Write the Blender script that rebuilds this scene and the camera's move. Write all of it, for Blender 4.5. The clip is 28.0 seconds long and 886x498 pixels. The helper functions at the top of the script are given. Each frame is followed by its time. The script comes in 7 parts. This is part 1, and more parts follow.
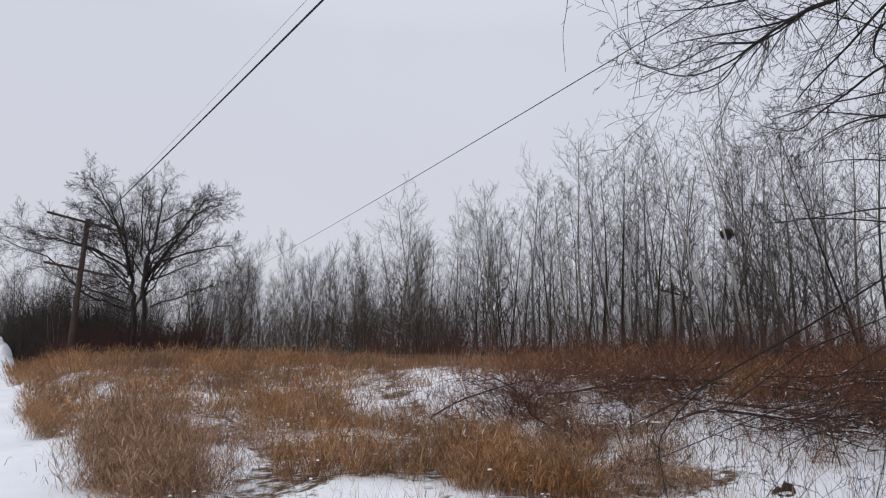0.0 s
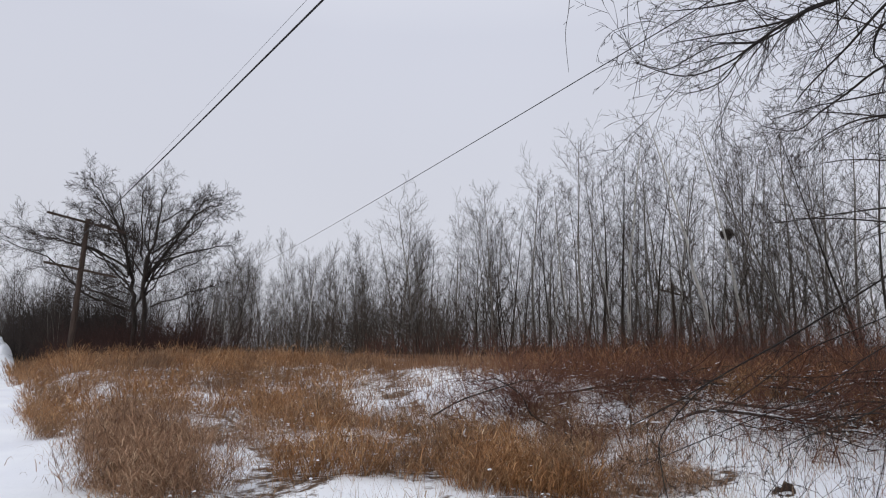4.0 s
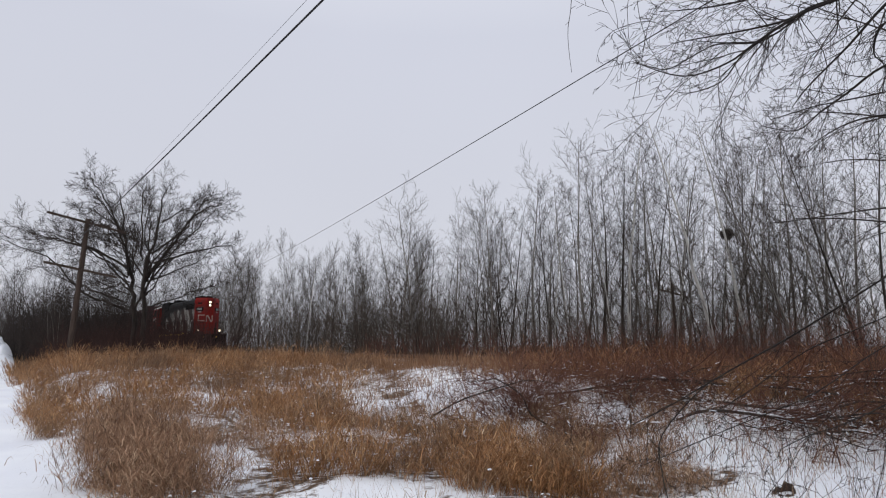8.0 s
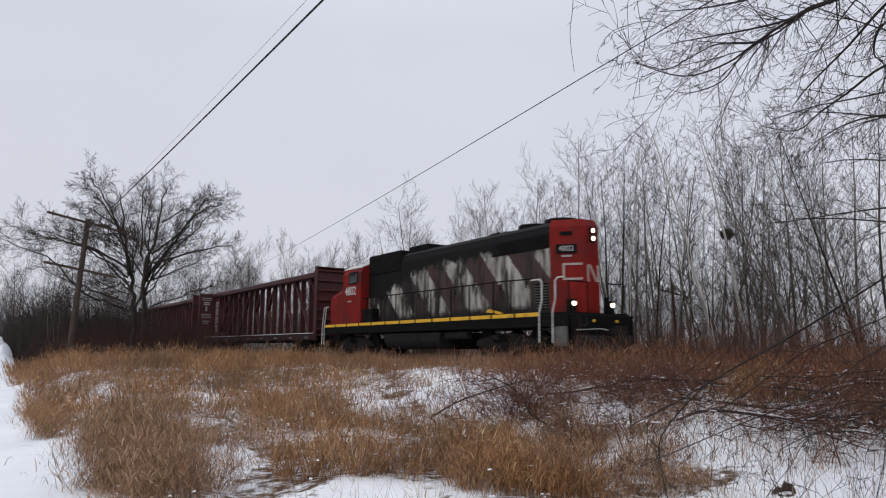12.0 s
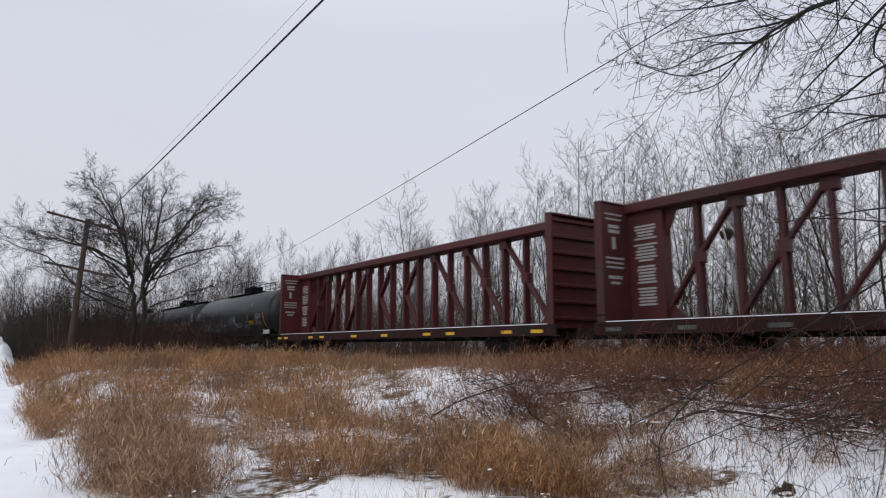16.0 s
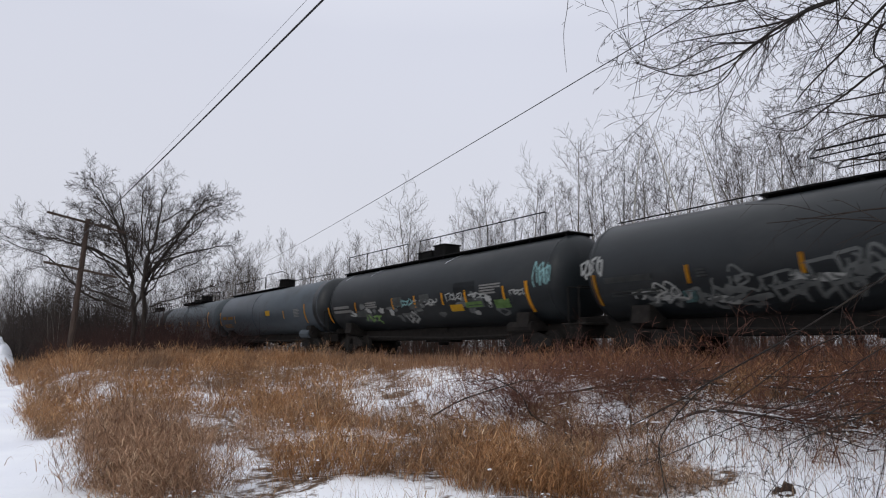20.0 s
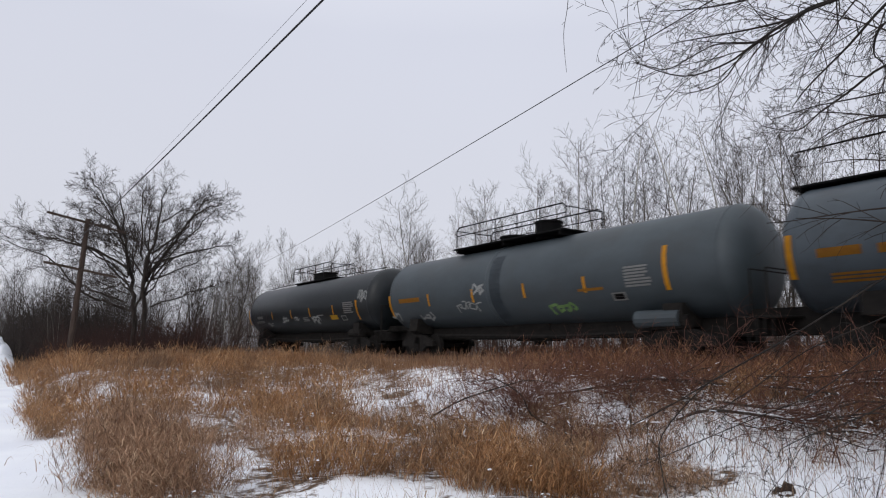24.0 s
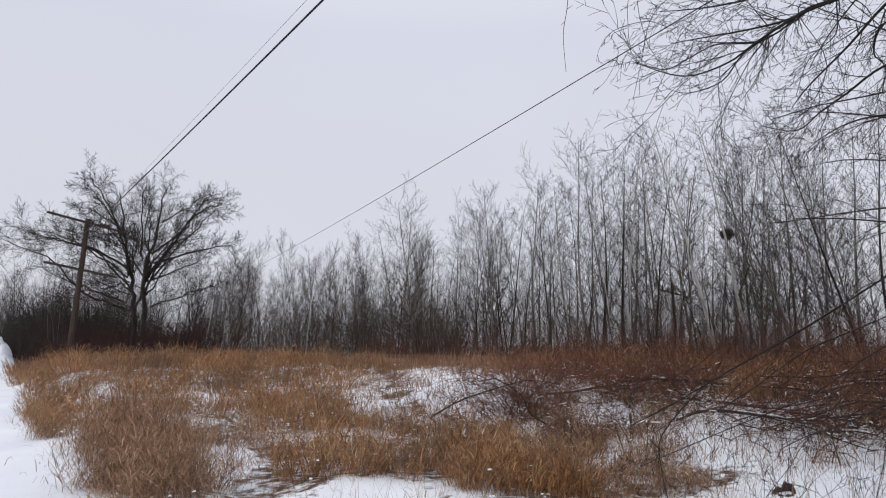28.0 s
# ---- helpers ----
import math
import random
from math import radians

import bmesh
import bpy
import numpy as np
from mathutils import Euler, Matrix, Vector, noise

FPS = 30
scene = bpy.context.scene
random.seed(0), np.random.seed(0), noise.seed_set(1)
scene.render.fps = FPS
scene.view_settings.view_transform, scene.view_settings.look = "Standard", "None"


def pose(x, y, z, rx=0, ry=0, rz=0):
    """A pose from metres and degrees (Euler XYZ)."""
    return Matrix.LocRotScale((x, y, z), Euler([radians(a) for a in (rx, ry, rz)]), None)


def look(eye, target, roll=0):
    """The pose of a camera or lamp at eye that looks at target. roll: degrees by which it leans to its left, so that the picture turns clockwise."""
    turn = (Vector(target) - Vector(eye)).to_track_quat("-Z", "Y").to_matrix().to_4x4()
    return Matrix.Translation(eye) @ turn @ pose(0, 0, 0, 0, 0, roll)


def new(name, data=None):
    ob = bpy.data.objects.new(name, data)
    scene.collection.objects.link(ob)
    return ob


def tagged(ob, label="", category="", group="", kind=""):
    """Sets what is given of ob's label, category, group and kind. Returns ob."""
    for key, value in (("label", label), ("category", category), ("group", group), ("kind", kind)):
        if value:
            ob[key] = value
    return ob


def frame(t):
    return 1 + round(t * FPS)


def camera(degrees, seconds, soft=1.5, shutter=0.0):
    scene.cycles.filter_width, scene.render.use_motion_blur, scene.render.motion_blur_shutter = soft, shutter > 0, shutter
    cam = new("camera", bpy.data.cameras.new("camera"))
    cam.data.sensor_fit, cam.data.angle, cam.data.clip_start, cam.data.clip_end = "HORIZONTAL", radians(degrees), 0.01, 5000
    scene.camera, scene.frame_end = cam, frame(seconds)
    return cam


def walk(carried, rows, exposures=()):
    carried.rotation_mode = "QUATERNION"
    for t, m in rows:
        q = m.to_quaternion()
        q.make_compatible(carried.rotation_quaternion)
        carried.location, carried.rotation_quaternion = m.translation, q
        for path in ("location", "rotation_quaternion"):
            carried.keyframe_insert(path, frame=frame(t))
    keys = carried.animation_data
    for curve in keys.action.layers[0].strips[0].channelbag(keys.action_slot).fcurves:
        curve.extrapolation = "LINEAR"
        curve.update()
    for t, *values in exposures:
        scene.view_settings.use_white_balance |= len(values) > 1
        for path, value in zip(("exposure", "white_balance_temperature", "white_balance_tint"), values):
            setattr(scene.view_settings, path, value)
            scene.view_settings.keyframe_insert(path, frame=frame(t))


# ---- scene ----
# camera on a tripod, eye 1.65 m above the trail
cam = camera(68.8, 28.0, soft=1.1, shutter=0.3)
STAND = pose(0, 0, 1.65, 98.55, 0, 0)
walk(cam, [(0, STAND), (28, STAND)], exposures=[(0, 0.015), (9, 0.015), (12, 0.07), (16, 0.1), (28, 0.1)])

# the railway runs 35.6 degrees to the left of the line of sight
YAW = radians(35.6)
FAR = Vector((-math.sin(YAW), math.cos(YAW), 0))
SIDE = Vector((math.cos(YAW), math.sin(YAW), 0))
TRACK = 16.4          # offset of the track's centre line from the camera
RAIL = 1.25           # top of rail


def on(n, a, z=0.0):
    """n metres across from the trail to the railway, a metres along it."""
    return SIDE * n + FAR * a + Vector((0, 0, z))


# overcast winter sky, brighter overhead
world = bpy.data.worlds.new("overcast_sky")
scene.world = world
world.use_nodes = True
wn, wl = world.node_tree.nodes, world.node_tree.links
wn.clear()
w_out, w_bg = wn.new("ShaderNodeOutputWorld"), wn.new("ShaderNodeBackground")
sky = wn.new("ShaderNodeTexSky")
sky.sky_type, sky.sun_disc = "NISHITA", False
sky.sun_elevation, sky.sun_rotation = radians(28), radians(200)
sky.air_density, sky.dust_density = 1.0, 4.0
w_co, w_sep = wn.new("ShaderNodeTexCoord"), wn.new("ShaderNodeSeparateXYZ")
w_ramp = wn.new("ShaderNodeValToRGB")
w_ramp.color_ramp.elements[0].position, w_ramp.color_ramp.elements[0].color = 0.0, (0.625, 0.635, 0.695, 1)
w_ramp.color_ramp.elements[1].position, w_ramp.color_ramp.elements[1].color = 1.0, (1.02, 1.04, 1.1, 1)
e = w_ramp.color_ramp.elements.new(0.45)
e.color = (0.61, 0.63, 0.72, 1)
w_noise = wn.new("ShaderNodeTexNoise")
w_noise.inputs["Scale"].default_value, w_noise.inputs["Detail"].default_value = 1.6, 3.0
w_nr = wn.new("ShaderNodeMapRange")
w_nr.inputs["To Min"].default_value, w_nr.inputs["To Max"].default_value = 0.95, 1.05
w_mul = wn.new("ShaderNodeMix")
w_mul.data_type, w_mul.blend_type = "RGBA", "MULTIPLY"
w_mul.inputs[0].default_value = 1.0
w_sky = wn.new("ShaderNodeMix")
w_sky.data_type, w_sky.blend_type = "RGBA", "ADD"
w_sky.inputs[0].default_value = 0.004
wl.new(w_co.outputs["Generated"], w_sep.inputs[0])
wl.new(w_sep.outputs["Z"], w_ramp.inputs[0])
wl.new(w_co.outputs["Generated"], w_noise.inputs["Vector"])
wl.new(w_noise.outputs["Fac"], w_nr.inputs["Value"])
wl.new(w_ramp.outputs["Color"], w_mul.inputs[6])
wl.new(w_nr.outputs["Result"], w_mul.inputs[7])
wl.new(w_mul.outputs[2], w_sky.inputs[6])
wl.new(sky.outputs[0], w_sky.inputs[7])
wl.new(w_sky.outputs[2], w_bg.inputs["Color"])
w_bg.inputs["Strength"].default_value = 1.0
wl.new(w_bg.outputs[0], w_out.inputs[0])

sun = new("sun", bpy.data.lights.new("sun", "SUN"))
sun.data.energy, sun.data.angle, sun.data.color = 0.6, radians(25), (1.0, 0.97, 0.93)
sun.matrix_world = look((-30, -60, 40), (0, 0, 0))
# ---- materials ----
def material(name, colours, rough=0.8, metal=0.0, scale=4.0, bump=0.0, bump_scale=40.0, island=False, objrand=False, patchy=0.35,
             stain=None, stain_scale=0.6, stain_at=(0.5, 0.7), stain_max=1.0, stretch=(1, 1, 1), spec=0.3, mottled=0.6):
    """A surface from two or three colours: by noise, by island or by object, with stains at a larger scale and fine relief."""
    m = bpy.data.materials.new(name)
    m.use_nodes = True
    nt = m.node_tree
    n, l = nt.nodes, nt.links
    b = n["Principled BSDF"]
    b.inputs["Roughness"].default_value, b.inputs["Metallic"].default_value = rough, metal
    b.inputs["Specular IOR Level"].default_value = spec
    co, mp = n.new("ShaderNodeTexCoord"), n.new("ShaderNodeMapping")
    mp.inputs["Scale"].default_value = stretch
    l.new(co.outputs["Object"], mp.inputs[0])
    no = n.new("ShaderNodeTexNoise")
    no.inputs["Scale"].default_value, no.inputs["Detail"].default_value, no.inputs["Roughness"].default_value = scale, 6, 0.65
    l.new(mp.outputs[0], no.inputs["Vector"])
    ramp = n.new("ShaderNodeValToRGB")
    cr = ramp.color_ramp
    k = len(colours)
    lo, hi = (0.0, 1.0) if (island or objrand) else (0.5 - mottled * 0.33, 0.5 + mottled * 0.33)
    for i, c in enumerate(colours):
        at = lo + (hi - lo) * i / max(1, k - 1)
        el = cr.elements[i] if i < 2 else cr.elements.new(at)
        el.position, el.color = at, (*c, 1)
    source = no.outputs["Fac"]
    if island or objrand:
        geo = n.new("ShaderNodeNewGeometry") if island else n.new("ShaderNodeObjectInfo")
        mix = n.new("ShaderNodeMath")
        mix.operation = "MULTIPLY_ADD"
        mix.inputs[1].default_value = 1.05 - patchy
        l.new(geo.outputs["Random Per Island" if island else "Random"], mix.inputs[0])
        sc = n.new("ShaderNodeMath")
        sc.operation = "MULTIPLY"
        sc.inputs[1].default_value = 2.4 * patchy
        sh = n.new("ShaderNodeMath")
        sh.operation = "SUBTRACT"
        sh.inputs[1].default_value = 0.32
        l.new(no.outputs["Fac"], sh.inputs[0])
        l.new(sh.outputs[0], sc.inputs[0])
        l.new(sc.outputs[0], mix.inputs[2])
        source = mix.outputs[0]
    l.new(source, ramp.inputs[0])
    colour = ramp.outputs["Color"]
    if stain:
        n2 = n.new("ShaderNodeTexNoise")
        n2.inputs["Scale"].default_value, n2.inputs["Detail"].default_value, n2.inputs["Roughness"].default_value = stain_scale, 8, 0.62
        l.new(mp.outputs[0], n2.inputs["Vector"])
        r2 = n.new("ShaderNodeMapRange")
        r2.inputs["From Min"].default_value, r2.inputs["From Max"].default_value = stain_at
        r2.inputs["To Max"].default_value = stain_max
        l.new(n2.outputs["Fac"], r2.inputs["Value"])
        mx = n.new("ShaderNodeMix")
        mx.data_type = "RGBA"
        l.new(r2.outputs[0], mx.inputs[0])
        l.new(colour, mx.inputs[6])
        mx.inputs[7].default_value = (*stain, 1)
        colour = mx.outputs[2]
    l.new(colour, b.inputs["Base Color"])
    if bump:
        n3 = n.new("ShaderNodeTexNoise")
        n3.inputs["Scale"].default_value, n3.inputs["Detail"].default_value = bump_scale, 5
        l.new(mp.outputs[0], n3.inputs["Vector"])
        bp = n.new("ShaderNodeBump")
        bp.inputs["Strength"].default_value, bp.inputs["Distance"].default_value = bump, 0.02
        l.new(n3.outputs["Fac"], bp.inputs["Height"])
        l.new(bp.outputs[0], b.inputs["Normal"])
    return m


def glow(name, colour, strength):
    m = bpy.data.materials.new(name)
    m.use_nodes = True
    b = m.node_tree.nodes["Principled BSDF"]
    b.inputs["Base Color"].default_value = (*colour, 1)
    b.inputs["Emission Color"].default_value = (*colour, 1)
    b.inputs["Emission Strength"].default_value = strength
    return m


def ground_material():
    """Snow that thins out to flattened brown thatch and dark leaf litter."""
    m = bpy.data.materials.new("snow_and_thatch")
    m.use_nodes = True
    n, l = m.node_tree.nodes, m.node_tree.links
    b = n["Principled BSDF"]
    b.inputs["Roughness"].default_value = 0.75
    b.inputs["Specular IOR Level"].default_value = 0.2
    geo = n.new("ShaderNodeNewGeometry")
    cover = n.new("ShaderNodeAttribute")
    cover.attribute_name = "thatch"
    small, big = n.new("ShaderNodeTexNoise"), n.new("ShaderNodeTexNoise")
    small.inputs["Scale"].default_value, small.inputs["Detail"].default_value, small.inputs["Roughness"].default_value = 5.0, 8, 0.7
    big.inputs["Scale"].default_value, big.inputs["Detail"].default_value = 0.5, 4
    for x in (small, big):
        l.new(geo.outputs["Position"], x.inputs["Vector"])
    s1 = n.new("ShaderNodeMath")
    s1.operation = "ADD"
    l.new(cover.outputs["Fac"], s1.inputs[0])
    l.new(small.outputs["Fac"], s1.inputs[1])
    r = n.new("ShaderNodeMapRange")
    r.inputs["From Min"].default_value, r.inputs["From Max"].default_value = 0.98, 1.12
    l.new(s1.outputs[0], r.inputs["Value"])
    snow = n.new("ShaderNodeValToRGB")
    snow.color_ramp.elements[0].color, snow.color_ramp.elements[1].color = (0.77, 0.79, 0.85, 1), (0.88, 0.9, 0.93, 1)
    snow.color_ramp.elements[0].position, snow.color_ramp.elements[1].position = 0.3, 0.7
    l.new(big.outputs["Fac"], snow.inputs[0])
    thatch = n.new("ShaderNodeValToRGB")
    thatch.color_ramp.elements[0].color, thatch.color_ramp.elements[1].color = (0.035, 0.022, 0.014, 1), (0.17, 0.10, 0.055, 1)
    thatch.color_ramp.elements[0].position, thatch.color_ramp.elements[1].position = 0.35, 0.68
    fine = n.new("ShaderNodeTexNoise")
    fine.inputs["Scale"].default_value, fine.inputs["Detail"].default_value, fine.inputs["Roughness"].default_value = 22, 6, 0.75
    l.new(geo.outputs["Position"], fine.inputs["Vector"])
    l.new(fine.outputs["Fac"], thatch.inputs[0])
    mx = n.new("ShaderNodeMix")
    mx.data_type = "RGBA"
    l.new(r.outputs[0], mx.inputs[0])
    l.new(snow.outputs[0], mx.inputs[6])
    l.new(thatch.outputs[0], mx.inputs[7])
    l.new(mx.outputs[2], b.inputs["Base Color"])
    bp = n.new("ShaderNodeBump")
    bp.inputs["Strength"].default_value, bp.inputs["Distance"].default_value = 0.5, 0.06
    l.new(small.outputs["Fac"], bp.inputs["Height"])
    l.new(bp.outputs[0], b.inputs["Normal"])
    return m


M_GROUND = ground_material()
M_GRASS = material("dry_grass", [(0.035, 0.017, 0.009), (0.2, 0.087, 0.033), (0.4, 0.207, 0.088), (0.78, 0.56, 0.33)], rough=0.7, scale=0.9, patchy=0.4, stain=(0.13, 0.088, 0.06), stain_scale=0.55, stain_at=(0.45, 0.6), stain_max=0.75, island=True)
M_CREST = material("reddish_tan_grass", [(0.05, 0.025, 0.014), (0.19, 0.095, 0.05), (0.33, 0.185, 0.1), (0.52, 0.36, 0.22)], rough=0.75, scale=0.6, patchy=0.45, island=True)
M_STRAW = material("pale_dry_grass", [(0.09, 0.055, 0.033), (0.25, 0.165, 0.1), (0.42, 0.3, 0.19), (0.66, 0.53, 0.38)], rough=0.7, scale=0.9, patchy=0.5, island=True)
M_DUN = material("dun_weeds", [(0.035, 0.019, 0.012), (0.165, 0.088, 0.05), (0.34, 0.198, 0.117), (0.64, 0.48, 0.33)], rough=0.75, scale=0.9, patchy=0.4, island=True)
M_WEED = material("red_brown_weeds", [(0.028, 0.013, 0.009), (0.115, 0.046, 0.025), (0.24, 0.105, 0.05), (0.46, 0.28, 0.14)], rough=0.8, scale=0.9, patchy=0.35, island=True)
M_BARK = material("grey_bark", [(0.08, 0.07, 0.06), (0.17, 0.155, 0.14), (0.3, 0.28, 0.26)], rough=0.9, scale=3.0, bump=0.6, stretch=(1, 1, 0.3))
M_TWIG = material("grey_brown_twigs", [(0.03, 0.024, 0.02), (0.06, 0.05, 0.042), (0.115, 0.098, 0.085)], rough=0.85, scale=1.0, island=True)
M_DARKBARK = material("dark_bark", [(0.014, 0.011, 0.009), (0.034, 0.027, 0.023), (0.06, 0.05, 0.043)], rough=0.92, scale=3.0, bump=0.7, stretch=(1, 1, 0.3))
# bark of the overhanging tree, darker than M_DARKBARK
M_BLACKBARK = material("near_black_bark", [(0.006, 0.005, 0.0045), (0.017, 0.013, 0.011), (0.04, 0.03, 0.02)], rough=0.9, scale=3.0, bump=0.6, stretch=(1, 1, 0.3))
M_DARKTWIG = material("dark_twigs", [(0.012, 0.009, 0.008), (0.028, 0.021, 0.018), (0.05, 0.039, 0.033)], rough=0.88, scale=1.0, island=True)
M_BRUSH = material("brush_stems", [(0.03, 0.022, 0.018), (0.06, 0.046, 0.038), (0.10, 0.082, 0.068), (0.08, 0.045, 0.03)], rough=0.88, scale=0.7, island=True)
M_REDBRUSH = material("red_brown_brush", [(0.04, 0.018, 0.013), (0.115, 0.05, 0.036), (0.22, 0.108, 0.076)], rough=0.88, scale=0.7, island=True)
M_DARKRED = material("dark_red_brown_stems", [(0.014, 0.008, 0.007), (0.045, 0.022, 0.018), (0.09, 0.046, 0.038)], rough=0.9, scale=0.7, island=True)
M_SNOW = material("lying_snow", [(0.72, 0.75, 0.82), (0.85, 0.87, 0.9)], rough=0.7, scale=2.0, bump=0.3, bump_scale=15)
M_POLE = material("weathered_pole_wood", [(0.026, 0.018, 0.015), (0.055, 0.038, 0.03), (0.085, 0.062, 0.05)], rough=0.9, scale=3.0, stretch=(6, 6, 0.5), bump=0.5)
M_CABLE = material("black_cable", [(0.012, 0.012, 0.013), (0.02, 0.02, 0.022)], rough=0.6)
M_WIRE = material("bare_wire", [(0.09, 0.09, 0.1), (0.16, 0.16, 0.17)], rough=0.5, metal=0.6)
M_BALLAST = material("track_ballast", [(0.10, 0.095, 0.09), (0.2, 0.19, 0.18), (0.3, 0.29, 0.28)], rough=0.95, scale=14, bump=1.0, bump_scale=24, stain=(0.75, 0.78, 0.82), stain_scale=0.8, stain_at=(0.5, 0.62))
M_TIE = material("creosoted_tie", [(0.03, 0.024, 0.02), (0.075, 0.06, 0.05)], rough=0.9, objrand=True, bump=0.5)
M_RAIL = material("rusty_rail", [(0.09, 0.05, 0.035), (0.16, 0.1, 0.07)], rough=0.6, metal=0.4)
# ---- builders ----
def mesh_of(name, verts, faces, mat, smooth=False):
    """A mesh from arrays; faces all of one size."""
    verts, faces = np.asarray(verts, dtype=np.float32), np.asarray(faces, dtype=np.int32)
    me = bpy.data.meshes.new(name)
    k = faces.shape[1]
    me.vertices.add(len(verts))
    me.vertices.foreach_set("co", verts.ravel())
    me.loops.add(faces.size)
    me.loops.foreach_set("vertex_index", faces.ravel())
    me.polygons.add(len(faces))
    me.polygons.foreach_set("loop_start", np.arange(0, faces.size, k, dtype=np.int32))
    me.polygons.foreach_set("loop_total", np.full(len(faces), k, dtype=np.int32))
    if smooth:
        me.polygons.foreach_set("use_smooth", np.ones(len(faces), dtype=bool))
    me.update()
    me.validate()
    me.materials.append(mat)
    return me


def attach(name, me, parent, label="", kind=""):
    ob = new(name, me)
    ob.parent = parent
    return tagged(ob, label, kind=kind)


def part(name, bm, mat, parent, label="", smooth=False):
    me = bpy.data.meshes.new(name)
    if smooth:
        for f in bm.faces:
            f.smooth = True
    bm.to_mesh(me)
    bm.free()
    me.materials.append(mat)
    return attach(name, me, parent, label)


def thing(name, m, label, category, group="", kind=""):
    ob = new(name)
    ob.empty_display_size = 0.3
    ob.matrix_world = m
    return tagged(ob, label, category, group, kind)


def tubes(lines, sides):
    """Tapered tubes along polylines: points (k, 3) or (m, k, 3), with radii (k) or (m, k)."""
    V, F, base = [], [], 0
    ang = np.arange(sides) * (2 * math.pi / sides)
    ca, sa = np.cos(ang)[None, None, :, None], np.sin(ang)[None, None, :, None]
    for pts, rad in lines:
        pts, rad = np.asarray(pts, float), np.asarray(rad, float)
        if pts.ndim == 2:
            pts, rad = pts[None], rad[None]
        m, k = rad.shape
        _, u, w = bases(pts[:, -1] - pts[:, 0])
        ring = pts[:, :, None, :] + rad[:, :, None, None] * (ca * u[:, None, None, :] + sa * w[:, None, None, :])
        V.append(ring.reshape(-1, 3))
        one = np.arange(k - 1)[:, None] * sides
        i, j = one + np.arange(sides)[None, :], one + (np.arange(sides)[None, :] + 1) % sides
        f = np.stack([i, j, j + sides, i + sides], -1).reshape(-1, 4)
        F.append((f[None] + (np.arange(m) * k * sides)[:, None, None]).reshape(-1, 4) + base)
        base += m * k * sides
    return np.concatenate(V), np.concatenate(F)


def bases(d):
    """Unit directions and two unit vectors square to each."""
    d = d / (np.linalg.norm(d, axis=-1, keepdims=True) + 1e-9)
    a = np.where(np.abs(d[..., 2:3]) < 0.9, np.array([0.0, 0, 1]), np.array([1.0, 0, 0]))
    u = np.cross(d, a)
    u = u / (np.linalg.norm(u, axis=-1, keepdims=True) + 1e-9)
    return d, u, np.cross(d, u)


def shoots(rng, start, way, length, r0, level, P):
    """Many limbs of one level at once, each wandering from its start."""
    m, seg = len(start), P["seg"][level]
    d = way / (np.linalg.norm(way, axis=1, keepdims=True) + 1e-9)
    pts = [start]
    lift = np.array([0, 0, P["up"][level]])
    for _ in range(seg):
        d = d + rng.normal(0, P["wander"][level], (m, 3)) + lift
        d = d / np.linalg.norm(d, axis=1, keepdims=True)
        pts.append(pts[-1] + d * (length / seg)[:, None])
    taper = 1 - (1 - P["tip"][level]) * np.linspace(0, 1, seg + 1) ** P.get("taper", 1.0)
    return np.stack(pts, 1), r0[:, None] * taper[None]


def branch_off(rng, pts, rad, length, level, P, out):
    """Keep these limbs and grow the next levels from them."""
    if pts.ndim == 2:
        pts, rad, length = pts[None], rad[None], np.array([float(length)])
    out.setdefault(level, []).append((pts, rad))
    if level + 1 >= P["levels"]:
        return
    m, seg = len(pts), pts.shape[1] - 1
    K, low = P["kids"][level], P["from"][level]
    f = low + (1 - low) * (np.arange(K)[None] + rng.uniform(0.05, 0.95, (m, K))) / K
    f = np.minimum(f, 0.985)
    i = np.minimum((f * seg).astype(int), seg - 1)
    q = (f * seg - i)[..., None]
    row = np.arange(m)[:, None]
    a, b = pts[row, i], pts[row, i + 1]
    p = a * (1 - q) + b * q
    r = (rad[row, i] * (1 - q[..., 0]) + rad[row, i + 1] * q[..., 0]) * rng.uniform(0.8, 1.2, (m, K)) * P.get("thin", (0.6, 0.6, 0.6, 0.6, 0.6))[level]
    d, u, w = bases(b - a)
    az = (rng.uniform(0, 6.28, (m, 1)) + 2.4 * np.arange(K)[None] + rng.normal(0, 0.4, (m, K)))[..., None]
    an = np.radians(rng.normal(P["ang"][level], 9, (m, K)))[..., None]
    way = d * np.cos(an) + (u * np.cos(az) + w * np.sin(az)) * np.sin(an)
    span = length[:, None] * P["len"][level] * (1 - P["fall"][level] * (f - low) / (1 - low)) * rng.uniform(0.65, 1.3, (m, K))
    start, way, span, r = p.reshape(-1, 3), way.reshape(-1, 3), span.ravel(), np.maximum(r.ravel(), P["rmin"])
    np2, nr2 = shoots(rng, start, way, span, r, level + 1, P)
    branch_off(rng, np2, nr2, span, level + 1, P, out)


def limb(rng, start, way, length, r0, level, P, out):
    pts, rad = shoots(rng, np.array([start], float), np.array([way], float), np.array([float(length)]), np.array([float(r0)]), level, P)
    branch_off(rng, pts, rad, np.array([float(length)]), level, P, out)


def tree_meshes(name, out, bark, twig, solid=2):
    """Trunk and main limbs in one mesh, the fine crown in another."""
    V, F = tubes([x for lv in range(solid) for x in out.get(lv, [])], 6)
    trunk = mesh_of(name + "_trunk", V, F, bark, True)
    V, F = tubes([x for lv in out if lv >= solid for x in out[lv]], 3)
    return trunk, mesh_of(name + "_crown", V, F, twig)


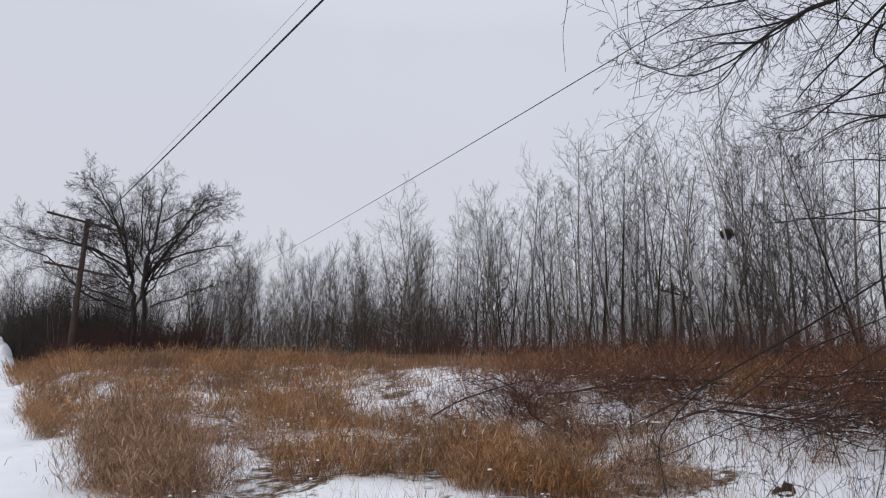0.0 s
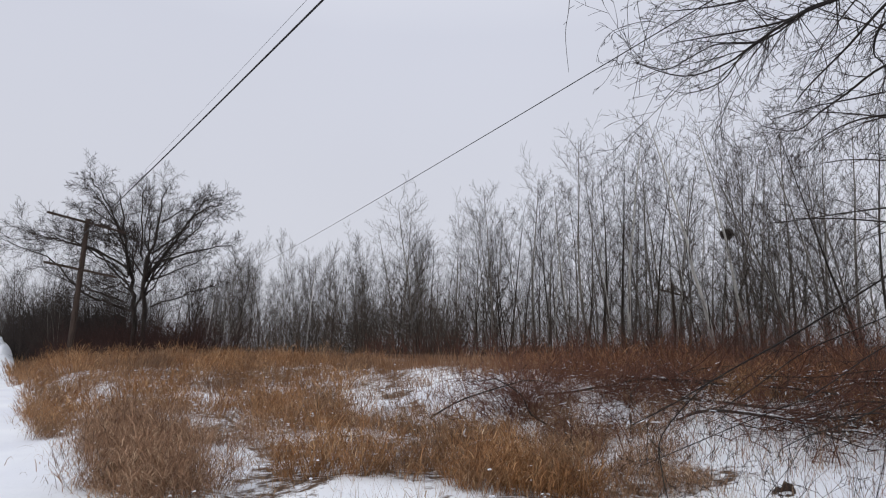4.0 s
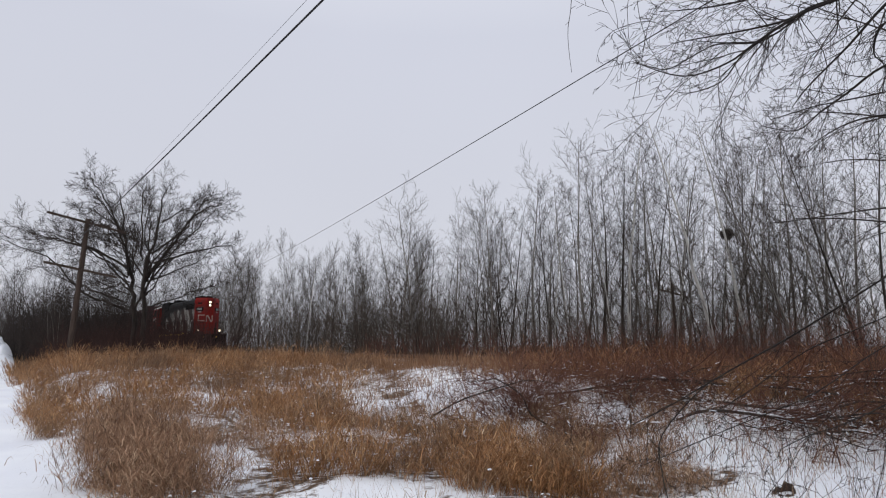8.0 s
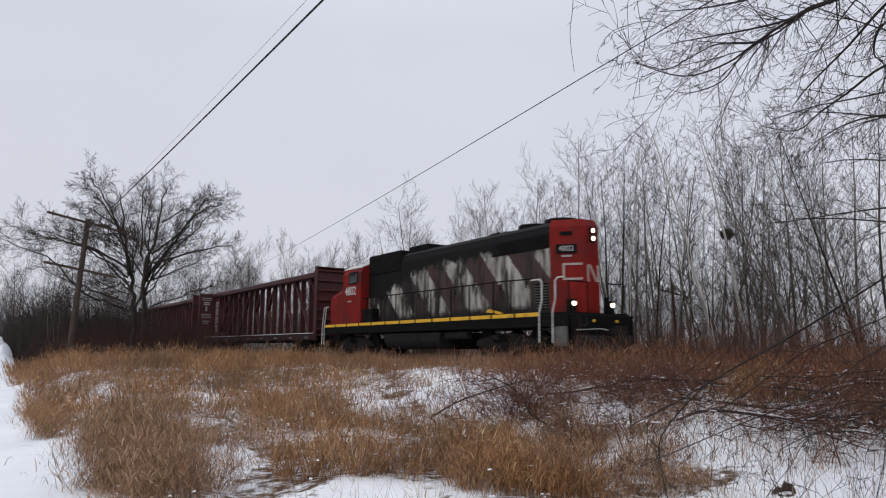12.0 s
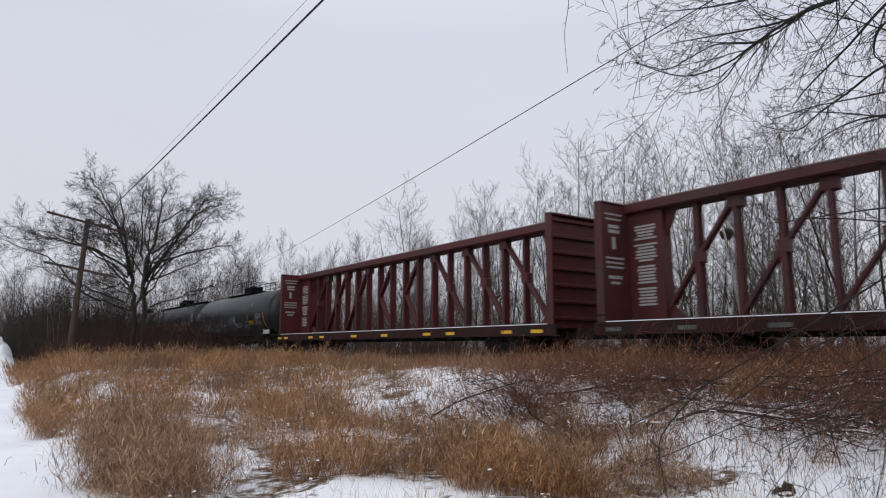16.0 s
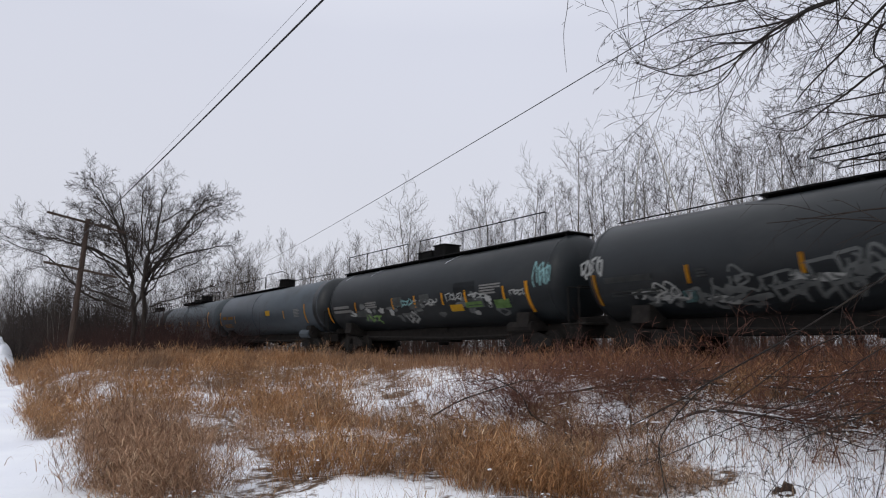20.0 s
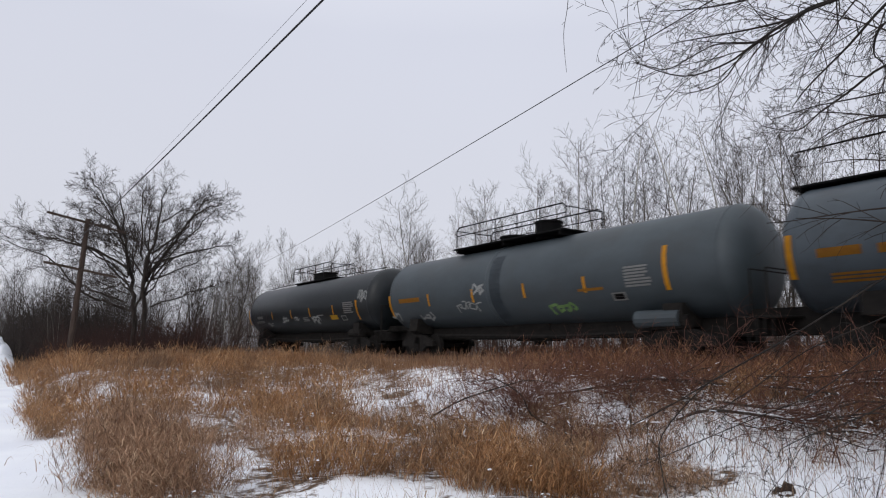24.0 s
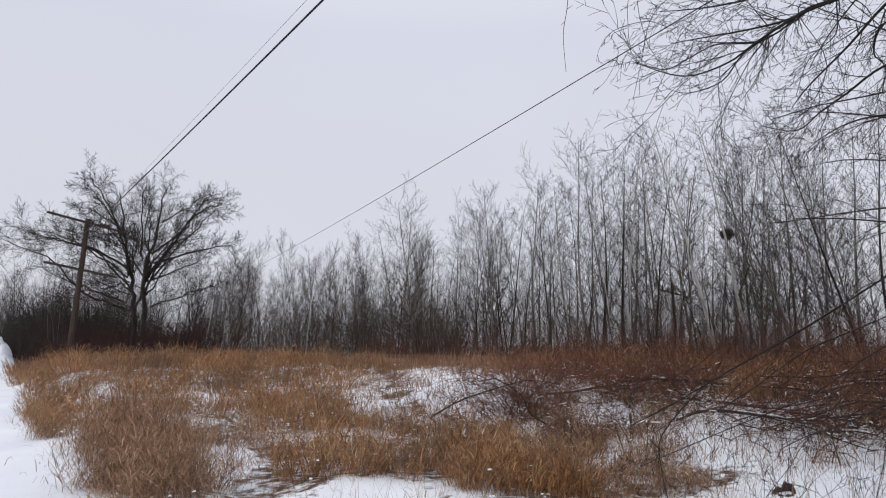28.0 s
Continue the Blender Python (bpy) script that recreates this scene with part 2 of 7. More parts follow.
def noise2(x, y, scale, seed=0.0):
    """Cheap smooth value noise for arrays, about -1 to 1."""
    v = np.zeros_like(x, dtype=float)
    for k, (a, b, c) in enumerate(((1.0, 0.31, 0.2), (-0.57, 0.93, 1.7), (0.42, -1.13, 4.1), (1.31, 0.77, 2.6), (-0.9, -1.6, 0.9))):
        v += np.sin((a * x + b * y) / scale + c + seed * (1.3 + k)) * np.cos((b * x - a * y) / scale * 0.83 + c * 2.1 + seed * (0.7 + k))
    return v / 2.6
# ---- the land: trail, ditch, bank, railway bed ----
def smooth(x, lo, hi):
    t = np.clip((x - lo) / (hi - lo), 0, 1)
    return t * t * (3 - 2 * t)


def rise(n, a):
    """Height of the land: flat trail, rough meadow with a low swell, bank up to the railway, lower wood beyond."""
    n, a = np.asarray(n, float), np.asarray(a, float)
    z = 0.95 * smooth(n, 7.0, 13.2) - 0.6 * smooth(n, 19.2, 22.5)
    z = z + 0.85 * smooth(n - 0.018 * a, 1.0, 2.6) * (1 - smooth(n, 6.5, 13.0)) * smooth(a, 16, 29) * (1 - smooth(a, 36, 41))
    rough = smooth(n, 0.7, 2.2) * (1 - smooth(n, 13.0, 14.0) * (1 - smooth(n, 19.0, 21.0)))
    z = z + rough * (0.10 * noise2(n, a, 1.1) + 0.06 * noise2(n, a, 0.42, 2.0))
    z = z + 0.02 * noise2(n, a, 0.8, 5.0) - 0.06 * np.exp(-((n - 0.0) / 0.35) ** 2) * 0.5
    return z


# places where little grass stands and the snow shows: n, a, radius n, radius a
BARE = ((3.0, 20.9, 0.8, 1.8), (5.4, 19.2, 0.9, 1.6), (2.9, 10.6, 0.7, 1.5), (3.5, 6.4, 0.8, 0.7), (4.7, 6.0, 0.5, 0.5),
        (11.2, 14.0, 2.0, 3.0), (8.4, 3.7, 1.7, 0.9), (9.8, 2.6, 1.4, 1.0), (4.0, 15.0, 0.5, 0.9), (6.4, 14.2, 0.6, 1.0))


def bareness(n, a):
    v = np.zeros_like(np.asarray(n, float))
    wob = 0.35 * noise2(n, a, 0.5, 3.0)
    for bn, ba, rn, ra in BARE:
        d = np.sqrt(((n - bn) / rn) ** 2 + ((a - ba) / ra) ** 2) + wob
        v = np.maximum(v, 1 - smooth(d, 0.65, 1.15))
    return v


def axis(near, far, step, ratio=1.16):
    """Coordinates that are close together near the camera and wide apart towards the horizon."""
    out = list(np.arange(near[0], near[1] + 1e-6, step))
    s, x = step, near[1]
    while x < far:
        s *= ratio
        x += s
        out.append(x)
    s, x = step, near[0]
    while x > -far:
        s *= ratio
        x -= s
        out.insert(0, x)
    return np.array(out)


def build_ground():
    ns, al = axis((-3, 24), 2500, 0.22), axis((-4, 40), 2500, 0.3)
    N, A = np.meshgrid(ns, al, indexing="ij")
    Z = rise(N, A)
    X = SIDE.x * N + FAR.x * A
    Y = SIDE.y * N + FAR.y * A
    V = np.stack([X, Y, Z], -1).reshape(-1, 3)
    r, c = len(ns), len(al)
    i = (np.arange(r - 1)[:, None] * c + np.arange(c - 1)[None, :])
    F = np.stack([i, i + c, i + c + 1, i + 1], -1).reshape(-1, 4)
    me = mesh_of("ground", V, F, M_GROUND, True)
    edge = smooth(N - 0.018 * np.clip(A, 0, 100) + 0.25 * noise2(N, A, 0.6), 0.7, 1.5)
    cover = edge * (0.53 + 0.12 * noise2(N, A, 0.5, 6.0) - 0.22 * bareness(N, A))
    cover = cover - 0.32 * smooth(N, 7.6, 8.6) * (1 - smooth(N, 12.2, 13.0)) * (1 - smooth(A, 11, 14))
    cover = np.where(N > 20.5, 0.62, cover)
    cover = np.where(N < -2.4 - 0.3 * noise2(N, A, 0.7), 0.55, cover)
    at = me.attributes.new("thatch", "FLOAT", "POINT")
    at.data.foreach_set("value", cover.astype(np.float32).ravel())
    ob = new("ground", me)
    tagged(ob, "snow-covered ground with flattened brown grass showing through", "ground", kind="structure")


build_ground()


def prism(bm, section, x0, x1):
    """A bar along x with the given cross-section of (y, z) corners."""
    a = [bm.verts.new((x0, y, z)) for y, z in section]
    b = [bm.verts.new((x1, y, z)) for y, z in section]
    k = len(section)
    for i in range(k):
        bm.faces.new((a[i], a[(i + 1) % k], b[(i + 1) % k], b[i]))
    bm.faces.new(a[::-1])
    bm.faces.new(b)
    bmesh.ops.recalc_face_normals(bm, faces=bm.faces)


ALONG = Matrix.Translation(on(TRACK, 0)) @ pose(0, 0, 0, 0, 0, -(90 - 35.6))    # +x: the way the train goes, -y: the camera's side


def build_track():
    bed = thing("railway_track", ALONG, "single railway track on snow-dusted stone ballast", "railway track", kind="structure")
    bm = bmesh.new()
    prism(bm, [(-2.9, 0.70), (-1.75, 1.08), (1.75, 1.08), (2.9, 0.70)], -500, 120)
    part("ballast_bed", bm, M_BALLAST, bed)
    for y in (-0.755, 0.755):
        bm = bmesh.new()
        prism(bm, [(y - 0.07, 1.10), (y - 0.012, 1.125), (y - 0.012, 1.2), (y - 0.037, 1.21), (y - 0.037, RAIL), (y + 0.037, RAIL), (y + 0.037, 1.21), (y + 0.012, 1.2), (y + 0.012, 1.125), (y + 0.07, 1.10)], -500, 120)
        part("rail", bm, M_RAIL, bed, "rust-brown steel rail with a bright head")
    bm = bmesh.new()
    prism(bm, [(-1.3, 0.95), (-1.3, 1.1), (1.3, 1.1), (1.3, 0.95)], -0.115, 0.115)
    first = part("tie", bm, M_TIE, bed)
    for k in range(1, 290):
        t = new("tie", first.data)
        t.parent = bed
        t.location = (24 - 0.53 * k, 0.02 * math.sin(k * 2.3), 0)
    first.location = (24, 0, 0)


build_track()
# ---- trees ----
POPLAR = dict(levels=4, thin=(0.34, 0.5, 0.6), seg=(10, 4, 2, 2), wander=(0.03, 0.05, 0.06, 0.08), up=(0.03, 0.12, 0.10, 0.08), tip=(0.10, 0.22, 0.35, 0.6),
              kids=(30, 7, 4), **{"from": (0.14, 0.15, 0.1)}, ang=(45, 36, 34), len=(0.25, 0.44, 0.46), fall=(0.45, 0.4, 0.3), rmin=0.0058, taper=0.8)
CLUMP = dict(levels=4, thin=(0.42, 0.5, 0.6), seg=(8, 4, 2, 2), wander=(0.05, 0.05, 0.06, 0.08), up=(0.02, 0.10, 0.09, 0.07), tip=(0.12, 0.25, 0.4, 0.6),
             kids=(15, 7, 4), **{"from": (0.12, 0.12, 0.1)}, ang=(32, 32, 32), len=(0.32, 0.44, 0.48), fall=(0.5, 0.4, 0.3), rmin=0.0075, taper=0.8)
SLIM = dict(levels=4, thin=(0.34, 0.5, 0.6), seg=(9, 3, 2, 1), wander=(0.04, 0.05, 0.07, 0.08), up=(0.02, 0.10, 0.09, 0.07), tip=(0.12, 0.3, 0.4, 0.6),
            kids=(24, 6, 3), **{"from": (0.2, 0.15, 0.1)}, ang=(46, 38, 36), len=(0.2, 0.44, 0.48), fall=(0.45, 0.4, 0.3), rmin=0.0055, taper=0.8)
# crooked understorey trees whose twigs cross in all directions
SCRUB = dict(levels=4, thin=(0.45, 0.55, 0.65), seg=(9, 5, 2, 1), wander=(0.08, 0.09, 0.1, 0.1), up=(0.03, 0.03, 0.02, 0.02), tip=(0.15, 0.3, 0.4, 0.6),
             kids=(20, 7, 4), **{"from": (0.08, 0.12, 0.1)}, ang=(62, 52, 48), len=(0.34, 0.42, 0.45), fall=(0.4, 0.35, 0.3), rmin=0.009, taper=0.8)


def poplar_variant(k, bark, twig, P, stems=1, lean=0.0):
    rng = np.random.default_rng(100 + k)
    out = {}
    for s in range(stems):
        az = rng.uniform(0, 6.28)
        tilt = lean if stems == 1 else rng.uniform(0.08, 0.24)
        limb(rng, (0.12 * math.cos(az) * (stems > 1), 0.12 * math.sin(az) * (stems > 1), -0.35), (tilt * math.cos(az), tilt * math.sin(az), 1),
             10.3 * (1 if s == 0 else rng.uniform(0.75, 1.0)), 0.082 if stems == 1 else 0.05, 0, P, out)
    return tree_meshes("tree", out, bark, twig, 1)


def stand(kind, meshes, m, label, group):
    t = thing(kind, m, label, "tree", group)
    attach("trunk", meshes[0], t)
    attach("crown", meshes[1], t)
    return t


M_PALE = material("pale_smooth_bark", [(0.3, 0.29, 0.27), (0.46, 0.445, 0.42), (0.56, 0.55, 0.52)], rough=0.85, scale=2.5, bump=0.3, stretch=(1, 1, 0.4), stain=(0.07, 0.06, 0.05), stain_scale=1.8, stain_at=(0.6, 0.7))

GREY = [poplar_variant(k, M_BARK, M_TWIG, POPLAR) for k in range(6)]
DARK = [poplar_variant(20 + k, M_DARKBARK, M_DARKTWIG, POPLAR) for k in range(3)]
PALE = [poplar_variant(30 + k, M_PALE, M_TWIG, SLIM) for k in range(2)]
MANY = [poplar_variant(40 + k, M_BARK, M_TWIG, CLUMP, 4) for k in range(3)]
MANYDARK = [poplar_variant(45 + k, M_DARKBARK, M_DARKTWIG, CLUMP, 4) for k in range(2)]
SAPLING = [poplar_variant(50 + k, M_BARK, M_TWIG, SLIM) for k in range(3)]
SCRUBBY = [poplar_variant(60 + k, M_DARKBARK, M_TWIG, SCRUB) for k in range(3)]
SAPDARK = [poplar_variant(55 + k, M_DARKBARK, M_DARKTWIG, SLIM) for k in range(2)]

LABELS = {"grey": "tall slender bare poplar with grey bark behind the railway", "dark": "tall bare dark-barked tree with fine twigs behind the railway",
          "pale": "slim bare tree with pale smooth bark behind the railway", "many": "bare multi-stemmed grey tree with a bushy crown",
          "manydark": "bare dark multi-stemmed tree with upswept limbs", "sap": "thin bare grey sapling among the taller trees",
          "scrub": "crooked bare understorey tree with crossing twigs", "sapdark": "thin bare dark sapling among the taller trees"}
SETS = {"grey": GREY, "dark": DARK, "pale": PALE, "many": MANY, "manydark": MANYDARK, "sap": SAPLING, "sapdark": SAPDARK, "scrub": SCRUBBY}


def plant(kind, k, n, a, height, lean_n=0.0, lean_a=0.0, spin=0.0, fat=1.0):
    """A tree whose top stands `height` metres over its foot; the leans are in degrees."""
    z = float(rise(n, a))
    s = height / 10.7
    m = Matrix.Translation(on(n, a, z)) @ pose(0, 0, 0, 0, 0, -(90 - 35.6)) @ pose(0, 0, 0, lean_n, lean_a, 0) @ pose(0, 0, 0, 0, 0, spin) @ Matrix.Diagonal((s * fat, s * fat, s, 1))
    stand("tree", SETS[kind][k % len(SETS[kind])], m, LABELS[kind], "bare trees along the railway")


def along_view(x, n):
    """How far along the line, at n metres across, lies the direction x (the tangent to the right of the line of sight)."""
    c, s = math.cos(YAW), math.sin(YAW)
    d = n / (x * c + s)
    return -s * x * d + c * d, d


# the taller trees that stand out: kind, variant, direction, n, top (tangent above the horizon), lean across, lean along, spread
MAIN = (("many", 0, -0.325, 24.0, 0.175, 0, 0, 1.0), ("many", 1, -0.215, 23.5, 0.178, 0, 1, 0.95), ("many", 2, -0.165, 25.0, 0.180, 1, 0, 1.0), ("grey", 0, -0.125, 24.0, 0.165, 0, 0, 1.0),
        ("grey", 1, -0.04, 22.0, 0.258, 0, -3, 1.3), ("grey", 3, -0.06, 22.4, 0.235, 2, -4, 1.15), ("sap", 0, -0.075, 25.0, 0.20, 0, 0, 1.2), ("grey", 2, 0.025, 23.8, 0.228, 0, 0, 1.0), ("grey", 3, 0.075, 22.6, 0.268, 0, 1, 1.15),
        ("dark", 0, 0.10, 23.5, 0.235, 0, 2, 1.0), ("grey", 4, 0.142, 22.8, 0.285, 1, -2, 1.1), ("dark", 1, 0.165, 24.5, 0.262, 0, 2, 1.0), ("grey", 5, 0.228, 22.8, 0.352, 0, 0, 1.1),
        ("pale", 0, 0.285, 23.2, 0.365, 0, 2, 1.3), ("grey", 0, 0.33, 24.0, 0.335, 0, 0, 1.0), ("pale", 1, 0.427, 21.6, 0.385, 8, -5.5, 1.35), ("sap", 1, 0.36, 23.0, 0.31, 0, -2, 1.2),
        ("pale", 0, 0.474, 22.0, 0.39, 4, -3, 1.2), ("many", 0, 0.505, 22.6, 0.385, 0, 0, 0.85), ("grey", 1, 0.545, 23.5, 0.40, 0, 0, 1.0), 
        ("grey", 2, 0.645, 22.0, 0.41, 0, 0, 1.0), ("dark", 2, 0.69, 22.5, 0.42, 0, -4, 1.0), ("grey", 3, 0.74, 23.5, 0.42, 0, 0, 1.0),
        ("grey", 4, 0.56, 21.8, 0.38, 15, -10, 1.0), ("grey", 5, 0.60, 22.6, 0.39, 12, -9, 1.0), ("dark", 0, 0.655, 21.9, 0.38, 16, -11, 1.0), ("grey", 1, 0.585, 22.2, 0.39, -5, 4, 1.0))
for kind, k, x, n, top, ln, la, fat in MAIN:    # the foot stands in the direction x
    a, d = along_view(x, n)
    plant(kind, k, n, a, top * d + 1.65 - float(rise(n, a)), ln, la, k * 77.0 + x * 500, fat)

# the rest of the wood, lower and further back
ENV = ((-0.75, 0.10), (-0.5, 0.12), (-0.38, 0.13), (-0.32, 0.17), (-0.28, 0.11), (-0.2, 0.17), (-0.12, 0.15), (-0.06, 0.21), (0.0, 0.19), (0.07, 0.255), (0.16, 0.27), (0.22, 0.33), (0.3, 0.34), (0.4, 0.37), (0.55, 0.38), (0.9, 0.4))
rng = np.random.default_rng(7)
for k in range(92):
    x = -0.38 + 1.06 * ((k * 0.618034) % 1.0) ** 1.4
    n = 22.5 + 15 * rng.uniform(0, 1) ** 1.3
    a, d = along_view(x, n)
    top = float(np.interp(x, [e[0] for e in ENV], [e[1] for e in ENV])) * rng.uniform(0.55, 0.95)
    kind = ("grey", "sap", "sap", "sapdark", "grey", "many", "sap", "pale")[k % 8]
    h = top * d + 1.65 - float(rise(n, a))
    if h < 3.0 or (kind == "many" and x > 0.1):
        kind = "sap"
    plant(kind, k // 8, n, a, max(h, 3.0), rng.normal(0, 2), rng.normal(0, 3), rng.uniform(0, 360), rng.uniform(0.8, 1.15))

# bushy clumps behind the bend of the line
for k in range(16):
    x = -0.37 + 0.34 * ((k * 0.618034 + 0.5) % 1.0)
    n = rng.uniform(23.0, 29.0)
    a, d = along_view(x, n)
    top = float(np.interp(x, [e[0] for e in ENV], [e[1] for e in ENV])) * rng.uniform(0.75, 1.0)
    plant("many", k, n, a, top * d + 1.65 - float(rise(n, a)), 0, 0, rng.uniform(0, 360), rng.uniform(0.9, 1.1))

# more trunks in the thick of the wood
for k in range(10):
    x = 0.02 + 0.32 * ((k * 0.618034 + 0.23) % 1.0)
    n = rng.uniform(22.2, 28.0)
    a, d = along_view(x, n)
    top = float(np.interp(x, [e[0] for e in ENV], [e[1] for e in ENV])) * rng.uniform(0.7, 1.02)
    plant(("dark", "grey", "pale", "grey", "dark")[k % 5], k, n, a, top * d + 1.65 - float(rise(n, a)), rng.normal(0, 2), rng.normal(0, 3), rng.uniform(0, 360), rng.uniform(0.85, 1.1))

# thin saplings that fill the wood's edge
for k in range(34):
    x = 0.05 + 0.50 * ((k * 0.618034 + 0.3) % 1.0)
    n = rng.uniform(21.3, 29)
    a, d = along_view(x, n)
    top = float(np.interp(x, [e[0] for e in ENV], [e[1] for e in ENV])) * rng.uniform(0.35, 0.85)
    plant(("sap", "sapdark", "sap", "pale", "sapdark")[k % 5], k // 5, n, a, max(top * d + 1.65 - float(rise(n, a)), 2.5), rng.normal(0, 3), rng.normal(0, 4), rng.uniform(0, 360), rng.uniform(0.6, 0.95))

# crooked understorey between the trunks
for k in range(44):
    x = -0.36 + 0.86 * ((k * 0.618034 + 0.17) % 1.0)
    n = rng.uniform(21.2, 27)
    a, d = along_view(x, n)
    plant("scrub", k, n, a, rng.uniform(2.8, 5.2), rng.normal(0, 5), rng.normal(0, 5), rng.uniform(0, 360), rng.uniform(0.9, 1.3))

# dark trees and scrub far along the trail
for k in range(34):
    n = rng.uniform(2.6, 13.0) if k % 3 else rng.uniform(21, 30)
    a = rng.uniform(62, 125)
    if n < 5:
        a += 20
    d = n * SIDE.y + a * FAR.y
    plant(("manydark", "dark", "sapdark", "many")[k % 4], k // 4, n, a, rng.uniform(0.09, 0.15) * d + 0.8, 0, 0, rng.uniform(0, 360), rng.uniform(1.0, 1.4))

def spline(points, r0, r1, k=5):
    p = [Vector(q) for q in points]
    out = []
    for i in range(len(p) - 1):
        a, b, c, d = p[max(i - 1, 0)], p[i], p[i + 1], p[min(i + 2, len(p) - 1)]
        for j in range(k):
            t = j / k
            out.append(0.5 * ((2 * b) + (c - a) * t + (2 * a - 5 * b + 4 * c - d) * t * t + (3 * b - a - 3 * c + d) * t ** 3))
    out.append(p[-1])
    return np.array([tuple(q) for q in out]), np.linspace(r0, r1, len(out))


# the spreading tree by the pole
SPREAD = dict(levels=4, thin=(0.36, 0.55, 0.65), seg=(8, 5, 3, 2), wander=(0.1, 0.09, 0.10, 0.12), up=(0.0, 0.05, 0.04, 0.03), tip=(0.3, 0.25, 0.4, 0.6),
              kids=(14, 9, 6), **{"from": (0.2, 0.15, 0.12)}, ang=(44, 42, 40), len=(0.30, 0.46, 0.5), fall=(0.45, 0.35, 0.3), rmin=0.0088)


def big_tree():
    rng = np.random.default_rng(12)
    n, a = 8.0, 43.7
    t = thing("spreading_tree", Matrix.Translation(on(n, a, float(rise(n, a)))), "large bare spreading tree with dark forked trunks beside the pole", "tree")
    out = {}

    def bough(*line):
        """A limb through a few points from where it forks off; the last two numbers are its radii."""
        *points, r0, r1 = line
        p, r = spline(points, 0.85 * r0, r1, 4)
        p[:, 2] = np.minimum(p[:, 2], 4) + 0.87 * np.maximum(p[:, 2] - 4, 0)
        p[:, 2] = np.minimum(p[:, 2], 10.6) + 0.6 * np.maximum(p[:, 2] - 10.6, 0)
        p[:, 0] *= 0.89
        p[2:-1] += rng.normal(0, 0.06, p[2:-1].shape)
        branch_off(rng, p, r, float(np.linalg.norm(np.diff(p, axis=0), axis=1).sum()), 0, SPREAD, out)
    bough((-0.2, 0.0, 0.7), (-0.3, 0.1, 4.1), (-0.8, 0.2, 6.4), (-1.4, 0.4, 9.0), (-1.9, 0.5, 11.1), (-2.2, 0.6, 13.1), 0.2, 0.02)
    bough((0.6, 0.1, 0.7), (0.5, -0.1, 4.1), (0.5, -0.3, 6.7), (1.1, -0.4, 9.0), (1.5, -0.6, 11.1), (2.0, -0.8, 13.0), 0.19, 0.02)
    bough((-0.2, 0.0, 3.9), (0.2, 0.6, 5.8), (0.0, 1.1, 7.6), (-0.8, 1.7, 10.1), (-0.5, 2.2, 13.1), 0.12, 0.018)
    bough((0.5, 0.0, 6.2), (2.2, -0.4, 8.1), (3.6, -0.8, 10.0), (5.2, -1.1, 11.0), (6.4, -1.5, 10.9), 0.12, 0.015)
    bough((0.9, 0.0, 7.1), (3.4, 0.6, 8.1), (4.9, 1.2, 8.5), (5.9, 1.8, 8.8), 0.085, 0.013)
    bough((-0.8, 0.0, 6.7), (-2.8, -0.3, 7.9), (-5.1, -0.6, 8.6), (-6.5, -0.9, 8.9), (-7.8, -1.2, 9.6), 0.1, 0.013)
    bough((-1.1, 0.0, 8.0), (-1.7, 0.5, 9.6), (-3.5, 1.1, 10.8), (-5.6, 1.6, 12.0), 0.085, 0.013)
    bough((-0.4, 0.0, 3.7), (-2.1, -0.5, 4.3), (-3.5, -1.0, 5.1), (-5.2, -1.4, 7.1), (-6.7, -1.9, 7.8), (-8.2, -2.4, 8.5), 0.11, 0.013)
    bough((-0.3, 0.0, 8.7), (-2.0, 0.9, 9.4), (-4.5, 1.7, 9.7), (-6.3, 2.6, 10.4), 0.075, 0.013)
    bough((0.7, 0.0, 7.8), (2.2, 0.3, 9.0), (3.4, 0.5, 11.0), (4.2, 0.8, 12.6), 0.09, 0.013)
    bough((-1.4, 0.0, 8.8), (-2.2, -1.0, 11.1), (-3.3, -2.0, 13.0), 0.07, 0.013)
    bough((0.5, 0.0, 4.8), (1.6, -0.9, 5.5), (2.9, -1.9, 6.9), (4.5, -2.8, 7.6), 0.075, 0.013)
    bough((-0.6, 0.0, 5.1), (-1.7, 0.9, 5.8), (-3.3, 1.9, 5.5), (-4.8, 2.8, 6.2), 0.07, 0.012)
    bough((0.0, 0.0, 7.6), (0.3, -0.8, 10.1), (0.9, -1.6, 13.1), 0.08, 0.014)
    bough((1.3, 0.0, 10.1), (2.3, 1.1, 11.3), (3.1, 2.2, 12.8), 0.065, 0.013)
    bough((-0.8, 0.0, 6.2), (-0.6, -1.4, 8.8), (-1.2, -2.8, 11.1), (-1.4, -4.2, 12.7), 0.08, 0.013)
    bough((0.5, 0.0, 5.8), (1.3, -1.5, 7.6), (2.0, -2.9, 9.5), (2.7, -4.4, 10.4), 0.08, 0.013)
    bough((0.2, 0.0, 6.2), (-0.3, -2.0, 8.0), (-2.8, -4.0, 8.8), 0.07, 0.013)
    bough((0.2, 0.0, 6.2), (0.6, 2.2, 8.7), (1.3, 4.4, 11.0), 0.08, 0.013)
    bough((-0.5, 0.0, 5.8), (-1.7, 2.1, 7.8), (-2.8, 4.2, 10.3), 0.075, 0.013)
    bough((0.6, 0.0, 5.8), (2.3, 2.0, 7.1), (3.6, 4.0, 8.8), 0.07, 0.013)
